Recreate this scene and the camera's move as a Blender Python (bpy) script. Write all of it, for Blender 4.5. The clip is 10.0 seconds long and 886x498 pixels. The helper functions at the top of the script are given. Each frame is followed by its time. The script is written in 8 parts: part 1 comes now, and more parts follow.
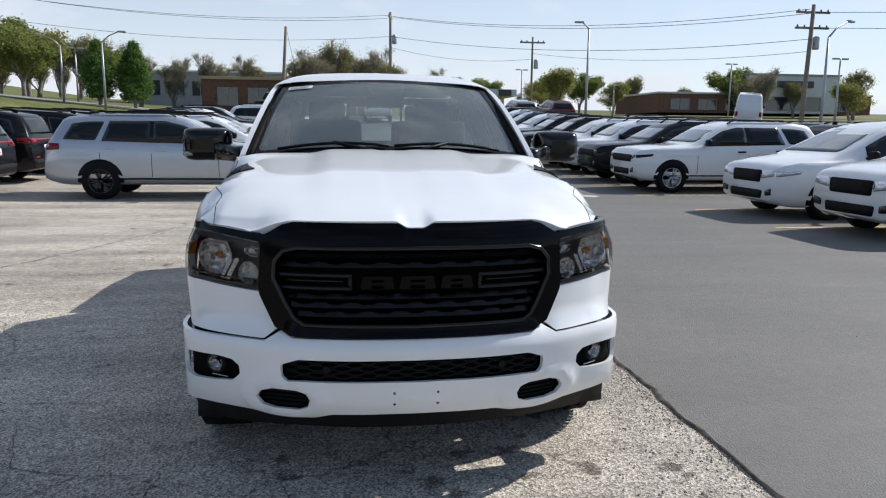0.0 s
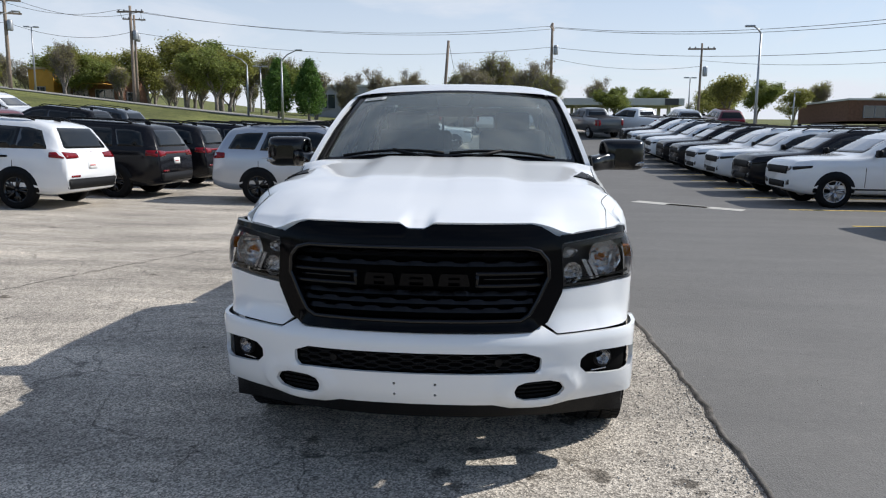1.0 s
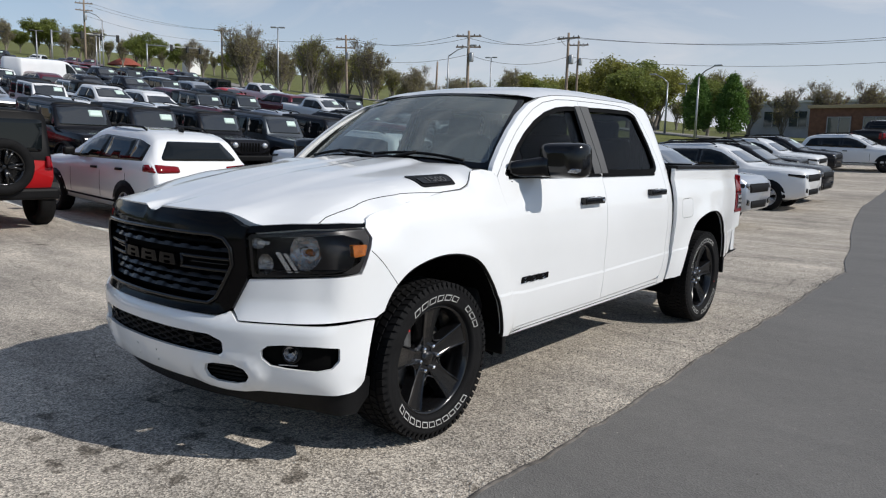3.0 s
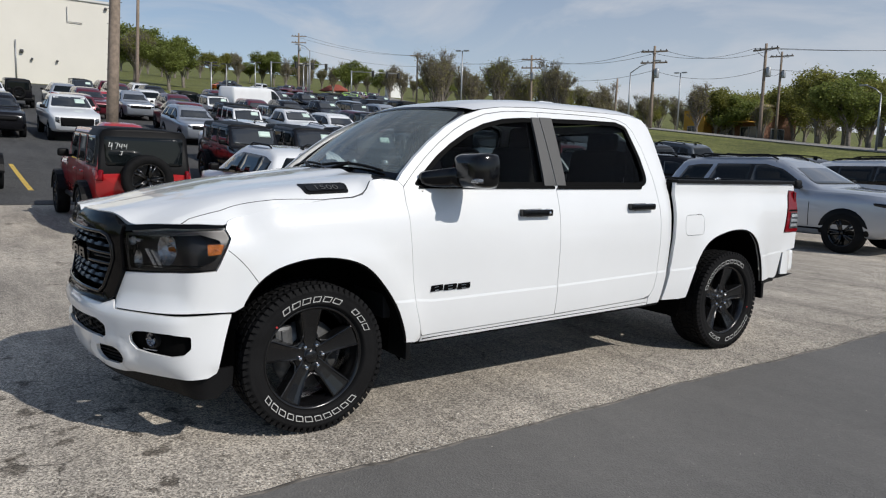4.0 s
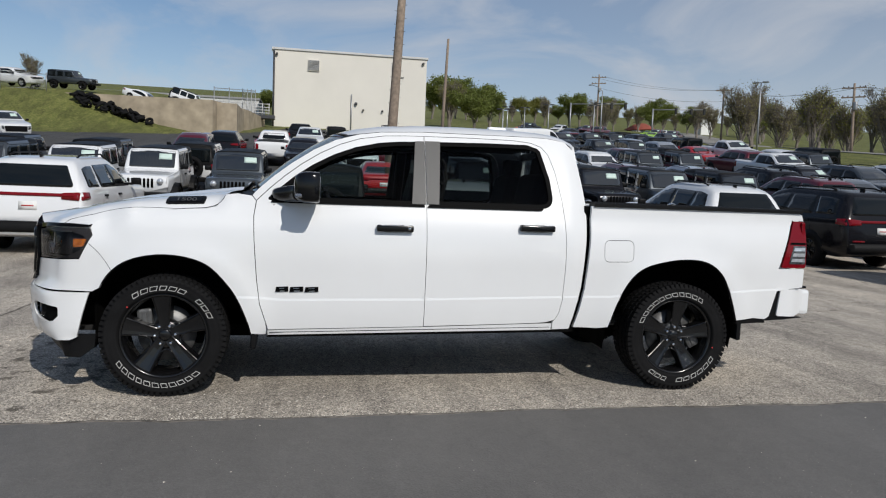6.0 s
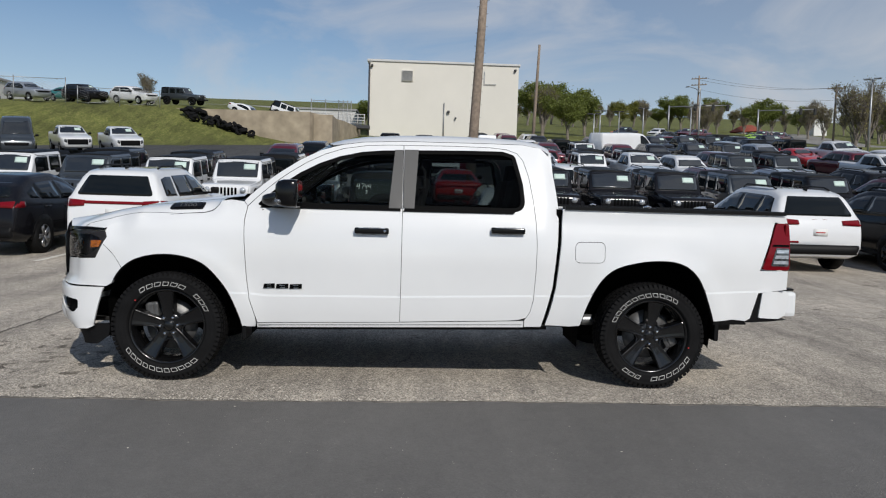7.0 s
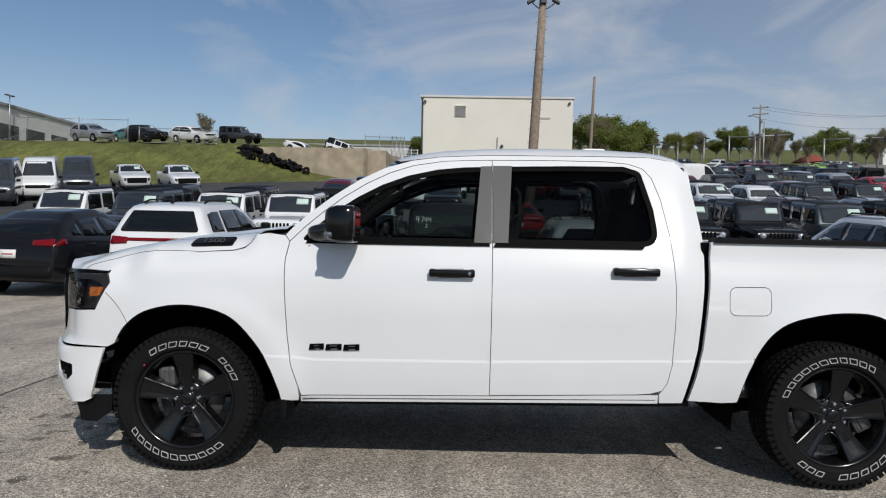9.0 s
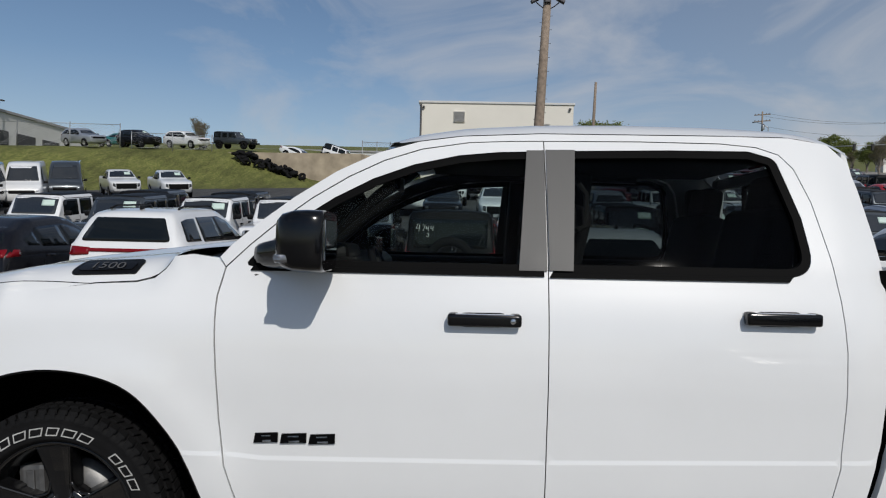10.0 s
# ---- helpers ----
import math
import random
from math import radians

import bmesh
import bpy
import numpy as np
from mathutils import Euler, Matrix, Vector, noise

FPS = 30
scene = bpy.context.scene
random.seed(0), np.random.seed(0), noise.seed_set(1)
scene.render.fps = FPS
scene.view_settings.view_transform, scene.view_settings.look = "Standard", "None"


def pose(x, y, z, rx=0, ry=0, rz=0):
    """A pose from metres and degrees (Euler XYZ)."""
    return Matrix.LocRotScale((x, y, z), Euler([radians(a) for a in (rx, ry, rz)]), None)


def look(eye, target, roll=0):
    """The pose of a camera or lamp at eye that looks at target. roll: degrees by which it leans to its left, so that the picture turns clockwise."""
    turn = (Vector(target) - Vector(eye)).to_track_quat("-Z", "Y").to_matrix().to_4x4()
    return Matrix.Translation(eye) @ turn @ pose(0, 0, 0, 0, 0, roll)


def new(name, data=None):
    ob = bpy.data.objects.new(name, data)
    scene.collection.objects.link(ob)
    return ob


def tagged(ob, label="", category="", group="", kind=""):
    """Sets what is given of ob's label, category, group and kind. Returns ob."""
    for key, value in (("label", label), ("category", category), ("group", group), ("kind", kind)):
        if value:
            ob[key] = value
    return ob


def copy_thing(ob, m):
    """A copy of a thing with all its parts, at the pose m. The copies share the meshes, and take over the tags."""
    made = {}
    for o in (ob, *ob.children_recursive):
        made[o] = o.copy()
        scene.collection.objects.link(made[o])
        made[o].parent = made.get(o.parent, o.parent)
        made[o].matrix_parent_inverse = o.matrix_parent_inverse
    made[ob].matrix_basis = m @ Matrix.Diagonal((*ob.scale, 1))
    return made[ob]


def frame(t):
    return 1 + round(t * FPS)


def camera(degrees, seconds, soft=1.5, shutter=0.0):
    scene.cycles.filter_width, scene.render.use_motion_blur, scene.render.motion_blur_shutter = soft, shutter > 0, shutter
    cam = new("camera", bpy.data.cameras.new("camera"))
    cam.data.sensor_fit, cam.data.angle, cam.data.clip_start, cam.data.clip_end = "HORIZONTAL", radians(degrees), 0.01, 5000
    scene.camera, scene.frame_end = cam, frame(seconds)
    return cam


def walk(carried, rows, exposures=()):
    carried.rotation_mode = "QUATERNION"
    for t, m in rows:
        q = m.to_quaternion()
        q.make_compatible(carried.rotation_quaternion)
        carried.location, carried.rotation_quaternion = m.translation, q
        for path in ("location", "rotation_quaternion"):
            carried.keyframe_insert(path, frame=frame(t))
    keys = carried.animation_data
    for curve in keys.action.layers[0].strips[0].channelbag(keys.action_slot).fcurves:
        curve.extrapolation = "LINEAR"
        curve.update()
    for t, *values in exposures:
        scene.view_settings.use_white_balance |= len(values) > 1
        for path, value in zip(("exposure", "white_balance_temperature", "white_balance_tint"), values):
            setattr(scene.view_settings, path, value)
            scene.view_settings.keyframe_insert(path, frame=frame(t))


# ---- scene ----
cam = camera(63.3, 10.0, 1.15)
PATH = [
    (0, (-0.276, -3.749, 1.525), (-0.006, -1.795, 1.197), 0.6),
    (0.5, (-0.126, -3.872, 1.541), (-0.061, -1.898, 1.226), 0.6),
    (1, (0.376, -3.919, 1.513), (0.2, -1.95, 1.21), 0.5),
    (1.5, (1.033, -3.748, 1.494), (0.573, -1.824, 1.198), 0.5),
    (2, (1.784, -3.491, 1.492), (1.026, -1.663, 1.204), 0.8),
    (2.5, (2.539, -3.144, 1.47), (1.508, -1.453, 1.187), 1.3),
    (4, (4.42, -1.599, 1.454), (2.792, -0.462, 1.219), 1.6),
    (4.5, (4.888, -0.943, 1.444), (3.128, -0.017, 1.231), 1.7),
    (5, (5.339, -0.299, 1.439), (3.481, 0.414, 1.247), 1.9),
    (5.5, (5.67, 0.357, 1.423), (3.745, 0.87, 1.246), 2.2),
    (6.8, (6.244, 1.686, 1.412), (4.255, 1.839, 1.272), 1.8),
    (7, (6.355, 1.794, 1.429), (4.362, 1.887, 1.284), 1.7),
    (7.5, (6.648, 1.783, 1.398), (4.652, 1.81, 1.275), 1.4),
    (8, (6.359, 1.761, 1.365), (4.362, 1.747, 1.268), 1.3),
    (8.5, (5.724, 1.667, 1.375), (3.726, 1.625, 1.303), 1.3),
    (9, (4.992, 1.565, 1.396), (2.993, 1.511, 1.345), 1.2),
    (9.5, (4.232, 1.475, 1.415), (2.233, 1.421, 1.378), 1.2),
    (10, (3.476, 1.421, 1.441), (1.477, 1.373, 1.41), 1.3),
]
walk(cam, [(t, look(eye, target, roll)) for t, eye, target, roll in PATH], ((0, 0.12, 6480, 10), (1.5, 0.02, 6500, 10), (2.5, -0.18, 6540, 10), (4.0, -0.38, 6600, 10), (5.5, -0.52, 6600, 10), (7.5, -0.55, 6600, 10), (8.5, -0.55, 6600, 10), (10, -0.72, 6600, 10)))


# ---- light ----
SUN_WAY = Vector((1.15, 0.42, 1.0)).normalized()
SUN_EL = math.asin(SUN_WAY.z)
SUN_AZ = math.atan2(SUN_WAY.x, SUN_WAY.y)

world = bpy.data.worlds.new("sky_world")
scene.world = world
world.use_nodes = True
wn, wl = world.node_tree.nodes, world.node_tree.links
wn.clear()
w_out = wn.new("ShaderNodeOutputWorld")
w_bg = wn.new("ShaderNodeBackground")
w_sky = wn.new("ShaderNodeTexSky")
w_sky.sky_type = "NISHITA"
w_sky.sun_disc = False
w_sky.sun_elevation = SUN_EL
w_sky.sun_rotation = SUN_AZ
w_sky.air_density, w_sky.dust_density, w_sky.ozone_density = 1.0, 0.10, 3.4
w_co = wn.new("ShaderNodeTexCoord")
w_map = wn.new("ShaderNodeMapping")
w_map.inputs["Scale"].default_value = (1.3, 2.2, 6.0)
w_map.inputs["Rotation"].default_value = (0.0, 0.25, 0.5)
w_noise = wn.new("ShaderNodeTexNoise")
w_noise.inputs["Scale"].default_value = 1.6
w_noise.inputs["Detail"].default_value = 9.0
w_noise.inputs["Roughness"].default_value = 0.58
w_noise.inputs["Distortion"].default_value = 0.6
w_ramp = wn.new("ShaderNodeValToRGB")
w_ramp.color_ramp.elements[0].position, w_ramp.color_ramp.elements[0].color = 0.45, (0, 0, 0, 1)
w_ramp.color_ramp.elements[1].position, w_ramp.color_ramp.elements[1].color = 0.78, (0.8, 0.8, 0.8, 1)
w_sep = wn.new("ShaderNodeSeparateXYZ")
w_veil = wn.new("ShaderNodeMapRange")
w_veil.inputs["From Min"].default_value, w_veil.inputs["From Max"].default_value = -0.15, 1.0
w_veil.inputs["To Min"].default_value, w_veil.inputs["To Max"].default_value = 0.0, 0.46
w_low = wn.new("ShaderNodeMapRange")
w_low.inputs["From Min"].default_value, w_low.inputs["From Max"].default_value = 0.0, 0.22
w_low.inputs["To Min"].default_value, w_low.inputs["To Max"].default_value = 0.40, 0.0
w_add = wn.new("ShaderNodeMath")
w_add.operation = "ADD"
w_add2 = wn.new("ShaderNodeMath")
w_add2.operation = "ADD"
w_add2.use_clamp = True
w_mix = wn.new("ShaderNodeMix")
w_mix.data_type = "RGBA"
w_mix.inputs[7].default_value = (6.25, 6.6, 7.25, 1)
wl.new(w_co.outputs["Generated"], w_map.inputs["Vector"])
wl.new(w_map.outputs["Vector"], w_noise.inputs["Vector"])
wl.new(w_noise.outputs["Fac"], w_ramp.inputs["Fac"])
wl.new(w_co.outputs["Generated"], w_sep.inputs[0])
wl.new(w_sep.outputs["Y"], w_veil.inputs["Value"])
wl.new(w_sep.outputs["Z"], w_low.inputs["Value"])
wl.new(w_ramp.outputs["Color"], w_add.inputs[0])
wl.new(w_veil.outputs["Result"], w_add.inputs[1])
wl.new(w_add.outputs[0], w_add2.inputs[0])
wl.new(w_low.outputs["Result"], w_add2.inputs[1])
wl.new(w_add2.outputs[0], w_mix.inputs[0])
wl.new(w_sky.outputs["Color"], w_mix.inputs[6])
wl.new(w_mix.outputs[2], w_bg.inputs["Color"])
w_bg.inputs["Strength"].default_value = 0.119
wl.new(w_bg.outputs[0], w_out.inputs["Surface"])

sun_data = bpy.data.lights.new("sun", "SUN")
sun_data.energy, sun_data.angle, sun_data.color = 4.5, radians(0.53), (1.0, 0.965, 0.91)
sun = new("sun", sun_data)
sun.matrix_world = look(SUN_WAY * 60, (0, 0, 0))
scene.view_settings.exposure = 0.0


# ---- materials ----
def mat(name, color, rough=0.5, metal=0.0, coat=0.0, vary=0.0, vscale=3.0, bump=0.0, bscale=60.0, spec=0.5, ior=1.45, emit=0.0):
    m = bpy.data.materials.new(name)
    m.use_nodes = True
    nt = m.node_tree
    b = nt.nodes["Principled BSDF"]
    b.inputs["Base Color"].default_value = (*color, 1)
    b.inputs["Roughness"].default_value = rough
    b.inputs["Metallic"].default_value = metal
    b.inputs["Coat Weight"].default_value = coat
    b.inputs["Coat Roughness"].default_value = 0.04
    b.inputs["Specular IOR Level"].default_value = spec
    b.inputs["IOR"].default_value = ior
    if emit:
        b.inputs["Emission Color"].default_value = (*color, 1)
        b.inputs["Emission Strength"].default_value = emit
    if vary or bump:
        co = nt.nodes.new("ShaderNodeTexCoord")
        if vary:
            n1 = nt.nodes.new("ShaderNodeTexNoise")
            n1.inputs["Scale"].default_value, n1.inputs["Detail"].default_value = vscale, 8
            mp = nt.nodes.new("ShaderNodeMapRange")
            mp.inputs["From Min"].default_value, mp.inputs["From Max"].default_value = 0.3, 0.7
            mp.inputs["To Min"].default_value, mp.inputs["To Max"].default_value = 1 - vary, 1 + vary
            mul = nt.nodes.new("ShaderNodeMix")
            mul.data_type, mul.blend_type = "RGBA", "MULTIPLY"
            mul.inputs[0].default_value = 1.0
            mul.inputs[6].default_value = (*color, 1)
            nt.links.new(co.outputs["Object"], n1.inputs["Vector"])
            nt.links.new(n1.outputs["Fac"], mp.inputs["Value"])
            nt.links.new(mp.outputs["Result"], mul.inputs[7])
            nt.links.new(mul.outputs[2], b.inputs["Base Color"])
        if bump:
            n2 = nt.nodes.new("ShaderNodeTexNoise")
            n2.inputs["Scale"].default_value, n2.inputs["Detail"].default_value = bscale, 6
            bp = nt.nodes.new("ShaderNodeBump")
            bp.inputs["Strength"].default_value, bp.inputs["Distance"].default_value = bump, 0.01
            nt.links.new(co.outputs["Object"], n2.inputs["Vector"])
            nt.links.new(n2.outputs["Fac"], bp.inputs["Height"])
            nt.links.new(bp.outputs["Normal"], b.inputs["Normal"])
    return m


def glass_mat(name, tint, through_share, rough=0.0, ior=1.5):
    """Tinted pane: a share of clear see-through under a glossy skin."""
    m = bpy.data.materials.new(name)
    m.use_nodes = True
    nt = m.node_tree
    nt.nodes.clear()
    out = nt.nodes.new("ShaderNodeOutputMaterial")
    tr = nt.nodes.new("ShaderNodeBsdfTransparent")
    tr.inputs["Color"].default_value = (*[c * through_share for c in tint], 1)
    gl = nt.nodes.new("ShaderNodeBsdfGlossy")
    gl.inputs["Roughness"].default_value = 0.02 + rough
    fr = nt.nodes.new("ShaderNodeFresnel")
    fr.inputs["IOR"].default_value = ior
    mx = nt.nodes.new("ShaderNodeMixShader")
    nt.links.new(fr.outputs[0], mx.inputs[0])
    nt.links.new(tr.outputs[0], mx.inputs[1])
    nt.links.new(gl.outputs[0], mx.inputs[2])
    nt.links.new(mx.outputs[0], out.inputs["Surface"])
    return m


def paint(name, color, flake=0.0):
    dark = max(color) < 0.03
    return mat(name, color, rough=0.16 if dark else 0.34, metal=flake, coat=0.0 if dark else 1.0, vary=0.025, vscale=1.7, spec=0.34 if dark else 0.4)


M_WHITE = paint("white_paint", (0.77, 0.78, 0.785))
P_WHITE = paint("car_white", (0.74, 0.75, 0.76))
P_BLACK = paint("car_black", (0.008, 0.008, 0.010))
P_SILVER = paint("car_silver", (0.42, 0.45, 0.50), 0.55)
P_GREY = paint("car_granite", (0.055, 0.065, 0.075), 0.4)
P_STEEL = paint("car_steel", (0.13, 0.15, 0.18), 0.45)
P_RED = paint("car_red", (0.42, 0.012, 0.015))
P_MAROON = paint("car_maroon", (0.11, 0.008, 0.018), 0.2)
P_BLUE = paint("car_navy", (0.015, 0.03, 0.10), 0.2)
P_LIME = paint("car_lime", (0.35, 0.62, 0.02))
P_TEAL = paint("car_teal", (0.02, 0.20, 0.20), 0.2)
P_ORANGE = paint("car_orange", (0.60, 0.13, 0.01))
M_BLACKGLOSS = mat("gloss_black", (0.003, 0.003, 0.0035), 0.14)
M_BLACKPLASTIC = mat("black_plastic", (0.005, 0.005, 0.0055), 0.5, spec=0.2, vary=0.15, bump=0.15, bscale=300)
M_RUBBER = mat("tyre_rubber", (0.0075, 0.0075, 0.008), 0.75, spec=0.16, vary=0.25, vscale=8, bump=0.2, bscale=120)
M_RIM = mat("black_rim", (0.005, 0.005, 0.0055), 0.20, spec=0.70)
M_RIMSILVER = mat("alloy_rim", (0.45, 0.45, 0.46), 0.3, metal=0.9)
M_CHROME = mat("chrome", (0.75, 0.76, 0.78), 0.08, metal=1.0)
M_STEELM = mat("grey_metal", (0.35, 0.36, 0.37), 0.4, metal=0.8)
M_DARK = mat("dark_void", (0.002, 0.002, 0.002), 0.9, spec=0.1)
M_GLASSDARK = mat("car_glass", (0.006, 0.008, 0.009), 0.03, spec=0.45)
M_REDLENS = mat("red_lens", (0.17, 0.003, 0.007), 0.10, coat=0.25, spec=0.3)
M_AMBER = mat("amber_lens", (0.60, 0.17, 0.008), 0.12, coat=1.0, vary=0.4, vscale=50, bump=0.5, bscale=60)
M_SCREEN = mat("car_windscreen", (0.016, 0.018, 0.019), 0.03, spec=1.0, coat=1.0)
M_CLEARLENS = mat("lamp_cluster", (0.62, 0.64, 0.66), 0.12, metal=0.6, coat=1.0, vary=0.4, vscale=40)
M_PLATE = mat("paper_white", (0.72, 0.72, 0.70), 0.6)
M_REDPRINT = mat("red_print", (0.45, 0.03, 0.03), 0.6)
M_STICKER = mat("sticker_green_white", (0.55, 0.68, 0.62), 0.5)


# ---- mesh helpers ----
from mathutils.bvhtree import BVHTree
from mathutils.geometry import delaunay_2d_cdt


def mesh_of(name, verts, faces, material, smooth=True):
    me = bpy.data.meshes.new(name)
    me.from_pydata([tuple(v) for v in verts], [], [tuple(f) for f in faces])
    if material:
        me.materials.append(material)
    if smooth:
        me.polygons.foreach_set("use_smooth", [True] * len(me.polygons))
    me.update()
    return me


def put(name, me, parent=None, label=""):
    ob = new(name, me)
    if parent is not None:
        ob.parent = parent
    if label:
        ob["label"] = label
    return ob


def part(name, bm, material, parent, label="", smooth=False):
    me = bpy.data.meshes.new(name)
    bm.normal_update()
    bm.to_mesh(me)
    bm.free()
    if material:
        me.materials.append(material)
    if smooth:
        me.polygons.foreach_set("use_smooth", [True] * len(me.polygons))
    return put(name, me, parent, label)


def thing(name, label, category, m=None, group="", kind=""):
    ob = new(name)
    ob.empty_display_size = 0.1
    tagged(ob, label, category, group, kind)
    if m is not None:
        ob.matrix_world = m
    return ob


def add_box(bm, c, s, bevel=0.0, m=None, seg=2):
    """A box of size s about c, its edges bevelled."""
    r = bmesh.ops.create_cube(bm, size=1.0)
    vs = r["verts"]
    for v in vs:
        v.co = Vector((v.co.x * s[0] + c[0], v.co.y * s[1] + c[1], v.co.z * s[2] + c[2]))
    if bevel:
        es = {e for v in vs for e in v.link_edges}
        rr = bmesh.ops.bevel(bm, geom=list(es), offset=bevel, segments=seg, profile=0.6, affect="EDGES")
        vs = list({v for f in rr["faces"] for v in f.verts} | {v for v in vs if v.is_valid})
    if m is not None:
        for v in vs:
            v.co = m @ v.co
    return bm


def box(c, s, bevel=0.0, m=None, seg=2):
    return add_box(bmesh.new(), c, s, bevel, m, seg)


def add_tube(bm, pts, radius, n=10, cap=True):
    """A tube along pts; radius is one number or one for each point."""
    pts = [Vector(p) for p in pts]
    rs = radius if isinstance(radius, (list, tuple)) else [radius] * len(pts)
    rings, up = [], None
    for i, p in enumerate(pts):
        d = (pts[min(i + 1, len(pts) - 1)] - pts[max(i - 1, 0)]).normalized()
        if up is None:
            up = d.orthogonal().normalized()
        up = (up - d * up.dot(d)).normalized()
        side = d.cross(up)
        rings.append([bm.verts.new(p + (up * math.cos(a) + side * math.sin(a)) * rs[i]) for a in (2 * math.pi * k / n for k in range(n))])
    for a, b in zip(rings, rings[1:]):
        for k in range(n):
            bm.faces.new((a[k], a[(k + 1) % n], b[(k + 1) % n], b[k])).smooth = True
    if cap:
        bm.faces.new(rings[0][::-1])
        bm.faces.new(rings[-1])
    return bm


def tube(pts, radius, n=10, cap=True):
    return add_tube(bmesh.new(), pts, radius, n, cap)


def add_lathe(bm, prof, n=32, axis="x", centre=(0, 0, 0)):
    """Turn a profile of (radius, along) about an axis."""
    rings = []
    for r, h in prof:
        ring = []
        for k in range(n):
            a = 2 * math.pi * k / n
            ca, sa = r * math.cos(a), r * math.sin(a)
            p = {"x": (h, ca, sa), "y": (ca, h, sa), "z": (ca, sa, h)}[axis]
            ring.append(bm.verts.new(Vector(p) + Vector(centre)))
        rings.append(ring)
    for a, b in zip(rings, rings[1:]):
        for k in range(n):
            bm.faces.new((a[k], a[(k + 1) % n], b[(k + 1) % n], b[k])).smooth = True
    return bm


def lathe(prof, n=32, axis="x", centre=(0, 0, 0)):
    bm = add_lathe(bmesh.new(), prof, n, axis, centre)
    bmesh.ops.recalc_face_normals(bm, faces=bm.faces)
    return bm


def inside(poly, pts):
    """Which of pts lie in the closed polygon."""
    poly, pts = np.asarray(poly, float), np.asarray(pts, float)
    x, y = pts[:, 0], pts[:, 1]
    res = np.zeros(len(pts), bool)
    j = len(poly) - 1
    for i in range(len(poly)):
        xi, yi, xj, yj = *poly[i], *poly[j]
        if yi != yj:
            hit = ((yi > y) != (yj > y)) & (x < (xj - xi) * (y - yi) / (yj - yi) + xi)
            res ^= hit
        j = i
    return res


def rounded(pts, r=0.03, n=5):
    """A polygon with its corners rounded; a point may carry its own radius."""
    out = []
    m = len(pts)
    for i in range(m):
        p = Vector(pts[i][:2])
        rr = pts[i][2] if len(pts[i]) > 2 else r
        a, b = Vector(pts[i - 1][:2]) - p, Vector(pts[(i + 1) % m][:2]) - p
        if rr <= 0 or a.length < 1e-6 or b.length < 1e-6:
            out.append((p.x, p.y))
            continue
        half = a.angle(b) / 2
        if half > 1.5:
            out.append((p.x, p.y))
            continue
        d = min(rr / max(math.tan(half), 0.05), a.length * 0.49, b.length * 0.49)
        pa, pb = p + a.normalized() * d, p + b.normalized() * d
        for k in range(n + 1):
            t = k / n
            q = pa * (1 - t) ** 2 + p * 2 * t * (1 - t) + pb * t * t
            out.append((q.x, q.y))
    return out


def dense(poly, step):
    out = []
    for a, b in zip(poly, poly[1:] + poly[:1]):
        n = max(1, int(math.ceil(math.dist(a, b) / step)))
        out += [(a[0] + (b[0] - a[0]) * k / n, a[1] + (b[1] - a[1]) * k / n) for k in range(n)]
    return out


def fill(outer, holes=(), step=0.08, lines=()):
    """Triangles over a polygon with holes: flat points and faces. lines: folds that the triangles keep to."""
    loops = [dense(list(outer), step)] + [dense(list(h), step) for h in holes]
    pts, edges = [], []
    for lp in loops:
        s = len(pts)
        pts += lp
        edges += [(s + i, s + (i + 1) % len(lp)) for i in range(len(lp))]
    for ln in lines:
        ok = inside(loops[0], ln)
        prev = None
        for p, k in zip(ln, ok):
            if k and min((p[0] - q[0]) ** 2 + (p[1] - q[1]) ** 2 for q in pts[:len(loops[0])]) > 4e-5:
                pts.append(tuple(p))
                if prev is not None:
                    edges.append((prev, len(pts) - 1))
                prev = len(pts) - 1
            else:
                prev = None
    bound = np.array(pts)
    lo, hi = np.array(loops[0]).min(0), np.array(loops[0]).max(0)
    gx, gy = np.arange(lo[0] + step / 2, hi[0], step), np.arange(lo[1] + step / 2, hi[1], step)
    if len(gx) and len(gy):
        grid = np.array([(a + (0.5 * step if k % 2 else 0), b) for k, b in enumerate(gy) for a in gx])
        ok = inside(loops[0], grid)
        for h in loops[1:]:
            ok &= ~inside(h, grid)
        grid = grid[ok]
        if len(grid):
            keep = []
            for s in range(0, len(grid), 400):
                g = grid[s:s + 400]
                d = ((g[:, None, :] - bound[None]) ** 2).sum(2).min(1)
                keep += list(g[d > (0.45 * step) ** 2])
            pts = pts + [tuple(p) for p in keep]
    vs, _, fs, _, _, _ = delaunay_2d_cdt([Vector(p) for p in pts], edges, [], 0, 1e-7)
    cent = np.array([sum((vs[i] for i in f), Vector((0, 0))) / len(f) for f in fs])
    ok = inside(loops[0], cent)
    for h in loops[1:]:
        ok &= ~inside(h, cent)
    for i, f in enumerate(fs):
        a, b, c = (vs[k] for k in f[:3])
        long = max((a - b).length, (b - c).length, (c - a).length)
        if abs((b - a).cross(c - a)) < 4e-3 * long * long and abs((b - a).cross(c - a)) < 4e-4 * long:
            ok[i] = False
    return [tuple(v) for v in vs], [tuple(f) for f, k in zip(fs, ok) if k]


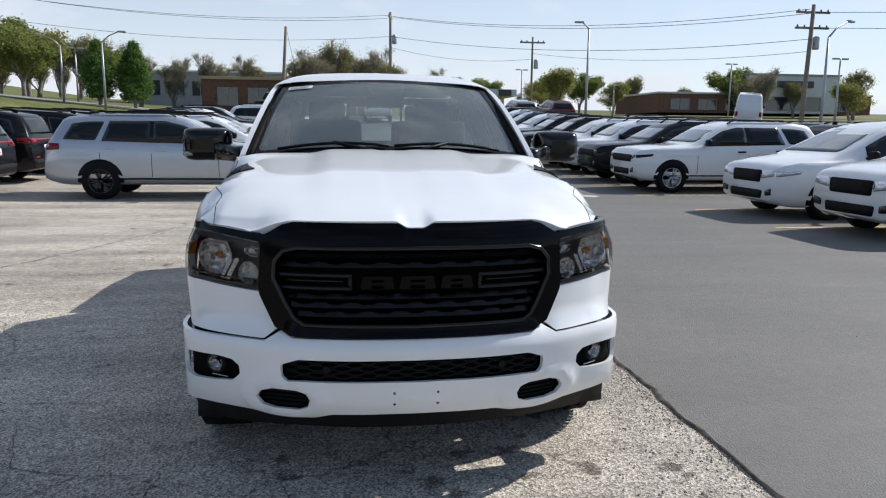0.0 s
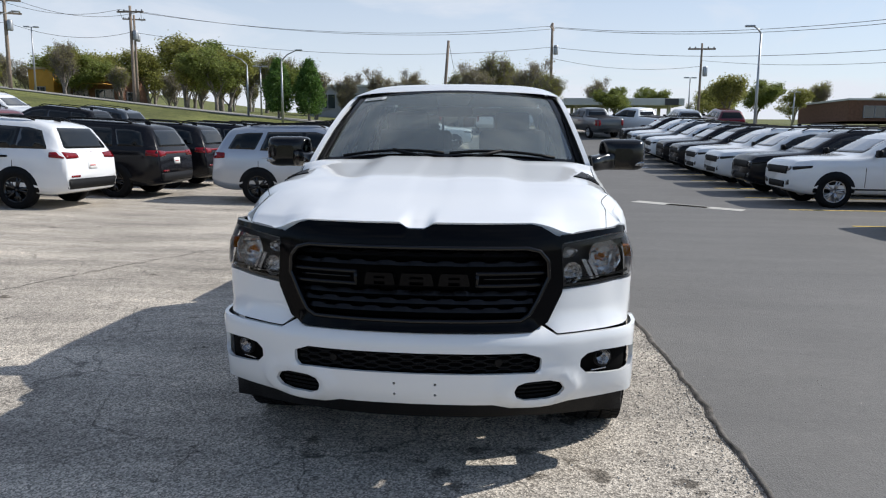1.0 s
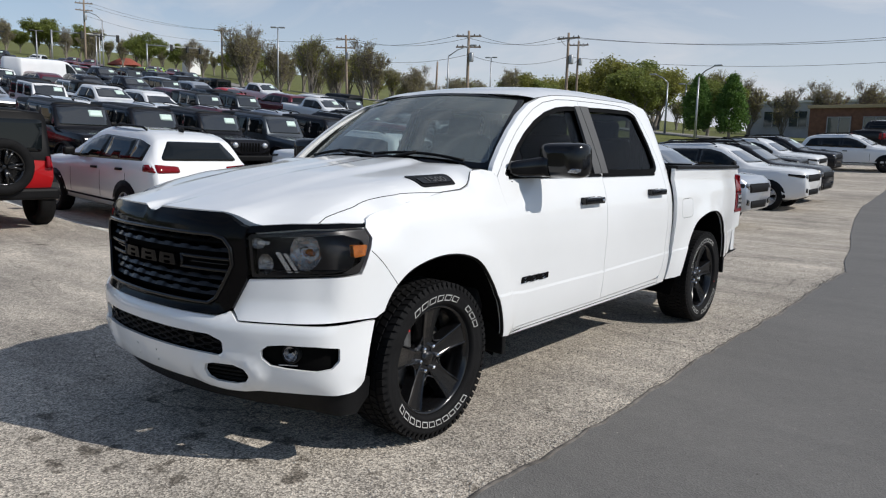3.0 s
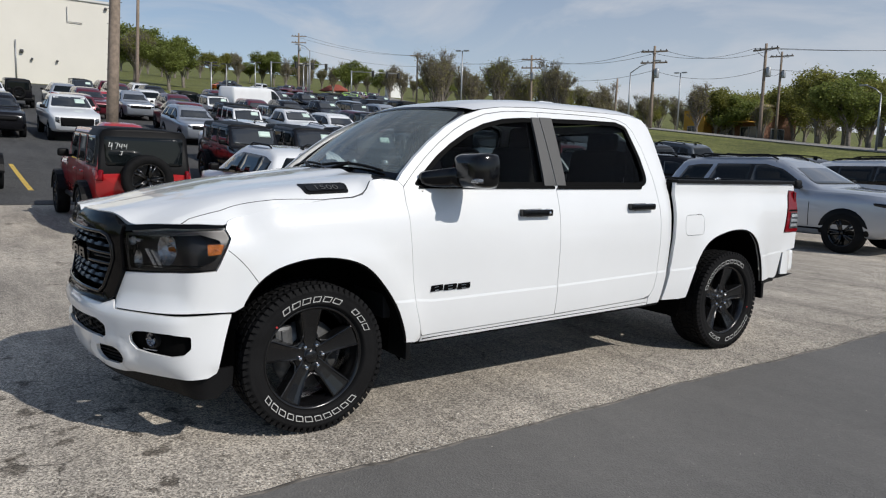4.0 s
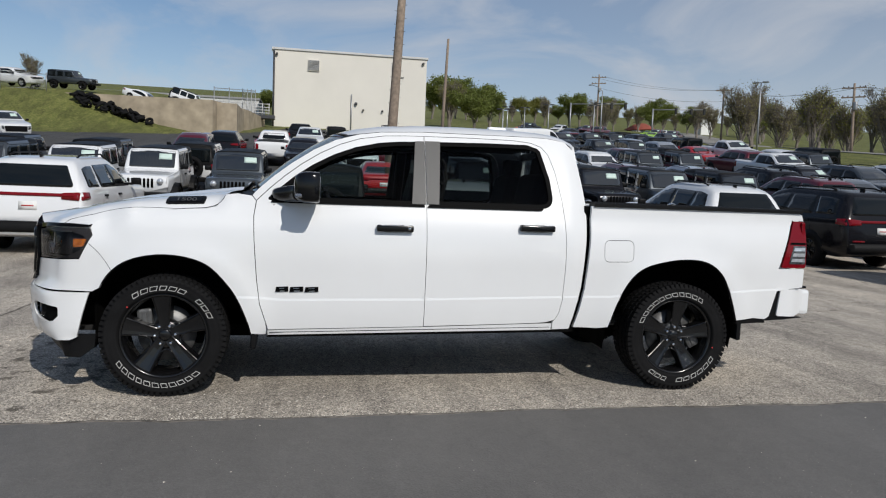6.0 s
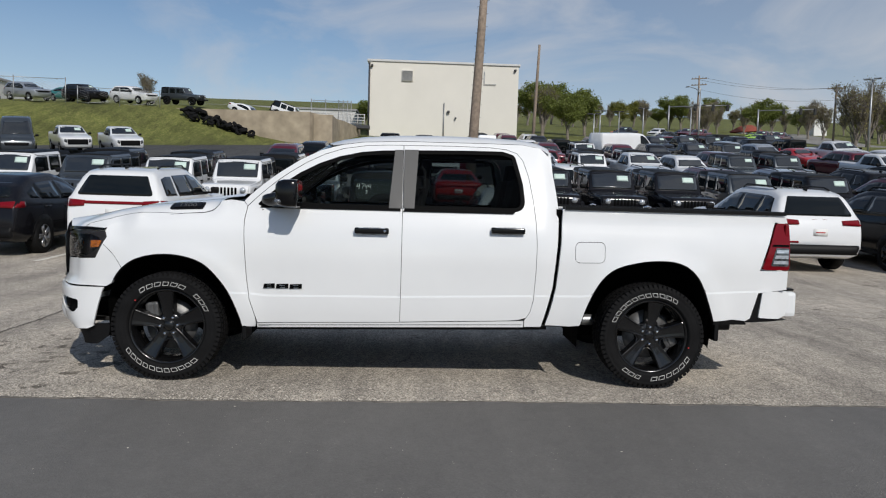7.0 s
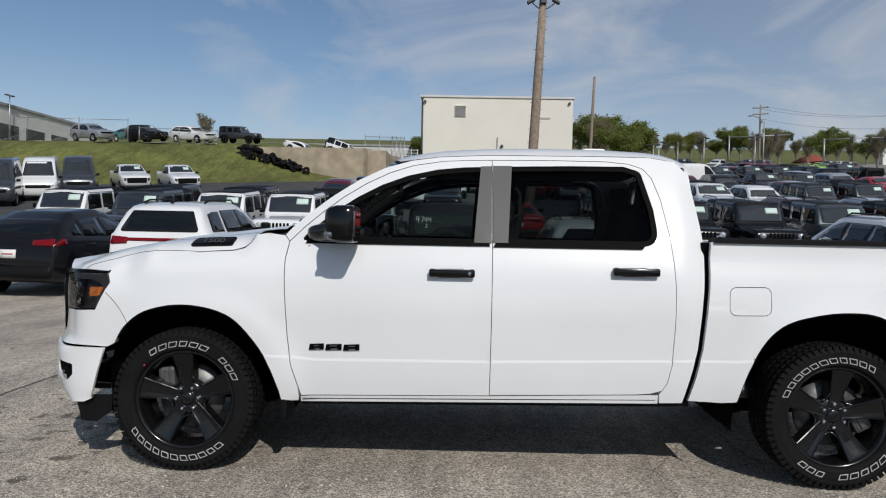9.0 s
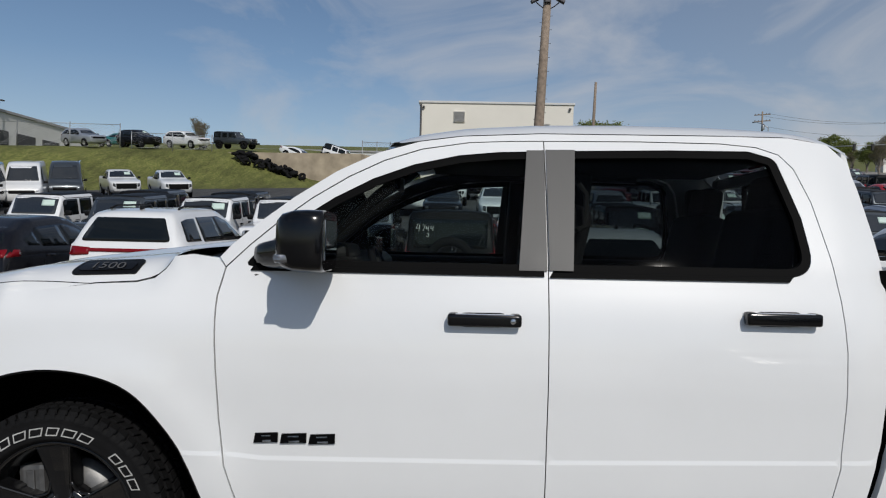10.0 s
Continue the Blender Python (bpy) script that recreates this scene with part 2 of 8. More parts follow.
def skin(name, flat, faces, place, material, parent=None, thick=0.0, label="", flip=False):
    """A panel: flat points set on a surface by place(a, b, depth), with a rim of the given thickness."""
    verts = [Vector(place(a, b, 0.0)) for a, b in flat]
    fs = [f[::-1] if flip else f for f in faces]
    n = len(verts)
    rim = []
    if thick:
        count = {}
        for f in fs:
            for i in range(len(f)):
                a, b = f[i], f[(i + 1) % len(f)]
                count[(a, b)] = 1
        open_edges = [(a, b) for a, b in count if (b, a) not in count]
        top, low = {}, {}
        for a, b in open_edges:
            for v in (a, b):
                if v not in top:
                    top[v] = len(verts)
                    verts.append(verts[v].copy())
                    low[v] = len(verts)
                    verts.append(Vector(place(*flat[v], thick)))
            rim.append((top[b], top[a], low[a], low[b]))
    me = mesh_of(name, verts, list(fs) + rim, material)
    return put(name, me, parent, label)


# ---- the lie of the land ----
def smooth01(t):
    t = min(1.0, max(0.0, t))
    return t * t * (3 - 2 * t)


def ground_z(x, y):
    """Flat by the pickup, rising to the west lot and gently to the south road, with a grass bank."""
    u = max(0.0, -5.0 - x)
    z = 0.125 * (math.sqrt(u * u + 169) - 13) * (1 - 0.55 * smooth01((y - 48) / 40) * smooth01((x + 112) / 35))
    v = max(0.0, y - 10.0)
    z += (0.0013 * min(v, 42.0) ** 2 + 0.03 * max(0.0, v - 42.0)) * smooth01((x + 125) / 85)
    d = -(x + 50) * 0.855 - (y + 32.4) * 0.52
    z += 3.4 * smooth01(d / 14.0) * smooth01((-9.0 - y) / 13.0)
    return z


def on_ground(x, y, rz, lift=0.0):
    """A pose on the ground at x, y, leaning with the slope."""
    e = 1.5
    nx = (ground_z(x - e, y) - ground_z(x + e, y)) / (2 * e)
    ny = (ground_z(x, y - e) - ground_z(x, y + e)) / (2 * e)
    n = Vector((nx, ny, 1)).normalized()
    a = radians(rz)
    fwd = Vector((-math.sin(a), math.cos(a), 0))
    side = fwd.cross(n).normalized()
    fwd = n.cross(side)
    m = Matrix((side, fwd, n)).transposed().to_4x4()
    m.translation = (x, y, ground_z(x, y) + lift)
    return m


M_GRILLE = mat("mesh_grille_black", (0.004, 0.004, 0.0045), 0.6, spec=0.12, vary=0.4, vscale=40)
M_LAMPDARK = mat("smoked_lamp_cluster", (0.10, 0.105, 0.11), 0.10, metal=0.5, coat=1.0, vary=0.9, vscale=30)


# ---- parked vehicles ----
SPECS = {
    "long_suv": dict(L=5.10, W=1.93, H=1.80, wb=3.04, f=0.95, r=0.385, B=0.30, belt=(1.12, 1.22), tumble=0.27,
                    top=[(0, 0.90), (0.03, 1.01), (0.14, 1.09), (0.50, 1.14), (1.30, 1.19), (1.48, 1.21), (2.28, 1.68), (2.70, 1.78), (4.25, 1.77), (4.74, 1.70), (4.99, 1.22), (5.06, 1.08), (5.10, 0.75)],
                    side=[(1.82, 2.92, 0, 0), (3.0, 3.94, 0, -0.13), (4.06, 4.70, -0.15, -0.16)], tail="band"),
    "mid_suv": dict(L=4.90, W=1.95, H=1.79, wb=2.96, f=0.92, r=0.385, B=0.30, belt=(1.08, 1.20), tumble=0.27,
                     top=[(0, 0.92), (0.03, 1.04), (0.12, 1.10), (0.45, 1.14), (1.30, 1.19), (1.45, 1.21), (2.25, 1.67), (2.65, 1.77), (4.05, 1.75), (4.48, 1.66), (4.78, 1.18), (4.86, 1.08), (4.90, 0.75)],
                     side=[(1.82, 2.84, 0, 0), (2.92, 3.78, 0, 0), (3.85, 4.50, 0, -0.20)], tail="slim"),
    "small_suv": dict(L=4.42, W=1.86, H=1.66, wb=2.64, f=0.88, r=0.36, B=0.28, belt=(1.02, 1.13), tumble=0.27,
                    top=[(0, 0.80), (0.03, 0.96), (0.4, 1.03), (1.15, 1.10), (1.30, 1.13), (2.05, 1.55), (2.4, 1.64), (3.65, 1.61), (4.05, 1.52), (4.30, 1.10), (4.38, 1.0), (4.42, 0.7)],
                    side=[(1.75, 2.62), (2.70, 3.5), (3.57, 4.0)], tail="slim"),
    "crossover": dict(L=4.50, W=1.85, H=1.62, wb=2.64, f=0.90, r=0.36, B=0.26, belt=(0.98, 1.12), tumble=0.30,
                      top=[(0, 0.72), (0.03, 0.88), (0.4, 0.99), (1.2, 1.06), (1.32, 1.09), (2.15, 1.52), (2.5, 1.60), (3.4, 1.56), (4.0, 1.36), (4.36, 1.12), (4.46, 1.0), (4.5, 0.7)],
                      side=[(1.8, 2.65), (2.73, 3.5), (3.57, 3.9)], tail="slim"),
    "minivan": dict(L=5.18, W=2.02, H=1.78, wb=3.09, f=1.0, r=0.35, B=0.22, belt=(1.02, 1.12), tumble=0.24,
                    top=[(0, 0.80), (0.03, 0.92), (0.15, 0.99), (0.45, 1.06), (0.95, 1.13), (1.1, 1.15), (2.1, 1.64), (2.6, 1.75), (4.5, 1.73), (4.9, 1.60), (5.08, 1.1), (5.18, 0.7)],
                    side=[(1.7, 2.55), (2.65, 3.85), (3.95, 4.8)], tail="corner"),
    "work_van": dict(L=5.95, W=2.05, H=2.50, wb=3.8, f=0.95, r=0.35, B=0.26, belt=(1.25, 1.32), tumble=0.10,
                     top=[(0, 0.85), (0.03, 1.08), (0.3, 1.25), (0.75, 1.42), (1.55, 2.25), (1.9, 2.45), (2.4, 2.52), (5.8, 2.52), (5.92, 2.45), (5.95, 1.2)],
                     side=[(1.25, 2.15)], tail="corner"),
    "pickup": dict(L=5.88, W=2.03, H=1.92, wb=3.65, f=0.98, r=0.40, B=0.42, belt=(1.26, 1.32), tumble=0.22,
                   top=[(0, 0.95), (0.03, 1.12), (0.4, 1.23), (1.4, 1.36), (1.55, 1.38), (2.35, 1.84), (2.65, 1.91), (3.7, 1.89), (3.80, 1.80), (3.88, 1.40), (5.8, 1.38), (5.86, 1.2), (5.88, 0.8)],
                   side=[(1.85, 2.75), (2.83, 3.62)], tail="corner"),
    "coupe": dict(L=5.0, W=1.92, H=1.45, wb=2.95, f=0.98, r=0.36, B=0.22, belt=(0.92, 1.0), tumble=0.34,
                  top=[(0, 0.68), (0.03, 0.82), (0.4, 0.92), (1.6, 1.0), (1.75, 1.03), (2.55, 1.38), (3.0, 1.43), (3.5, 1.40), (4.3, 1.12), (4.9, 1.05), (4.97, 0.95), (5.0, 0.7)],
                  side=[(2.2, 3.25), (3.32, 3.9)], tail="band"),
    "boxy_4x4": dict(L=4.45, W=1.62, H=1.84, wb=3.0, f=0.72, r=0.41, B=0.50, belt=(1.18, 1.20), tumble=0.10, box=True,
                     top=[(0, 0.95), (0.03, 1.12), (0.2, 1.15), (1.42, 1.20), (1.5, 1.22), (1.80, 1.74), (1.95, 1.82), (4.25, 1.84), (4.40, 1.80), (4.45, 1.1)],
                     side=[(1.82, 2.62), (2.74, 3.42), (3.54, 4.25)], tail="corner"),
}


def car_body(s):
    L, B, H = s["L"], s["B"], s["H"]
    ts, tz = zip(*s["top"])
    bm = bmesh.new()
    stations = sorted(set([round(k * L / 44, 3) for k in range(45)] + [round(a, 3) for a in ts]))
    stations = [a for i, a in enumerate(stations) if i == 0 or a - stations[i - 1] > 0.012]
    rings = []
    for a in stations:
        T = float(np.interp(a, ts, tz))
        if 0.3 < a < L - 0.25 and not s.get("box"):
            T = 0.25 * float(np.interp(a - 0.1, ts, tz)) + 0.5 * T + 0.25 * float(np.interp(a + 0.1, ts, tz))
        bl = min(float(np.interp(a, (1.0, L), s["belt"])), T - 0.04)
        k = 0.5 if s.get("box") else 1.0
        w = s["W"] / 2 * (1 - 0.17 * k * (1 - min(1, a / 0.75)) ** 2.2 - 0.10 * k * (1 - min(1, (L - a) / 0.6)) ** 2.2)
        cab = max(0.0, min(1.0, (T - bl - 0.04) / (H - bl)))
        wt = w * (0.90 - s["tumble"] * cab) if not s.get("box") else w * (0.97 - s["tumble"] * cab)
        lift = 0.12 * (1 - min(1, a / 0.5)) ** 2 + 0.10 * (1 - min(1, (L - a) / 0.5)) ** 2
        b0 = min(B + lift, T - 0.3)
        half = [(0, b0), (0.80 * w, b0), (0.93 * w, b0 + 0.04), (0.985 * w, b0 + 0.18), (w, b0 + 0.5 * (bl - b0)), (0.995 * w, b0 + 0.78 * (bl - b0)), (0.965 * w, bl)]
        for f in (0.12, 0.4, 0.7, 0.9):
            half.append((0.955 * w + (wt - 0.955 * w) * f, bl + f * (T - 0.03 - bl)))
        half += [(wt * 0.93, T - 0.012), (wt * 0.6, T), (0, T + 0.008)]
        ring = [bm.verts.new((x, a - L / 2, z)) for x, z in half]
        ring += [bm.verts.new((-x, a - L / 2, z)) for x, z in half[-2:0:-1]]
        rings.append(ring)
    n = len(rings[0])
    for p, q in zip(rings, rings[1:]):
        for k in range(n):
            bm.faces.new((p[k], p[(k + 1) % n], q[(k + 1) % n], q[k]))
    bm.faces.new(rings[0][::-1])
    bm.faces.new(rings[-1])
    bmesh.ops.recalc_face_normals(bm, faces=bm.faces)
    return bm


def overlay(name, poly, axis, sign, tree, material, parent, eps=0.006, step=0.12, holes=(), label=""):
    """A panel laid on a body: poly lies in the plane across axis and is pressed on along it."""
    flat, faces = fill(poly, holes, step)
    verts = []
    for a, b in flat:
        if axis == "x":
            o, d = Vector((sign * 3, a, b)), Vector((-sign, 0, 0))
        elif axis == "y":
            o, d = Vector((a, sign * 6, b)), Vector((0, -sign, 0))
        else:
            o, d = Vector((a, b, 5)), Vector((0, 0, -1))
        hit, nor, _, _ = tree.ray_cast(o, d)
        if hit is None:
            hit, nor, _, _ = tree.find_nearest(Vector((sign * 1.0 if axis == "x" else a, a if axis == "x" else sign * 2.4 if axis == "y" else b, b if axis != "z" else 1.5)))
        verts.append(hit - d * eps)
    nn = len(verts)
    back = [v + (Vector((-sign, 0, 0)) if axis == "x" else Vector((0, -sign, 0)) if axis == "y" else Vector((0, 0, -1))) * (eps + 0.02) for v in verts]
    count = {(f[i], f[(i + 1) % len(f)]) for f in faces for i in range(len(f))}
    rim = [(b, a, a + nn, b + nn) for a, b in count if (b, a) not in count]
    me = mesh_of(name, verts + back, list(faces) + rim, material)
    bm = bmesh.new()
    bm.from_mesh(me)
    bmesh.ops.recalc_face_normals(bm, faces=bm.faces)
    bm.to_mesh(me)
    bm.free()
    return put(name, me, parent, label)


WHEELS = {}


def car_wheel(parent, x, y, r, sign, rim_mat):
    """Tyre with a spoked rim in it."""
    key = (r, sign, rim_mat.name)
    if key not in WHEELS:
        w, ri = 0.12, r * 0.66
        bm = lathe([(ri, -w), (r * 0.93, -w), (r, -w * 0.75), (r, w * 0.75), (r * 0.93, w), (ri, w * 0.95), (ri, -w)], 28)
        tyre = bpy.data.meshes.new("tyre")
        bm.to_mesh(tyre)
        bm.free()
        tyre.materials.append(M_RUBBER)
        bm = bmesh.new()
        add_lathe(bm, [(ri * 1.01, 0.105), (ri * 0.93, 0.11), (ri * 0.90, 0.02)], 28)
        add_lathe(bm, [(ri * 0.92, 0.02), (0.001, 0.02)], 20)
        add_lathe(bm, [(0.001, 0.095), (0.06, 0.09), (0.075, 0.05)], 14)
        for k in range(5):
            a = 2 * math.pi * k / 5
            for off in (-0.16, 0.16):
                p, q = (0.04, a + off * 0.4), (ri * 0.95, a + off)
                add_tube(bm, [(0.085, p[0] * math.cos(p[1]), p[0] * math.sin(p[1])), (0.098, q[0] * math.cos(q[1]), q[0] * math.sin(q[1]))], [0.030, 0.022], 6)
        if sign < 0:
            for v in bm.verts:
                v.co.x = -v.co.x
        bmesh.ops.recalc_face_normals(bm, faces=bm.faces)
        rim = bpy.data.meshes.new("rim")
        bm.to_mesh(rim)
        bm.free()
        rim.materials.append(rim_mat)
        WHEELS[key] = (tyre, rim)
    tyre, rim = WHEELS[key]
    t = put("wheel", tyre, parent)
    t.location = (x, y, r)
    put("rim", rim, t)
    return t


def build_vehicle(kind, body_mat, rim_mat, label, category, lite=False):
    s = SPECS[kind]
    L, W, H, r, B = s["L"], s["W"], s["H"], s["r"], s["B"]
    boxy = kind == "boxy_4x4"
    root = thing({"long_suv": "suv", "mid_suv": "suv", "small_suv": "suv", "crossover": "suv", "boxy_4x4": "off_roader"}.get(kind, kind), label, category, kind="")
    bm = car_body(s)
    tree = BVHTree.FromBMesh(bm)
    body = part("body", bm, body_mat, root, smooth=True)
    if boxy:
        body.data.materials.append(M_BLACKPLASTIC)
        for p in body.data.polygons:
            if p.center.z > 1.21 and (p.center.y > 3.5 - L / 2 or p.center.z > 1.79):
                p.material_index = 1
    ts, tz = zip(*s["top"])
    top = lambda a: float(np.interp(a, ts, tz))
    belt = lambda a: float(np.interp(a, (1.0, L), s["belt"]))
    h = L / 2
    # glass
    for sg in (1, -1):
        if len(s["side"]) > 1 and not boxy:
            q_ = 2 if kind in ("mid_suv", "small_suv") else 1
            a, b, n = s["side"][0][0], s["side"][q_][1], 16
            sb = s["side"][q_][3] if len(s["side"][q_]) > 2 else 0.0
            lo = [(a + (b - a) * k / n - h, belt(a + (b - a) * k / n) + 0.02) for k in range(n + 1)]
            up = [(a + (b + sb - a) * k / n - h, max(belt(a) + 0.06, top(a + (b + sb - a) * k / n) - 0.145)) for k in range(n, -1, -1)]
            overlay("window_trim", lo + up, "x", sg, tree, M_BLACKGLOSS, root, 0.003)
        for i, w_ in enumerate(s["side"]):
            a, b, n = w_[0], w_[1], 8
            sa, sb = w_[2:4] if len(w_) > 2 else (0.0, 0.0)
            lo = [(a + (b - a) * k / n - h, belt(a + (b - a) * k / n) + 0.035) for k in range(n + 1)]
            up = [(a + sa + (b + sb - a - sa) * k / n - h, max(belt(a) + 0.07, top(a + sa + (b + sb - a - sa) * k / n) - (0.16 if not boxy else 0.13))) for k in range(n, -1, -1)]
            overlay("side_window", rounded(lo + up, 0.04, 3), "x", sg, tree, M_GLASSDARK, root)
        for a in [s["side"][0][0] - 0.22] + [p[1] + 0.035 for p in s["side"][:2]]:
            if kind != "work_van" and not lite:
                overlay("door_gap", [(a - h - 0.006, B + 0.18), (a - h + 0.006, B + 0.18), (a - h + 0.006, belt(a) + 0.01), (a - h - 0.006, belt(a) + 0.01)], "x", sg, tree, M_DARK, root, 0.002, 0.25)
        for a, b in [w_[:2] for w_ in s["side"][:0 if lite else 2]]:
            overlay("door_handle", rounded([(b - 0.26 - h, belt(b) - 0.16), (b - 0.06 - h, belt(b) - 0.155), (b - 0.06 - h, belt(b) - 0.115), (b - 0.26 - h, belt(b) - 0.12)], 0.01, 2), "x", sg, tree, M_BLACKPLASTIC if body_mat in (P_WHITE,) else body_mat, root, 0.03)
    k0 = next(i for i in range(len(ts)) if tz[i + 1] - tz[i] > 0.3 and i > 2)
    zb, zt = tz[k0] + 0.05, min(H - 0.09, tz[k0 + 1] + 0.03)
    wb2, wt2 = W / 2 * 0.80, W / 2 * (0.66 if not boxy else 0.80)
    overlay("windshield", rounded([(-wb2, zb), (wb2, zb), (wt2, zt), (-wt2, zt)], 0.05, 4), "y", -1, tree, M_SCREEN, root)
    if kind in ("boxy_4x4", "pickup") or (kind == "mid_suv" and body_mat is P_BLACK):
        overlay("price_sticker", [(0.18, zt - 0.24), (wt2 * 0.86, zt - 0.24), (wt2 * 0.84, zt - 0.07), (0.18, zt - 0.07)], "y", -1, tree, M_STICKER, root, 0.010)
    if kind not in ("work_van", "pickup"):
        zr0, zr1 = s["belt"][1] + 0.03, H - (0.20 if kind in ("small_suv", "crossover") else 0.17 if not boxy else 0.13)
        wr0, wr1 = W / 2 * 0.76, W / 2 * (0.78 if boxy else 0.52 if kind in ("small_suv", "crossover") else 0.58)
        overlay("rear_window", rounded([(-wr0, zr0), (wr0, zr0), (wr1, zr1), (-wr1, zr1)], 0.05, 4), "y", 1, tree, M_GLASSDARK, root)
    if kind == "pickup":
        overlay("rear_window", rounded([(-0.66, 1.45), (0.66, 1.45), (0.58, 1.78), (-0.58, 1.78)], 0.05, 4), "y", 1, tree, M_GLASSDARK, root)
        overlay("bed_cover", [(-0.84, 3.98 - h), (0.84, 3.98 - h), (0.84, 5.76 - h), (-0.84, 5.76 - h)], "z", 1, tree, M_BLACKPLASTIC, root, 0.01, 0.4)
    # wheels, arches, sills
    for a in (s["f"], s["f"] + s["wb"]):
        for sg in (1, -1):
            R = r + 0.075
            arc = [(a - h + R * math.cos(t), r + R * math.sin(t)) for t in np.linspace(-0.25, math.pi + 0.25, 15)]
            lowz = B + 0.05
            if not boxy:
                overlay("wheel_arch", [(p, max(q, lowz)) for p, q in arc], "x", sg, tree, M_BLACKPLASTIC, root, 0.004, 0.14)
            car_wheel(root, sg * ((W / 2 if not boxy else 0.93) - 0.108), a - h, r, sg, rim_mat)
    if kind not in ("minivan", "coupe", "pickup", "boxy_4x4") and not lite:
        for sg in (1, -1):
            overlay("sill", [(s["f"] + r + 0.05 - h, B + 0.03), (s["f"] + s["wb"] - r - 0.05 - h, B + 0.03), (s["f"] + s["wb"] - r - 0.05 - h, B + 0.15), (s["f"] + r + 0.05 - h, B + 0.15)], "x", sg, tree, M_BLACKPLASTIC, root, 0.008, 0.3)
    # face
    zf = tz[1]
    if boxy:
        for k in range(7):
            x = (k - 3) * 0.105
            overlay("grille_slot", rounded([(x - 0.033, zf - 0.33), (x + 0.033, zf - 0.33), (x + 0.033, zf - 0.07), (x - 0.033, zf - 0.07)], 0.02, 3), "y", -1, tree, M_DARK, root)
        for sg in (1, -1):
            part("headlight", lathe([(0.001, -0.05), (0.07, -0.045), (0.095, 0.0), (0.095, 0.05)], 20, "y", (sg * 0.53, -h - 0.005, zf - 0.15)), M_CLEARLENS, root)
            for ya, q in ((s["f"] - h, 0.0), (s["f"] + s["wb"] - h, 0.02)):
                bm = bmesh.new()
                R = r + 0.10
                arcs = [(ya + R * 1.1 * math.cos(t), r + R * math.sin(t) + q) for t in np.linspace(0.35, math.pi - 0.25, 9)]
                for (y0, z0), (y1, z1) in zip(arcs, arcs[1:]):
                    vs = [bm.verts.new(p) for p in ((sg * 0.72, y0, z0), (sg * 0.95, y0, z0 - 0.02), (sg * 0.95, y1, z1 - 0.02), (sg * 0.72, y1, z1))]
                    lo = [bm.verts.new(v.co - Vector((0, 0, 0.05))) for v in vs]
                    bm.faces.new(vs)
                    bm.faces.new(lo[::-1])
                    for k in range(4):
                        bm.faces.new((vs[k], lo[k], lo[(k + 1) % 4], vs[(k + 1) % 4]))
                bmesh.ops.recalc_face_normals(bm, faces=bm.faces)
                part("fender_flare", bm, M_BLACKPLASTIC, root)
            if lite:
                continue
            part("fog_lamp", lathe([(0.001, -0.03), (0.045, -0.02), (0.05, 0.05)], 14, "y", (sg * 0.52, -h - 0.17, 0.60)), M_CLEARLENS, root)
            overlay("taillight", rounded([(sg * 0.66, 0.98), (sg * 0.78, 0.98), (sg * 0.78, 1.16), (sg * 0.66, 1.16)], 0.02, 2), "y", 1, tree, M_REDLENS, root, 0.04)
            part("rock_rail", tube([(sg * 0.80, -0.85, 0.50), (sg * 0.80, 0.95, 0.50)], 0.045, 8), M_BLACKPLASTIC, root)
        part("front_bumper", box((0, -h - 0.14, 0.60), (1.64, 0.22, 0.17), 0.04), M_BLACKPLASTIC, root)
        part("rear_bumper", box((0, h + 0.08, 0.60), (1.60, 0.18, 0.17), 0.04), M_BLACKPLASTIC, root)
        spare = put("spare_wheel", WHEELS[(r, 1, rim_mat.name)][0], root)
        spare.location, spare.rotation_euler = (0, h + 0.16, 1.02), (0, 0, radians(90))
        rim = put("rim", WHEELS[(r, 1, rim_mat.name)][1], spare)
        overlay("hard_top", rounded([(-0.72, 1.92 - h), (0.72, 1.92 - h), (0.72, 4.38 - h), (-0.72, 4.38 - h)], 0.08, 3), "z", 1, tree, M_BLACKPLASTIC, root, 0.02, 0.4)
    else:
        gw = W / 2 * (0.44 if kind == "minivan" else 0.62)
        gh = {"minivan": (0.27, 0.05), "pickup": (0.42, 0.06), "work_van": (0.30, 0.12), "coupe": (0.22, 0.05), "long_suv": (0.25, 0.07)}.get(kind, (0.24, 0.06))
        overlay("grille", rounded([(-gw, zf - gh[0]), (gw, zf - gh[0]), (gw * 1.05, zf - gh[1]), (-gw * 1.05, zf - gh[1])], 0.04, 3), "y", -1, tree, M_GRILLE, root, 0.01)
        if not lite:
            lw = W / 2 * 0.50
            overlay("lower_grille", rounded([(-lw, B + 0.14), (lw, B + 0.14), (lw * 1.06, B + 0.29), (-lw * 1.06, B + 0.29)], 0.04, 3), "y", -1, tree, M_GRILLE, root, 0.01)
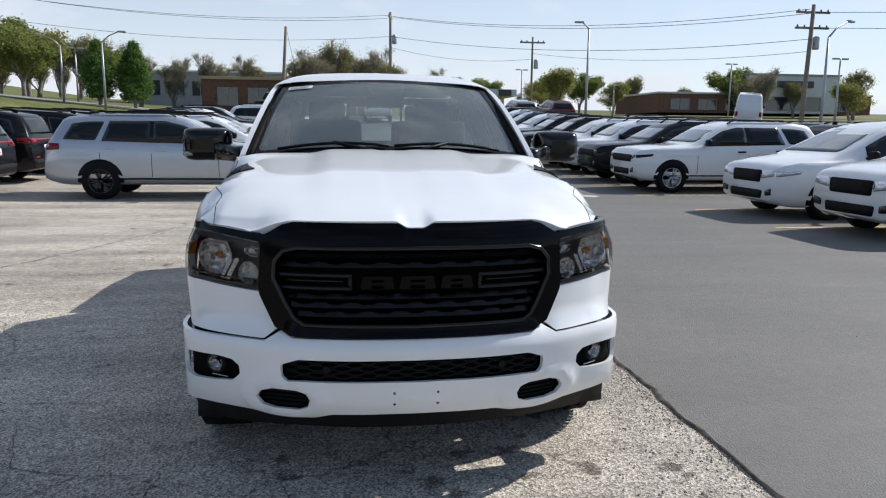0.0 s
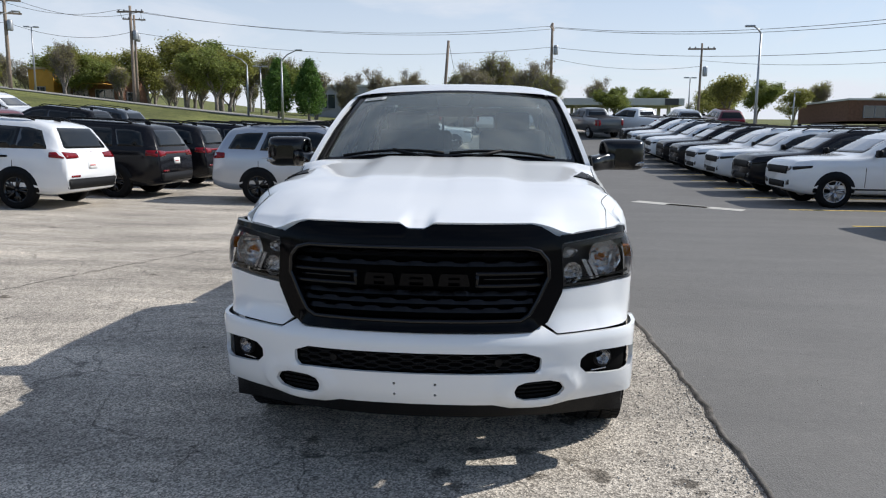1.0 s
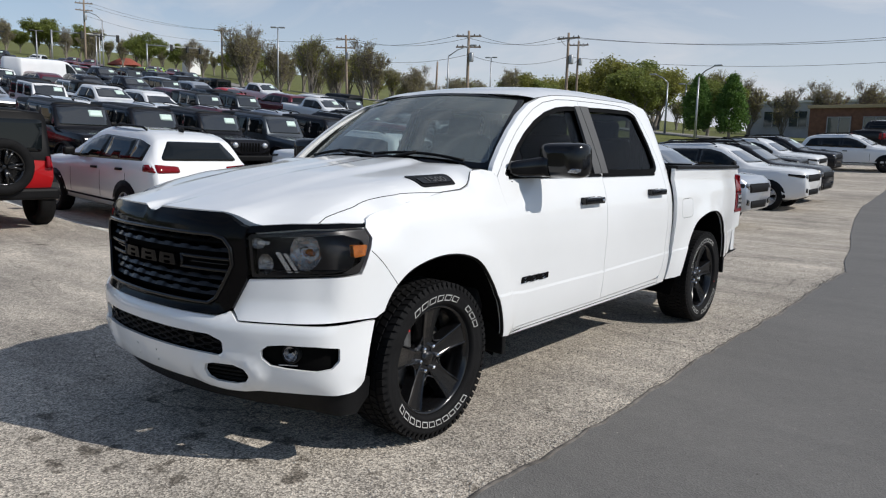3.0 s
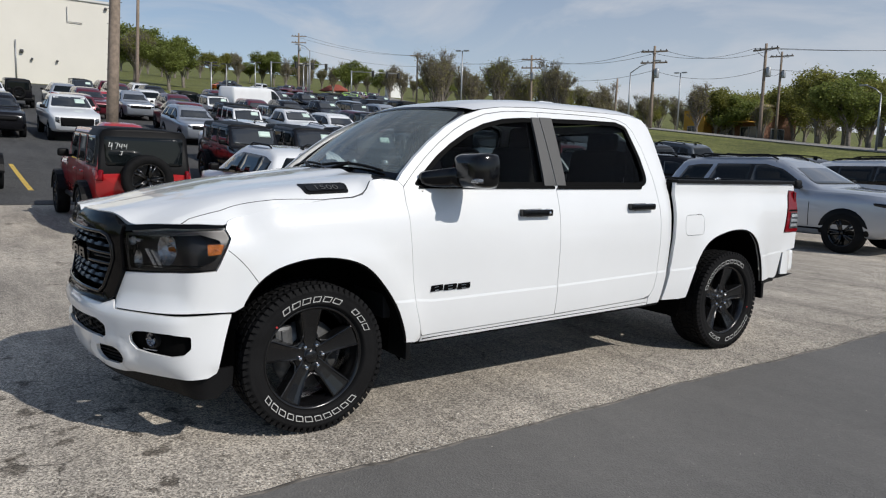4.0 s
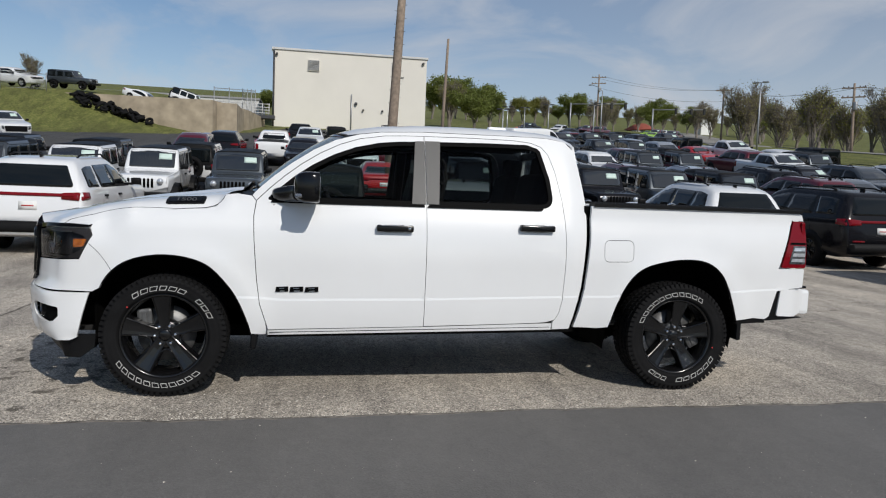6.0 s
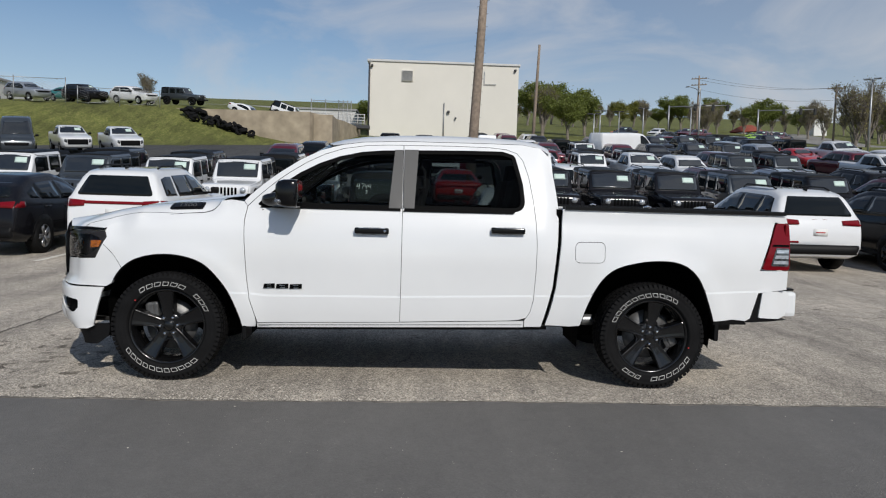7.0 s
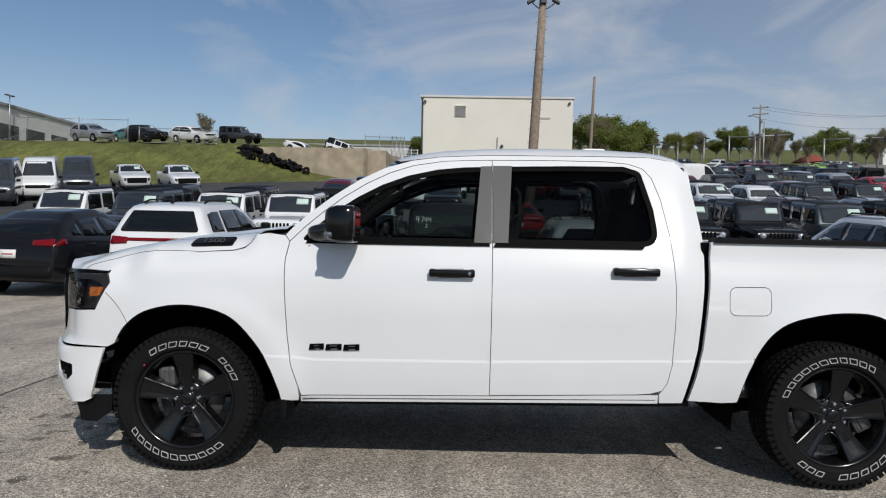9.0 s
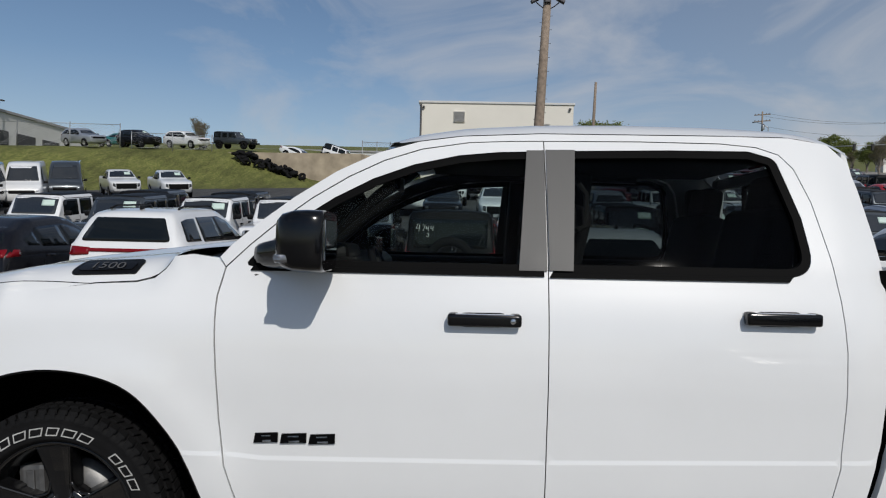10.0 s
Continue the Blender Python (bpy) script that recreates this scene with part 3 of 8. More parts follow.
        for sg in (1, -1):
            overlay("headlight", rounded([(sg * (gw * 1.07), zf - gh[0] * 0.75), (sg * W / 2 * 0.83, zf - gh[0] * 0.55), (sg * W / 2 * 0.82, zf - gh[1] * 0.8), (sg * (gw * 1.08), zf - gh[1])], 0.02, 2), "y", -1, tree, M_CLEARLENS if kind in ("minivan", "work_van") else M_LAMPDARK, root, 0.012)
            if lite:
                continue
            overlay("side_lamp", rounded([(0.04 - h, zf - gh[0] * 0.60), (0.42 - h, zf - gh[0] * 0.38), (0.46 - h, zf - gh[1] * 0.6), (0.04 - h, zf - gh[1])], 0.02, 2), "x", sg, tree, M_CLEARLENS if kind == "minivan" else M_BLACKGLOSS, root, 0.008)
            overlay("fog_lamp", rounded([(sg * W / 2 * 0.62, B + 0.20), (sg * W / 2 * 0.80, B + 0.22), (sg * W / 2 * 0.80, B + 0.34), (sg * W / 2 * 0.62, B + 0.30)], 0.02, 2), "y", -1, tree, M_BLACKGLOSS, root, 0.01)
        # back
        zl = s["belt"][1] - 0.10
        wr = W / 2 * 0.86
        if s["tail"] == "band":
            overlay("light_strip", rounded([(-wr, zl - 0.035), (wr, zl - 0.035), (wr, zl + 0.02), (-wr, zl + 0.02)], 0.02, 3), "y", 1, tree, M_REDLENS, root, 0.012)
        for sg in (1, -1):
            hh = {"band": (0.10, 0.05), "slim": (0.06, 0.07), "corner": (0.34, 0.05)}[s["tail"]]
            overlay("taillight", rounded([(L - 0.34 - h, zl - hh[0] * 0.8), (L - 0.06 - h, zl - hh[0]), (L - 0.10 - h, zl + hh[1]), (L - 0.34 - h, zl + hh[1] * 0.8)], 0.02, 2), "x", sg, tree, M_REDLENS, root, 0.012)
            if s["tail"]:
                i0 = wr * {"slim": 0.55, "band": 0.66}.get(s["tail"], 0.84)
                overlay("rear_lamp", rounded([(sg * i0, zl - hh[0] * 0.8), (sg * wr * 1.02, zl - hh[0]), (sg * wr * 1.02, zl + hh[1]), (sg * i0, zl + hh[1] * 0.6)], 0.02, 2), "y", 1, tree, M_REDLENS, root, 0.015)
        if kind != "pickup" and not lite:
            overlay("rear_bumper", rounded([(-wr, B + 0.14), (wr, B + 0.14), (wr, B + 0.34), (-wr, B + 0.34)], 0.04, 3), "y", 1, tree, M_BLACKPLASTIC, root, 0.012)
            overlay("bumper_reflector", [(wr * 0.55, B + 0.37), (wr * 0.9, B + 0.37), (wr * 0.9, B + 0.41), (wr * 0.55, B + 0.41)], "y", 1, tree, M_REDLENS, root, 0.01)
        if not lite:
            overlay("plate", [(-0.15, zl - 0.28), (0.15, zl - 0.28), (0.15, zl - 0.13), (-0.15, zl - 0.13)], "y", 1, tree, M_PLATE, root, 0.007)
        if not lite:
            overlay("plate_print", [(-0.10, zl - 0.218), (0.10, zl - 0.218), (0.10, zl - 0.196), (-0.10, zl - 0.196)], "y", 1, tree, M_REDPRINT, root, 0.0095)
        if kind in ("long_suv", "mid_suv", "small_suv") and not lite:
            for sg in (1, -1):
                pts = []
                for k in range(9):
                    a = 2.5 + (L - 3.35) * k / 8
                    pts.append((sg * W / 2 * 0.60, a - h, top(a) + (0.045 if 0 < k < 8 else 0.0)))
                part("roof_rail", tube(pts, 0.018, 6), M_BLACKPLASTIC, root)
            part("roof_fin", box((0, L - 0.75 - h, top(L - 0.75) + 0.03), (0.03, 0.14, 0.07), 0.012), M_BLACKPLASTIC, root)
    a = s["side"][0][0] - 0.02
    for sg in (1, -1):
        bm = box((sg * (W / 2 + 0.10), a - h, belt(a) + 0.12), (0.20, 0.11, 0.15), 0.045)
        add_box(bm, (sg * (W / 2 - 0.03), a - h + 0.02, belt(a) + 0.06), (0.16, 0.06, 0.05), 0.015)
        part("mirror", bm, M_BLACKPLASTIC, root, smooth=True)
    return root


CARS = {}
COLOUR = {"white": P_WHITE, "black": P_BLACK, "silver": P_SILVER, "granite grey": P_GREY, "steel grey": P_STEEL, "red": P_RED, "maroon": P_MAROON, "navy blue": P_BLUE, "lime green": P_LIME, "teal": P_TEAL, "orange": P_ORANGE}
NOUN = {"long_suv": ("three-row SUV", "suv"), "mid_suv": ("mid-size SUV", "suv"), "small_suv": ("compact SUV", "suv"), "crossover": ("small crossover", "suv"), "minivan": ("minivan", "minivan"), "work_van": ("tall cargo van", "van"), "pickup": ("crew-cab pickup", "pickup truck"), "coupe": ("muscle coupe", "car"), "boxy_4x4": ("black-topped off-roader", "off-roader")}


def park(kind, colour, x, y, rz, where="in the car lot", rims=None, lift=0.0):
    """Park one vehicle; heading 0 faces -y, 90 faces +x."""
    rim_mat = rims or (M_RIM if (kind in ("long_suv", "boxy_4x4") or colour == "black") else M_RIMSILVER)
    lite = x < -29 or y > 44
    key = (kind, colour, rim_mat.name, lite)
    m = on_ground(x, y, rz, lift)
    if key not in CARS:
        noun, cat = NOUN[kind]
        CARS[key] = build_vehicle(kind, COLOUR[colour], rim_mat, "%s %s %s" % (colour, noun, where), cat, lite)
        CARS[key].matrix_world = m
        ob = CARS[key]
    else:
        ob = copy_thing(CARS[key], m)
    tagged(ob, "%s %s %s" % (colour, NOUN[kind][0], where), NOUN[kind][1], "parked vehicles")
    return ob


# ---- ground ----
def ground_material(name, base, dark, light, grain, crack=0.0, crack_scale=0.6, patch=0.25, rough=0.9, patch_scale=0.35, spec=0.3, blotch=0.55, stone_mix=0.72):
    """Asphalt-like sheet: stones, blotches and cracks."""
    m = bpy.data.materials.new(name)
    m.use_nodes = True
    nt = m.node_tree
    b = nt.nodes["Principled BSDF"]
    b.inputs["Roughness"].default_value = rough
    b.inputs["Specular IOR Level"].default_value = spec
    co = nt.nodes.new("ShaderNodeTexCoord")

    def noise_node(scale, detail, rough_=0.55):
        n = nt.nodes.new("ShaderNodeTexNoise")
        n.inputs["Scale"].default_value, n.inputs["Detail"].default_value, n.inputs["Roughness"].default_value = scale, detail, rough_
        nt.links.new(co.outputs["Object"], n.inputs["Vector"])
        return n

    def ramp(src, p0, c0, p1, c1):
        r = nt.nodes.new("ShaderNodeValToRGB")
        r.color_ramp.elements[0].position, r.color_ramp.elements[0].color = p0, c0
        r.color_ramp.elements[1].position, r.color_ramp.elements[1].color = p1, c1
        nt.links.new(src, r.inputs["Fac"])
        return r

    def mix(kind, fac, a, c):
        x = nt.nodes.new("ShaderNodeMix")
        x.data_type, x.blend_type = "RGBA", kind
        for sock, val in ((x.inputs[0], fac), (x.inputs[6], a), (x.inputs[7], c)):
            if isinstance(val, (int, float)):
                sock.default_value = val
            elif isinstance(val, tuple):
                sock.default_value = val
            else:
                nt.links.new(val, sock)
        return x.outputs[2]

    stones = nt.nodes.new("ShaderNodeTexVoronoi")
    stones.inputs["Scale"].default_value = grain
    nt.links.new(co.outputs["Object"], stones.inputs["Vector"])
    sr = ramp(stones.outputs["Color"], 0.25, (*dark, 1), 0.9, (*light, 1))
    big = noise_node(patch_scale, 6, 0.6)
    br = ramp(big.outputs["Fac"], 0.32, (1 - patch, 1 - patch, 1 - patch, 1), 0.68, (1 + patch * 0.5, 1 + patch * 0.5, 1 + patch * 0.5, 1))
    mid = noise_node(9.0, 6, 0.7)
    mr = ramp(mid.outputs["Fac"], 0.3, (1 - 0.22 * blotch, 1 - 0.22 * blotch, 1 - 0.22 * blotch, 1), 0.7, (1 + 0.15 * blotch, 1 + 0.15 * blotch, 1 + 0.14 * blotch, 1))
    c = mix("MIX", stone_mix, (*base, 1), sr.outputs["Color"])
    c = mix("MULTIPLY", 1.0, c, br.outputs["Color"])
    c = mix("MULTIPLY", 1.0, c, mr.outputs["Color"])
    mpn = nt.nodes.new("ShaderNodeMapping")
    mpn.inputs["Scale"].default_value = (0.28, 1.6, 1.0)
    mpn.inputs["Rotation"].default_value = (0, 0, 0.35)
    st = nt.nodes.new("ShaderNodeTexNoise")
    st.inputs["Scale"].default_value, st.inputs["Detail"].default_value, st.inputs["Roughness"].default_value = 1.0, 9, 0.68
    nt.links.new(co.outputs["Object"], mpn.inputs["Vector"])
    nt.links.new(mpn.outputs["Vector"], st.inputs["Vector"])
    stn = ramp(st.outputs["Fac"], 0.36, (1 - patch * 1.1, 1 - patch * 1.1, 1 - patch * 1.1, 1), 0.62, (1 + patch * 0.35, 1 + patch * 0.32, 1 + patch * 0.25, 1))
    c = mix("MULTIPLY", 1.0, c, stn.outputs["Color"])
    height = stones.outputs["Distance"]
    if crack:
        wob = noise_node(1.3, 5)
        addv = nt.nodes.new("ShaderNodeVectorMath")
        addv.operation = "MULTIPLY_ADD"
        addv.inputs[1].default_value = (0.55, 0.55, 0.55)
        nt.links.new(wob.outputs["Color"], addv.inputs[0])
        nt.links.new(co.outputs["Object"], addv.inputs[2])
        v = nt.nodes.new("ShaderNodeTexVoronoi")
        v.feature = "DISTANCE_TO_EDGE"
        v.inputs["Scale"].default_value = crack_scale
        nt.links.new(addv.outputs[0], v.inputs["Vector"])
        cr = ramp(v.outputs["Distance"], 0.001, (1 - crack, 1 - crack, 1 - crack, 1), 0.008, (1, 1, 1, 1))
        gate = noise_node(0.45, 3)
        gr = ramp(gate.outputs["Fac"], 0.42, (0, 0, 0, 1), 0.56, (1, 1, 1, 1))
        c = mix("MULTIPLY", gr.outputs["Color"], c, cr.outputs["Color"])
        sp = noise_node(1.9, 4, 0.6)
        spr = ramp(sp.outputs["Fac"], 0.665, (1, 1, 1, 1), 0.70, (0.42, 0.40, 0.38, 1))
        c = mix("MULTIPLY", 1.0, c, spr.outputs["Color"])
        # oil blotches, thickened round the pickup's nose to deepen its shadow by colour
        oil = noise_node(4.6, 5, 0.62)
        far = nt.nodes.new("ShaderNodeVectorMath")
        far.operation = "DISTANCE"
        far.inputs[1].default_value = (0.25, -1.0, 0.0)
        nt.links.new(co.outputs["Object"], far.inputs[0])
        oil_shade = nt.nodes.new("ShaderNodeMapRange")
        oil_shade.inputs["From Min"].default_value, oil_shade.inputs["From Max"].default_value = 0.3, 2.3
        oil_shade.inputs["To Min"].default_value, oil_shade.inputs["To Max"].default_value = 0.105, 0.0
        nt.links.new(far.outputs["Value"], oil_shade.inputs["Value"])
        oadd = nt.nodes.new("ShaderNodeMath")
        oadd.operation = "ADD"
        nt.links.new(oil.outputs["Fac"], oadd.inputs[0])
        nt.links.new(oil_shade.outputs["Result"], oadd.inputs[1])
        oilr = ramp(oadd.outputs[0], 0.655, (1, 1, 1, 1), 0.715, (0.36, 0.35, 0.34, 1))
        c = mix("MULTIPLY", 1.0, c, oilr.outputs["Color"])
        v2 = nt.nodes.new("ShaderNodeTexVoronoi")
        v2.feature = "DISTANCE_TO_EDGE"
        v2.inputs["Scale"].default_value = 4.2
        nt.links.new(addv.outputs[0], v2.inputs["Vector"])
        cr2 = ramp(v2.outputs["Distance"], 0.004, (1 - crack * 0.75, 1 - crack * 0.75, 1 - crack * 0.75, 1), 0.022, (1, 1, 1, 1))
        gate2 = noise_node(0.33, 4)
        gr2 = ramp(gate2.outputs["Fac"], 0.58, (0, 0, 0, 1), 0.68, (1, 1, 1, 1))
        c = mix("MULTIPLY", gr2.outputs["Color"], c, cr2.outputs["Color"])
    nt.links.new(c, b.inputs["Base Color"])
    bp = nt.nodes.new("ShaderNodeBump")
    bp.inputs["Strength"].default_value, bp.inputs["Distance"].default_value = 0.5, 0.006
    nt.links.new(height, bp.inputs["Height"])
    nt.links.new(bp.outputs["Normal"], b.inputs["Normal"])
    return m


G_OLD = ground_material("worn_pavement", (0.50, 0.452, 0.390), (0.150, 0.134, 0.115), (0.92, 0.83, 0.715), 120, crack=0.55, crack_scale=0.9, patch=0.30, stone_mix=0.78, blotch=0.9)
G_NEW = ground_material("fresh_asphalt", (0.148, 0.142, 0.134), (0.128, 0.123, 0.116), (0.168, 0.162, 0.153), 110, patch=0.10, rough=0.72, patch_scale=0.5, spec=0.40, blotch=0.4)
G_LOT = ground_material("lot_asphalt", (0.075, 0.075, 0.077), (0.045, 0.045, 0.045), (0.11, 0.11, 0.11), 40, crack=0.3, patch=0.2)
G_ROAD = ground_material("road_concrete", (0.28, 0.27, 0.25), (0.20, 0.19, 0.18), (0.36, 0.35, 0.32), 12, patch=0.15)
G_GRASS = ground_material("grass_ground", (0.150, 0.165, 0.040), (0.085, 0.105, 0.022), (0.235, 0.230, 0.080), 9, patch=0.35, patch_scale=0.15)
M_LINE = mat("line_paint", (0.62, 0.60, 0.54), 0.8, vary=0.35, vscale=9)
M_YELLOW = mat("yellow_line_paint", (0.55, 0.38, 0.08), 0.8, vary=0.35, vscale=9)

xs = sorted(set([-900, -600, -420] + list(range(-300, -120, 15)) + list(range(-120, 60, 3)) + list(range(60, 240, 20)) + [300, 500, 900]))
ys = sorted(set([-700, -400, -200, -120] + list(range(-80, 130, 3)) + list(range(130, 300, 20)) + [400, 700, 1100]))
gv = [(x, y, ground_z(x, y) - 0.05) for y in ys for x in xs]
gf = [(j * len(xs) + i, j * len(xs) + i + 1, (j + 1) * len(xs) + i + 1, (j + 1) * len(xs) + i) for j in range(len(ys) - 1) for i in range(len(xs) - 1)]
tagged(put("ground", mesh_of("ground", gv, gf, G_GRASS)), "grassy ground rising to the west of the car lot", "ground", kind="structure")


def sheet(name, poly, material, lift, step, label, category, thick=0.05):
    flat, faces = fill(poly, (), step)
    ob = skin(name, flat, faces, lambda a, b, d: (a, b, ground_z(a, b) + lift - d), material, None, thick)
    return tagged(ob, label, category, kind="structure")


# worn pavement round the pickup, with the edge of the fresh asphalt running along it
rng = random.Random(4)
edge = [(1.87, -14.0)]
for k in range(176):
    y = -14 + k * 0.125
    edge.append((1.525 - 0.0245 * y + 0.015 * math.sin(y * 1.7) + 0.008 * math.sin(y * 7.3) + rng.uniform(-0.011, 0.011), y))
for x, y in ((1.12, 9.0), (0.84, 11.0), (0.42, 13.2), (-0.2, 17.0), (-0.75, 21.0), (-1.5, 32.0), (-2.2, 42.0), (-1.5, 47.0), (2.0, 50.0), (8.0, 51.0)):
    edge.append((x, y))
old_poly = [(-15.0, -45.0), (1.87, -45.0)] + edge + [(8.0, 53.0), (-9.0, 53.0), (-9.5, 30.0), (-15.0, 26.0)]
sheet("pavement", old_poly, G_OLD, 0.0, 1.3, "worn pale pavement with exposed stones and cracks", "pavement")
sheet("fresh_asphalt", [(p, q) for p, q in edge] + [(45.0, 51.0), (45.0, -45.0), (1.87, -45.0)], G_NEW, 0.012, 1.6, "smooth dark fresh asphalt of the drive lane", "pavement")
sheet("lot_asphalt", [(-13.5, -22.0), (-13.5, 27.5), (-27.0, 31.0), (-40.0, 36.0), (-62.0, 39.0), (-88.0, 36.0), (-90.0, 6.0), (-86.0, -2.0), (-72.0, -5.5), (-63.0, -12.0), (-51.0, -31.0), (-46.0, -45.0), (-14.0, -45.0)], G_LOT, 0.02, 2.2, "dark asphalt of the sloping vehicle lot", "pavement")
sheet("road", [(-25.0, 52.0), (-60.0, 50.0), (-110.0, 68.0), (-190.0, 98.0), (-190.0, 110.0), (-108.0, 80.0), (-58.0, 63.0), (-20.0, 60.0), (70.0, 60.0), (70.0, 53.0)], G_ROAD, 0.03, 3.0, "pale concrete road climbing past the lot", "road")


# dark tar lip where the fresh asphalt thins out over the stones
M_TAR = mat("tar_lip", (0.125, 0.112, 0.098), 0.85, vary=0.5, vscale=14, bump=0.5, bscale=90)
lip_v, lip_f = [], []
for k, (x, y) in enumerate(edge[1:177]):
    wl_, wr_ = rng.uniform(0.0, 0.022), rng.uniform(0.002, 0.022)
    z = ground_z(x, y)
    lip_v += [(x - wl_, y, z + 0.003), (x, y, z + 0.0165), (x + wr_, y, z + 0.0165), (x + wr_ + 0.006, y, z + 0.011)]
    if k:
        a = 4 * (k - 1)
        lip_f += [(a + i, a + i + 1, a + i + 5, a + i + 4) for i in range(3)]
tagged(put("asphalt_lip", mesh_of("asphalt_lip", lip_v, [f[::-1] for f in lip_f], M_TAR)), "dark brown tar lip along the fresh asphalt", "pavement", kind="structure")


def crack_line(a, b, width, wander, seed, label):
    """A ragged open crack across the pavement."""
    r = random.Random(seed)
    a, b = Vector(a), Vector(b)
    d = (b - a).normalized()
    n = Vector((-d.y, d.x))
    count = max(4, int((b - a).length / 0.05))
    verts, faces, off = [], [], 0.0
    for k in range(count + 1):
        off = 0.86 * off + r.uniform(-wander, wander)
        p = a.lerp(b, k / count) + n * off
        h = width * r.uniform(0.25, 1.0) / 2
        z = ground_z(p.x, p.y) + 0.004
        verts += [(p.x - n.x * h, p.y - n.y * h, z), (p.x + n.x * h, p.y + n.y * h, z)]
        if k:
            faces.append((2 * k - 2, 2 * k - 1, 2 * k + 1, 2 * k))
    ob = put("pavement_crack", mesh_of("pavement_crack", verts, faces, M_CRACK))
    return tagged(ob, label, "crack", "pavement cracks", "structure")


M_CRACK = mat("crack_dirt", (0.11, 0.098, 0.084), 0.95, vary=0.5, vscale=20, bump=0.5, bscale=80)
crack_line((0.45, -2.10), (-3.4, -2.14), 0.032, 0.010, 1, "long dark open crack in the worn pavement")
for k, (a, b) in enumerate((((-1.10, -0.62), (-1.45, -0.60)), ((-1.45, -0.60), (-1.78, -0.50)), ((-1.10, -0.62), (-1.12, -0.95)), ((-1.78, -0.50), (-1.95, -0.05)), ((-1.45, -0.60), (-1.75, -0.95)))):
    crack_line(a, b, 0.007, 0.010, 10 + k, "thin branching crack in the worn pavement")
crack_line((-4.6, 2.6), (-2.7, 7.8), 0.028, 0.025, 3, "old filled joint across the worn pavement")
crack_line((-3.3, 3.9), (-1.4, 4.3), 0.018, 0.020, 4, "old filled joint across the worn pavement")


def strip(name, a, b, width, material, lift, label):
    a, b = Vector(a), Vector(b)
    d = (b - a).normalized()
    n = Vector((-d.y, d.x)) * width / 2
    poly = [tuple(a + n), tuple(a - n), tuple(b - n), tuple(b + n)]
    flat, faces = fill(poly, (), 0.8)
    ob = skin(name, flat, faces, lambda p, q, dd: (p, q, ground_z(p, q) + lift - dd), material, None, 0.004)
    return tagged(ob, label, "marking", "parking lines", "structure")


def gravel():
    """Loose stones along the ragged edge of the fresh asphalt."""
    r = random.Random(9)
    verts, faces = [], []
    shape = [(1, 0, 0), (-1, 0, 0), (0, 1, 0), (0, -1, 0), (0, 0, 0.7), (0, 0, -0.4)]
    tris = [(0, 2, 4), (2, 1, 4), (1, 3, 4), (3, 0, 4), (2, 0, 5), (1, 2, 5), (3, 1, 5), (0, 3, 5)]
    for k in range(6500):
        y = r.uniform(-3.0, 9.0)
        near = r.random() < 0.45
        x = 1.515 - 0.0245 * y - abs(r.gauss(0, 0.06 if near else 0.45)) + (0.02 if near else 0)
        if not near and -0.9 < x < 0.9 and r.random() < 0.6:
            continue
        q = r.uniform(0.003, 0.0085)
        s0 = len(verts)
        a = r.uniform(0, 6.28)
        for px, py, pz in shape:
            px, py = px * r.uniform(0.7, 1.3), py * r.uniform(0.7, 1.3)
            verts.append((x + q * (px * math.cos(a) - py * math.sin(a)), y + q * (px * math.sin(a) + py * math.cos(a)), ground_z(x, y) + 0.002 + q * pz))
        faces += [tuple(s0 + i for i in t) for t in tris]
    # chips carried on to the smooth asphalt, single and in drifts
    drifts = [(r.uniform(1.8, 4.2), r.uniform(-2.5, 6.5), r.uniform(0.05, 0.28)) for _ in range(26)]
    for k in range(900):
        if k < 330:
            x, y = r.uniform(1.6, 5.5), r.uniform(-4.0, 8.0)
            q = r.choice((0.0025, 0.003, 0.004, 0.0065))
        else:
            dx, dy, spread = r.choice(drifts)
            x, y = dx + r.gauss(0, spread * 0.5), dy + r.gauss(0, spread * 1.6)
            q = r.uniform(0.0012, 0.0028)
            if x < 1.6:
                continue
        s0 = len(verts)
        for px, py, pz in shape:
            px, py = px * r.uniform(0.7, 1.3), py * r.uniform(0.7, 1.3)
            verts.append((x + q * px, y + q * py, ground_z(x, y) + 0.0125 + q * pz))
        faces += [tuple(s0 + i for i in t) for t in tris]
    m = mat("loose_stone", (0.42, 0.38, 0.33), 0.9)
    nt = m.node_tree
    geo = nt.nodes.new("ShaderNodeNewGeometry")
    rp = nt.nodes.new("ShaderNodeValToRGB")
    rp.color_ramp.elements[0].color = (0.12, 0.11, 0.10, 1)
    rp.color_ramp.elements[1].color = (0.70, 0.65, 0.57, 1)
    nt.links.new(geo.outputs["Random Per Island"], rp.inputs["Fac"])
    nt.links.new(rp.outputs["Color"], nt.nodes["Principled BSDF"].inputs["Base Color"])
    tagged(put("gravel", mesh_of("gravel", verts, faces, m, False)), "loose pale stones along the asphalt edge", "gravel", kind="stuff")


gravel()

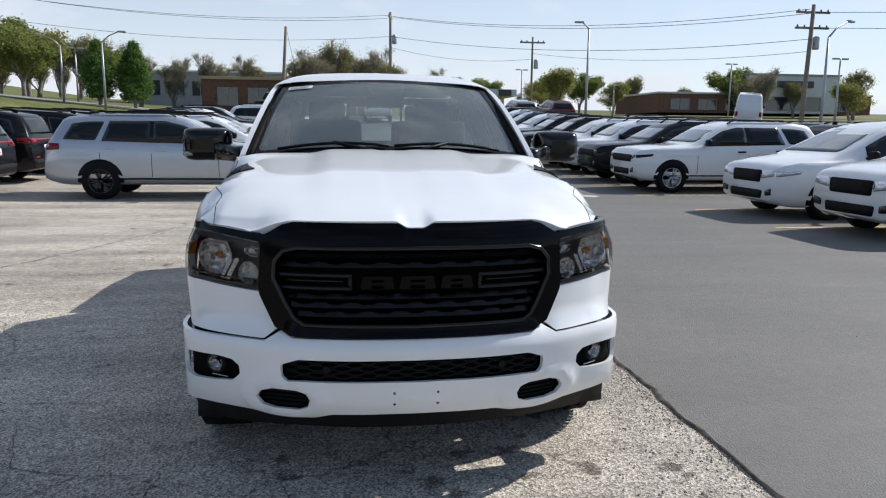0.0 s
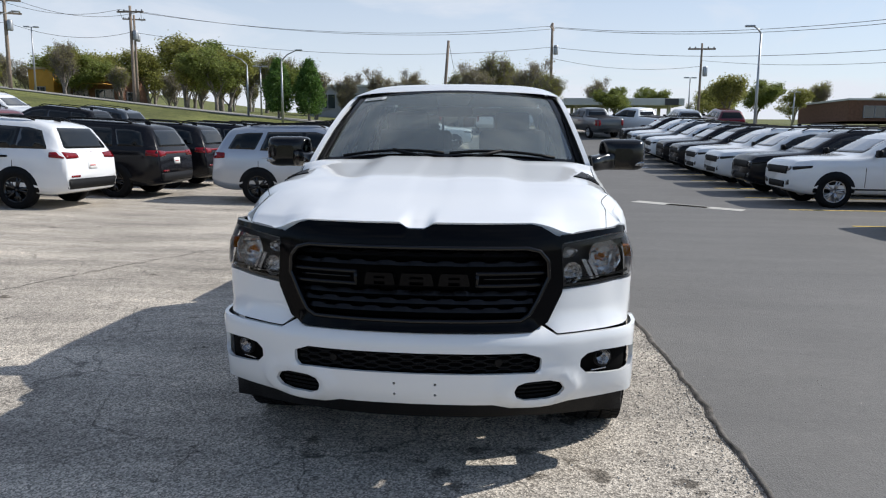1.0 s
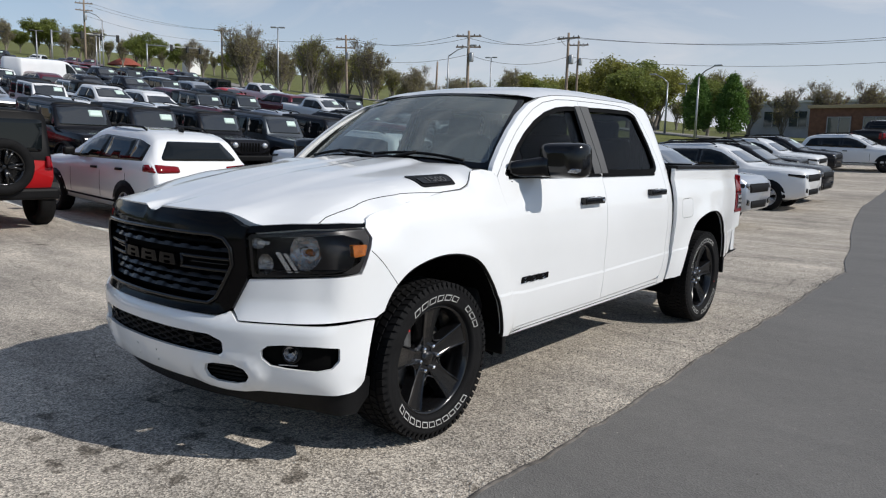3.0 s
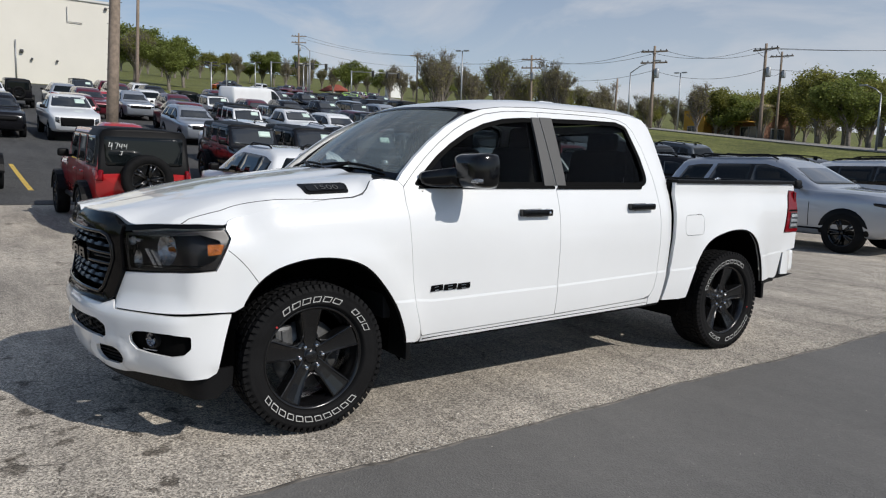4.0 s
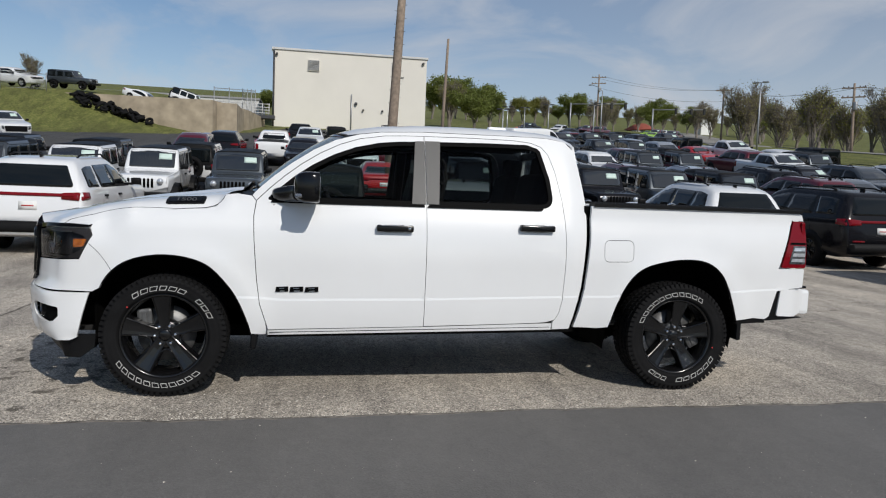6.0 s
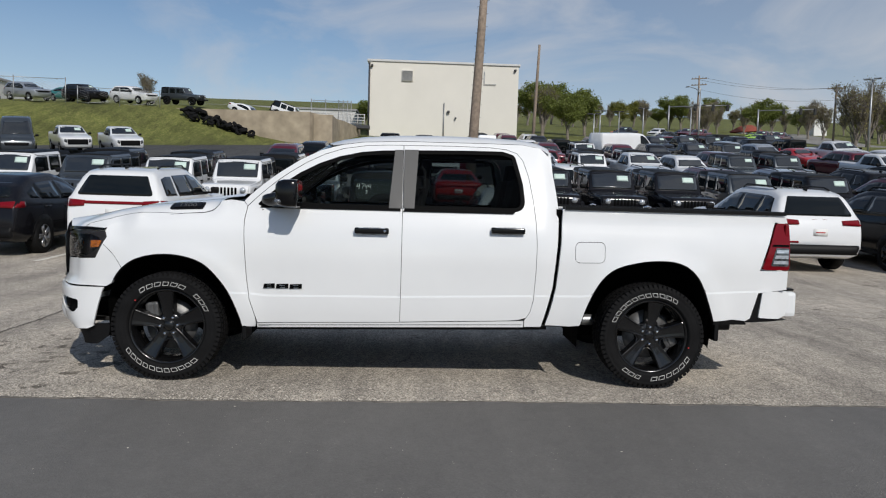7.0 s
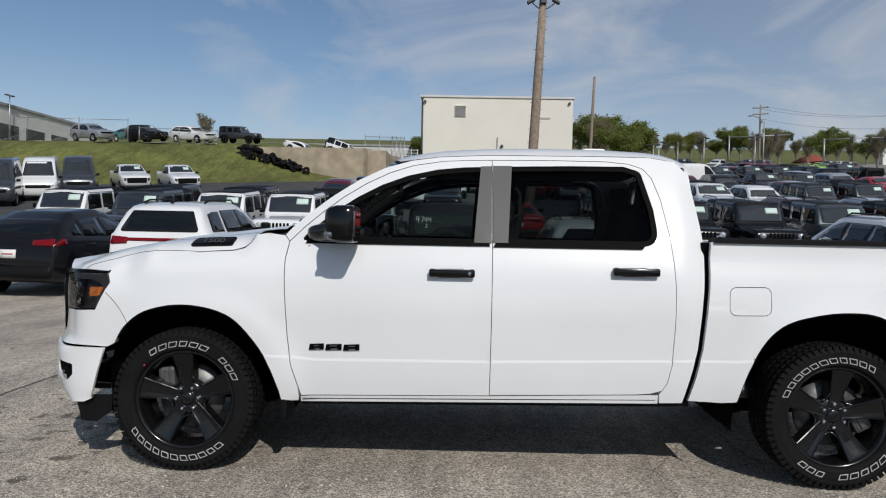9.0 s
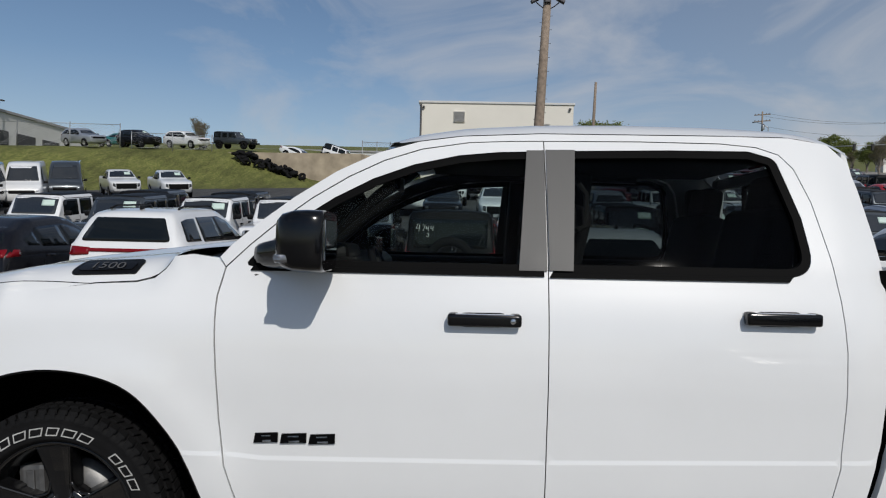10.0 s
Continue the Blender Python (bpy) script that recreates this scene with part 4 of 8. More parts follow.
# concrete strip with a drain grate in the drive lane
M_PAD = mat("drain_concrete", (0.46, 0.44, 0.40), 0.9, vary=0.2, vscale=5, bump=0.3)
sheet("drain_pad", [(3.35, 13.85), (5.40, 12.05), (5.62, 12.42), (3.62, 14.25)], M_PAD, 0.020, 0.5, "pale concrete strip round a drain in the asphalt", "pavement")
grate = thing("drain_grate", "dark iron drain grate in a concrete strip", "drain grate")
ga, gb = Vector((4.15, 13.33)), Vector((4.85, 12.72))
for k in range(16):
    p = ga.lerp(gb, k / 15)
    n = Vector((0.66, 0.75)) * 0.12
    part("grate_bar", tube([(p.x - n.x, p.y - n.y, ground_z(p.x, p.y) + 0.026), (p.x + n.x, p.y + n.y, ground_z(p.x, p.y) + 0.026)], 0.011, 5), M_DARK, grate)


# ---- buildings, walls, fences ----
M_BEIGE = mat("painted_block", (0.72, 0.69, 0.62), 0.85, vary=0.035, vscale=0.25, bump=0.08, bscale=14)
M_CONC = mat("aged_concrete", (0.36, 0.30, 0.22), 0.9, vary=0.25, vscale=0.9, bump=0.3, bscale=8)
M_BRICK = mat("brown_brick", (0.17, 0.085, 0.055), 0.9, vary=0.25, vscale=3, bump=0.3, bscale=30)
M_TAN = mat("tan_stucco", (0.42, 0.33, 0.20), 0.9, vary=0.1, vscale=1)
M_OCHRE = mat("ochre_stucco", (0.62, 0.33, 0.06), 0.9, vary=0.1, vscale=1)
M_GREYWALL = mat("grey_panel", (0.30, 0.30, 0.31), 0.8, vary=0.1, vscale=0.7)
M_LIGHTWALL = mat("pale_panel", (0.58, 0.58, 0.57), 0.7, vary=0.06, vscale=0.7)
M_ROOFRED = mat("red_roof", (0.28, 0.07, 0.045), 0.8, vary=0.15, vscale=2)
M_ROOFDARK = mat("dark_roof", (0.06, 0.06, 0.065), 0.8, vary=0.15)
M_WINDOW = mat("shop_glass", (0.03, 0.04, 0.05), 0.05, coat=1.0)
M_WOODPOLE = mat("weathered_wood", (0.26, 0.205, 0.16), 0.9, vary=0.25, vscale=6, bump=0.5, bscale=20)
M_GALV = mat("galvanised_steel", (0.38, 0.39, 0.40), 0.45, metal=0.7, vary=0.1)
M_DARKSTEEL = mat("dark_steel", (0.07, 0.07, 0.075), 0.5, metal=0.5)
M_WIRE = mat("cable_black", (0.03, 0.03, 0.032), 0.6)
M_TRAFFIC = mat("traffic_black", (0.02, 0.02, 0.02), 0.6)


def rect_building(name, label, x0, x1, y0, y1, z0, z1, wall_mat, roof_mat, facade=(), category="building"):
    """A block with a coping and its windows; facade rows: (side, along0, along1, low, high)."""
    root = thing(name, label, category)
    part("wall", box(((x0 + x1) / 2, (y0 + y1) / 2, (z0 + z1) / 2), (x1 - x0, y1 - y0, z1 - z0), 0.03), wall_mat, root)
    bm = bmesh.new()
    t = 0.35
    for c, s in ((((x0 + x1) / 2, y0, z1 + 0.12), (x1 - x0 + t, t, 0.28)), (((x0 + x1) / 2, y1, z1 + 0.12), (x1 - x0 + t, t, 0.28)), ((x0, (y0 + y1) / 2, z1 + 0.12), (t, y1 - y0 - t, 0.28)), ((x1, (y0 + y1) / 2, z1 + 0.12), (t, y1 - y0 - t, 0.28))):
        add_box(bm, c, s, 0.03)
    part("coping", bm, roof_mat, root)
    for side, a, b, lo, hi in facade:
        if side == "s":
            c, s = ((a + b) / 2, y0 - 0.03, (lo + hi) / 2), (b - a, 0.12, hi - lo)
        else:
            c, s = (x1 + 0.03, (a + b) / 2, (lo + hi) / 2), (0.12, b - a, hi - lo)
        w = part("window", box(c, s, 0.02), M_WINDOW, root)
        fr = bmesh.new()
        if side == "s":
            for dx in (a, (a + b) / 2, b):
                add_box(fr, (dx, y0 - 0.07, (lo + hi) / 2), (0.09, 0.16, hi - lo + 0.1))
            for dz in (lo, hi):
                add_box(fr, ((a + b) / 2, y0 - 0.07, dz), (b - a, 0.15, 0.09))
        else:
            for dy in (a, (a + b) / 2, b):
                add_box(fr, (x1 + 0.07, dy, (lo + hi) / 2), (0.16, 0.09, hi - lo + 0.1))
            for dz in (lo, hi):
                add_box(fr, (x1 + 0.07, (a + b) / 2, dz), (0.15, b - a, 0.09))
        part("frame", fr, M_GREYWALL, w)
    return root


# the tall blank block building on the hill
big = rect_building("warehouse", "tall windowless beige block building on the hill", -116, -93, -4.4, 16.1, 7.5, 19.5, M_BEIGE, M_LIGHTWALL)
part("vent_louvre", box((-92.9, 0.9, 17.7), (0.2, 1.5, 1.5), 0.02), M_BEIGE, big)
louv = bmesh.new()
for k in range(9):
    add_box(louv, (-92.76, 0.9, 17.1 + k * 0.15), (0.10, 1.4, 0.05))
part("slat", louv, M_GREYWALL, big)
for y, z, s in ((6.6, 13.0, 0.36), (7.6, 12.2, 0.24), (10.2, 12.2, 0.24), (-3.9, 18.9, 0.3), (15.6, 18.9, 0.3)):
    part("wall_lamp", box((-92.8, y, z), (0.4, s, s), 0.08), M_DARKSTEEL, big)
part("downpipe", tube([(-92.8, 6.0, 9.0), (-92.8, 6.0, 14.2)], 0.07, 8), M_GALV, big)
part("conduit", tube([(-92.85, 11.4, 18.6), (-92.85, 11.4, 16.9), (-92.85, 13.0, 16.9)], 0.05, 6), M_GALV, big)
part("downpipe", tube([(-92.85, -4.25, 8.0), (-92.85, -4.25, 19.3)], 0.12, 8), M_DARKSTEEL, big)

rect_building("restaurant", "brick and ochre restaurant with striped awnings beside the road", -57.0, -49.6, 86, 94, 3.6, 10.0, M_BRICK, M_TAN,
              [("s", -55.6, -53.6, 5.0, 7.4), ("s", -52.6, -50.2, 5.0, 7.4), ("e", 88, 91, 5.0, 7.2)])
rect_building("restaurant_porch", "ochre stucco entrance block of the restaurant", -60.6, -57.3, 84.5, 88.0, 3.6, 9.8, M_OCHRE, M_TAN, [("s", -59.8, -58.4, 5.2, 7.6)])
aw = thing("awning", "yellow slatted awning over the restaurant entrance", "awning")
for k in range(10):
    part("awning_slat", box((-55.2 + k * 0.52, 84.9, 8.0), (0.46, 2.2, 0.07), 0.01), M_OCHRE, aw)
part("awning_frame", tube([(-55.5, 83.9, 7.95), (-50.2, 83.9, 7.95)], 0.05, 6), M_DARKSTEEL, aw)

rect_building("office_block", "long low grey commercial building behind bare trees", -31, -9, 108, 125, 4.2, 9.4, M_GREYWALL, M_LIGHTWALL,
              [("s", -29 + 3.4 * k, -26.6 + 3.4 * k, 6.0, 8.2) for k in range(6)])
rect_building("brick_shop", "low brown brick shop with a tan fascia", -13.5, 2.0, 68, 80, 2.6, 6.0, M_BRICK, M_TAN, [("s", -12 + 2.8 * k, -10.2 + 2.8 * k, 3.6, 5.2) for k in range(5)])
rect_building("strip_mall", "grey and brick shopping strip", 48, 84, 104, 122, 4.5, 7.4, M_BRICK, M_LIGHTWALL, [("s", 50 + 4.5 * k, 53 + 4.5 * k, 5.0, 6.6) for k in range(7)])
rect_building("strip_mall_entrance", "pale raised entrance block of the shopping strip", 61, 76, 101, 103.9, 4.5, 10.2, M_LIGHTWALL, M_GREYWALL, [("s", 64, 73, 5.0, 7.0)])
part("sign_bar", box((68.5, 100.8, 8.9), (6.0, 0.2, 1.0), 0.05), M_DARKSTEEL, bpy.data.objects["strip_mall_entrance"])
shed = rect_building("service_shed", "long white metal service building with roller doors on the hilltop", -84.0, -52.0, -62.0, -44.6, 7.4, 13.0, M_LIGHTWALL, M_GREYWALL)
for k in range(6):
    part("roller_door", box((-80.5 + 4.6 * k, -44.55, 9.6), (3.2, 0.12, 3.2), 0.02), M_ROOFDARK, shed)
rect_building("hill_hall", "long white low hall behind the ramp", -120, -106, -30, -7, 8.0, 14.2, M_LIGHTWALL, M_GREYWALL)
rect_building("white_office", "small white office with a red roof on the hill road", -184, -178, 86.5, 93.5, 18.4, 20.4, M_LIGHTWALL, M_ROOFRED, [("e", 88, 92, 19.0, 20.0)])
bm = bmesh.new()
add_lathe(bm, [(5.2, 0.0), (3.6, 0.9), (3.4, 1.0), (1.5, 1.9), (0.01, 2.0)], 4, "z", (-181, 90, 20.6))
part("roof", bm, M_ROOFRED, bpy.data.objects["white_office"])

# white tower on the road
tw = thing("clock_tower", "white square tower with a dome on top", "tower")
M_WHITEWALL = mat("white_stucco", (0.80, 0.80, 0.79), 0.8, vary=0.05, vscale=0.5)
part("shaft", box((-185, 110.8, 21.2), (3.6, 3.6, 10.4), 0.1), M_WHITEWALL, tw)
part("gallery", box((-185, 110.8, 26.2), (5.4, 5.4, 0.9), 0.15), M_LIGHTWALL, tw)
part("drum", lathe([(2.2, 26.6), (2.2, 27.2), (2.4, 27.3), (2.2, 27.9), (1.6, 28.5), (0.8, 28.9), (0.01, 29.0)], 20, "z", (-185, 110.8, 0)), M_WHITEWALL, tw)

# fuel station canopy
can = thing("fuel_canopy", "flat white fuel station canopy on square posts", "canopy")
part("deck", box((14.0, 90.0, 6.1), (14.2, 9.0, 0.85), 0.05), M_LIGHTWALL, can)
part("fascia_panel", box((19.6, 85.45, 6.1), (1.6, 0.12, 0.8), 0.02), M_DARKSTEEL, can)
for x in (8.5, 12.2, 15.9, 19.6):
    for y in (87.0, 93.0):
        part("post", box((x, y, 4.5), (0.4, 0.4, 2.6), 0.02), M_LIGHTWALL, can)

# retaining wall by the ramp, with its rail and footbridge
def wall_run(name, pts, z0, z1, thick, material, label):
    root = thing(name, label, "wall")
    for (xa, ya), (xb, yb), a0, b0, a1, b1 in zip(pts, pts[1:], z0, z0[1:], z1, z1[1:]):
        d = Vector((xb - xa, yb - ya)).normalized()
        n = Vector((-d.y, d.x)) * thick
        bm = bmesh.new()
        v = [bm.verts.new(p) for p in ((xa, ya, a0), (xb, yb, b0), (xb, yb, b1), (xa, ya, a1), (xa + n.x, ya + n.y, a0), (xb + n.x, yb + n.y, b0), (xb + n.x, yb + n.y, b1), (xa + n.x, ya + n.y, a1))]
        for f in ((0, 1, 2, 3), (7, 6, 5, 4), (0, 4, 5, 1), (3, 2, 6, 7), (1, 5, 6, 2), (0, 3, 7, 4)):
            bm.faces.new([v[k] for k in f])
        bmesh.ops.recalc_face_normals(bm, faces=bm.faces)
        part("wall_panel", bm, material, root)
    return root


terrace = box((-80.6, -14.4, 7.8), (21.2, 15.6, 3.64), 0.02)
tagged(part("terrace", terrace, M_CONC, None), "paved terrace behind the retaining wall", "terrace", kind="structure")
wall_run("retaining_wall", [(-72.0, -32.0), (-69.8, -22.2), (-68.9, -8.8), (-79.0, -6.2), (-91.0, -5.2)], [6.5, 6.0, 4.6, 5.4, 6.8], [9.2, 9.75, 9.72, 9.9, 10.2], 0.35, M_CONC, "aged tan concrete retaining wall beside the ramp")
fb = thing("footbridge", "dark steel footbridge with a mesh rail to the block building", "bridge")
part("deck", box((-88.6, -7.5, 10.15), (1.6, 7.4, 0.45), 0.03), M_DARKSTEEL, fb)
for z in (10.6, 10.95, 11.3, 11.7):
    part("rail", tube([(-87.9, -11.0, z), (-87.9, -4.4, z)], 0.05, 6), M_LIGHTWALL, fb)
for y in np.linspace(-11.0, -4.5, 9):
    part("rail_post", tube([(-87.9, y, 10.3), (-87.9, y, 11.8)], 0.05, 6), M_LIGHTWALL, fb)


def chain_fence(pts, h, label):
    root = thing("chain_fence", label, "fence", group="fences")
    for (xa, ya), (xb, yb) in zip(pts, pts[1:]):
        L = math.dist((xa, ya), (xb, yb))
        n = max(1, int(L / 3))
        tops = []
        for k in range(n + 1):
            x, y = xa + (xb - xa) * k / n, ya + (yb - ya) * k / n
            z = ground_z(x, y)
            tops.append((x, y, z + h))
            part("post", tube([(x, y, z - 0.2), (x, y, z + h + 0.15)], 0.045, 6), M_GALV, root)
        part("top_rail", tube(tops, 0.03, 5), M_GALV, root)
        bm = bmesh.new()
        for k in range(n):
            a, b = Vector(tops[k]), Vector(tops[k + 1])
            for j in range(1, 9):
                f = j / 9
                for p, q in ((a + (b - a) * f, a - Vector((0, 0, h * f))), (a + (b - a) * f, b - Vector((0, 0, h * (1 - f)))), (b - Vector((0, 0, h * (1 - f))) * 0 - Vector((0, 0, h)) + (a - b) * f, b - Vector((0, 0, h * f)) - Vector((0, 0, 0))), ):
                    add_tube(bm, [p, q], 0.006, 3, False)
        part("mesh_wire", bm, M_GALV, root)
    return root


chain_fence([(-57.0, -52.0), (-62.5, -40.0), (-66.0, -32.0)], 2.2, "chain-link fence along the hilltop lot")
chain_fence([(-66.3, -31.0), (-69.0, -24.0)], 1.5, "low chain-link fence above the retaining wall")
chain_fence([(-70.5, -8.9), (-79.0, -6.9), (-88.0, -6.2)], 4.4, "mesh rail on top of the retaining wall")

# heap of old tyres on the bank
def tyre_heap():
    r = random.Random(11)
    for k in range(48):
        t = 0.04 + 0.72 * k / 48
        x, y = -67.6 - 0.6 * t + r.uniform(-0.7, 0.9), -21.6 + 9.4 * t + r.uniform(-0.5, 0.5)
        z = ground_z(x, y) + 0.25 + r.uniform(0, 0.5) * (1 - abs(t - 0.4))
        if k == 0:
            bm = lathe([(0.20, -0.12), (0.36, -0.12), (0.39, -0.06), (0.39, 0.06), (0.36, 0.12), (0.20, 0.12), (0.20, -0.12)], 14, "z")
            ob = part("old_tyre", bm, M_RUBBER, None)
            tagged(ob, "worn black tyre in a heap below the wall", "tyre", "heap of tyres")
            first = ob
        else:
            ob = copy_thing(first, pose(0, 0, 0))
        ob.matrix_world = pose(x, y, z, r.uniform(-50, 50), r.uniform(-50, 50), r.uniform(0, 360))


tyre_heap()


# ---- poles and wires ----
def wood_pole(x, y, height, r=0.16, lean=(0, 0), arms=0, label="weathered wooden utility pole", lamps=False, pegs=False, base=None, armdir=0.0):
    z = ground_z(x, y) if base is None else base
    root = thing("utility_pole", label, "pole", group="utility poles")
    topp = Vector((x + lean[0], y + lean[1], z + height))
    a = Vector((x, y, z - 0.3))
    part("pole", tube([a, a.lerp(topp, 0.35), a.lerp(topp, 0.7), topp], [r, r * 0.92, r * 0.82, r * 0.7], 12), M_WOODPOLE, root)
    ca, sa = math.cos(radians(armdir)), math.sin(radians(armdir))
    for k in range(arms):
        c = topp - Vector((0, 0, 0.5 + 1.0 * k))
        part("crossarm", box((0, 0, 0), (2.4, 0.12, 0.14), 0.01, Matrix.Translation(c) @ Matrix.Rotation(radians(armdir), 4, "Z")), M_WOODPOLE, root)
        for s in (-1.05, -0.55, 0.55, 1.05):
            part("insulator", lathe([(0.05, 0.05), (0.06, 0.12), (0.04, 0.2), (0.001, 0.22)], 8, "z", c + Vector((ca * s, sa * s, 0))), M_DARKSTEEL, root)
    if arms:
        part("transformer", lathe([(0.001, 0), (0.2, 0.02), (0.22, 0.1), (0.22, 0.75), (0.18, 0.85), (0.001, 0.9)], 12, "z", topp + Vector((0.38, 0, -2.9))), M_GALV, root)
    if pegs:
        for k in range(int(height / 0.45)):
            p = a.lerp(topp, 0.25 + 0.72 * k / (height / 0.45))
            s = 1 if k % 2 else -1
            part("step_peg", tube([p, p + Vector((0.02, s * 0.30, 0.02))], 0.012, 5), M_DARKSTEEL, root)
    if lamps:
        for s in (-1, 1):
            br = part("bracket", tube([topp - Vector((0, 0, 0.55)), topp + Vector((0.1, s * 0.35, -0.35)), topp + Vector((0.15, s * 0.55, -0.2))], 0.03, 6), M_DARKSTEEL, root)
            part("floodlight", box((0, 0, 0), (0.3, 0.42, 0.14), 0.03, Matrix.Translation(topp + Vector((0.2, s * 0.62, -0.12))) @ Matrix.Rotation(radians(-28 * s), 4, "X")), M_DARKSTEEL, root)
        part("floodlight", box((0, 0, 0), (0.22, 0.30, 0.36), 0.03, Matrix.Translation(topp + Vector((0.2, 0, -0.05)))), M_DARKSTEEL, root)
    return topp


def street_lamp(x, y, height, style="arm", armdir=0.0, base=None, label="tall galvanised steel street lamp", reach=1.0):
    z = ground_z(x, y) if base is None else base
    root = thing("street_lamp", label, "street lamp", group="street lamps")
    t = Vector((x, y, z + height))
    part("pole", tube([(x, y, z - 0.2), (x, y, z + height * 0.5), t], [0.09, 0.075, 0.05], 10), M_GALV, root)
    c, s = math.cos(radians(armdir)), math.sin(radians(armdir))
    d = Vector((c, s, 0))
    if style == "arm":
        part("arm", tube([t, t + d * 0.8 * reach + Vector((0, 0, 0.55 * min(1.0, reach + 0.2))), t + d * 2.0 * reach + Vector((0, 0, 0.95 * min(1.0, reach + 0.2)))], [0.05, 0.042, 0.035], 8), M_GALV, root)
        part("lamp_head", box((0, 0, 0), (0.55, 0.22, 0.11), 0.04, Matrix.Translation(t + d * (2.0 * reach + 0.18) + Vector((0, 0, 0.95 * min(1.0, reach + 0.2)))) @ Matrix.Rotation(radians(armdir), 4, "Z")), M_GALV, root)
    else:
        for k in (-1, 1):
            part("lamp_head", box((0, 0, 0), (0.52, 0.28, 0.12), 0.04, Matrix.Translation(t + d * 0.40 * k + Vector((0, 0, 0.02))) @ Matrix.Rotation(radians(armdir), 4, "Z")), M_GALV if style == "two" else M_DARKSTEEL, root)
        part("crossbar", tube([t - d * 0.35, t + d * 0.35], 0.03, 6), M_GALV, root)


def wire(a, b, sag, r=0.018):
    a, b = Vector(a), Vector(b)
    pts = [a.lerp(b, k / 16) - Vector((0, 0, sag * 4 * (k / 16) * (1 - k / 16))) for k in range(17)]
    ob = part("overhead_cable", tube(pts, r, 4), M_WIRE, None)
    return tagged(ob, "sagging black overhead cable between poles", "cable", "overhead cables")


p_flood = wood_pole(-31.5, 4.85, 11.0, 0.27, (0.0, 0.5), 0, "tall leaning wooden pole with floodlights and step pegs", True, True)
p_thin = wood_pole(-79.5, 16.1, 11.8, 0.20, (0.0, 0.4), 0, "thin bare wooden pole in the lot")
p_a = wood_pole(-5.2, 56.3, 7.0, 0.15, (0.5, 0), 0)
p_b = wood_pole(4.2, 66.4, 9.6, 0.16, (0, 0), 1, armdir=80)
p_c = wood_pole(30.5, 42.1, 8.6, 0.17, (0.2, 0), 2)
p_d = wood_pole(17.4, 64.2, 7.5, 0.12, (0, 0), 1)
p_e = wood_pole(-32.6, 58.1, 8.2, 0.16, (0, 0), 1)
p_f = wood_pole(-40.2, 52.6, 7.4, 0.16, (0, 0), 2, armdir=30)
p_g = wood_pole(-41.5, 75.6, 10.0, 0.16, (0, 0), 1, armdir=20)
p_h = wood_pole(-63.4, 58.4, 7.6, 0.16, (-0.3, 0), 2, armdir=40)
p_i = wood_pole(-100.0, 65.0, 9.5, 0.17, (0, 0), 1, armdir=60)
p_j = wood_pole(-110.0, 48.0, 10.5, 0.17, (0, 0), 2, armdir=60)
p_k = wood_pole(-36.1, 43.1, 4.6, 0.10, (0.2, 0), 0, "thin slanting pole beside the lot")
for a, b, sag in ((p_e, p_b, 1.2), (p_b, p_c, 1.0), (p_f, p_e, 0.8), (p_h, p_f, 0.9), (p_i, p_h, 1.0), (p_g, p_e, 0.5), (p_j, p_i, 0.8)):
    for dz, dx in ((-0.4, 0.9), (-0.4, -0.9), (-2.2, 0.0)):
        wire(a + Vector((dx * 0.7, dx * 0.7, dz)), b + Vector((dx * 0.7, dx * 0.7, dz)), sag, 0.02)
wire(p_c + Vector((0, 0, -0.5)), (95, 20, 12), 1.0, 0.02)
wire(p_c + Vector((0, 0, -1.5)), (95, 22, 11), 1.0, 0.02)
wire(p_c + Vector((0, 0, -3.0)), p_d + Vector((0, 0, -1.5)), 0.6)
wire(p_d + Vector((0, 0, -2.0)), p_b + Vector((0, 0, -3.2)), 0.6)
wire(p_a, (-3.4, 60.0, 2.0), 0.0, 0.02)
street_lamp(-20.6, 53.4, 4.0, "arm", 180, None, "slim steel street lamp", 0.55)
street_lamp(-16.0, 47.8, 4.6, "arm", 0, None, "slim steel street lamp", 0.55)
street_lamp(14.3, 39.1, 6.4, "arm", 180, None, "slim steel lamp pole with a bent top", 0.22)
street_lamp(22.9, 29.2, 5.6, "arm", 30)
for x, y, h in ((35.1, 45, 5.2), (38.7, 66.4, 5.6), (31.8, 80.6, 3.8), (18.9, 74.2, 5.0), (-22.5, 62.0, 4.4), (12.0, 85.0, 4.0), (27.0, 95.0, 4.0)):
    street_lamp(x, y, h, "two", 10)
street_lamp(-44.7, 62.4, 6.0, "two", 20)
street_lamp(-52.8, 40.0, 6.6, "two", 40)
street_lamp(-38.0, 47.0, 5.0, "arm", 30)
for x, y, h in ((-80, 29.5, 4.6), (-79, 24.0, 4.2), (-84, 38.0, 5.0), (-92, 30.0, 4.2), (-74, 33.0, 4.6), (-66, 20.0, 3.9)):
    street_lamp(x, y, h, "dark", 70)
street_lamp(-77.4, 35.3, 6.4, "arm", 200)
street_lamp(-66.0, -44.0, 4.4, "dark", 0)

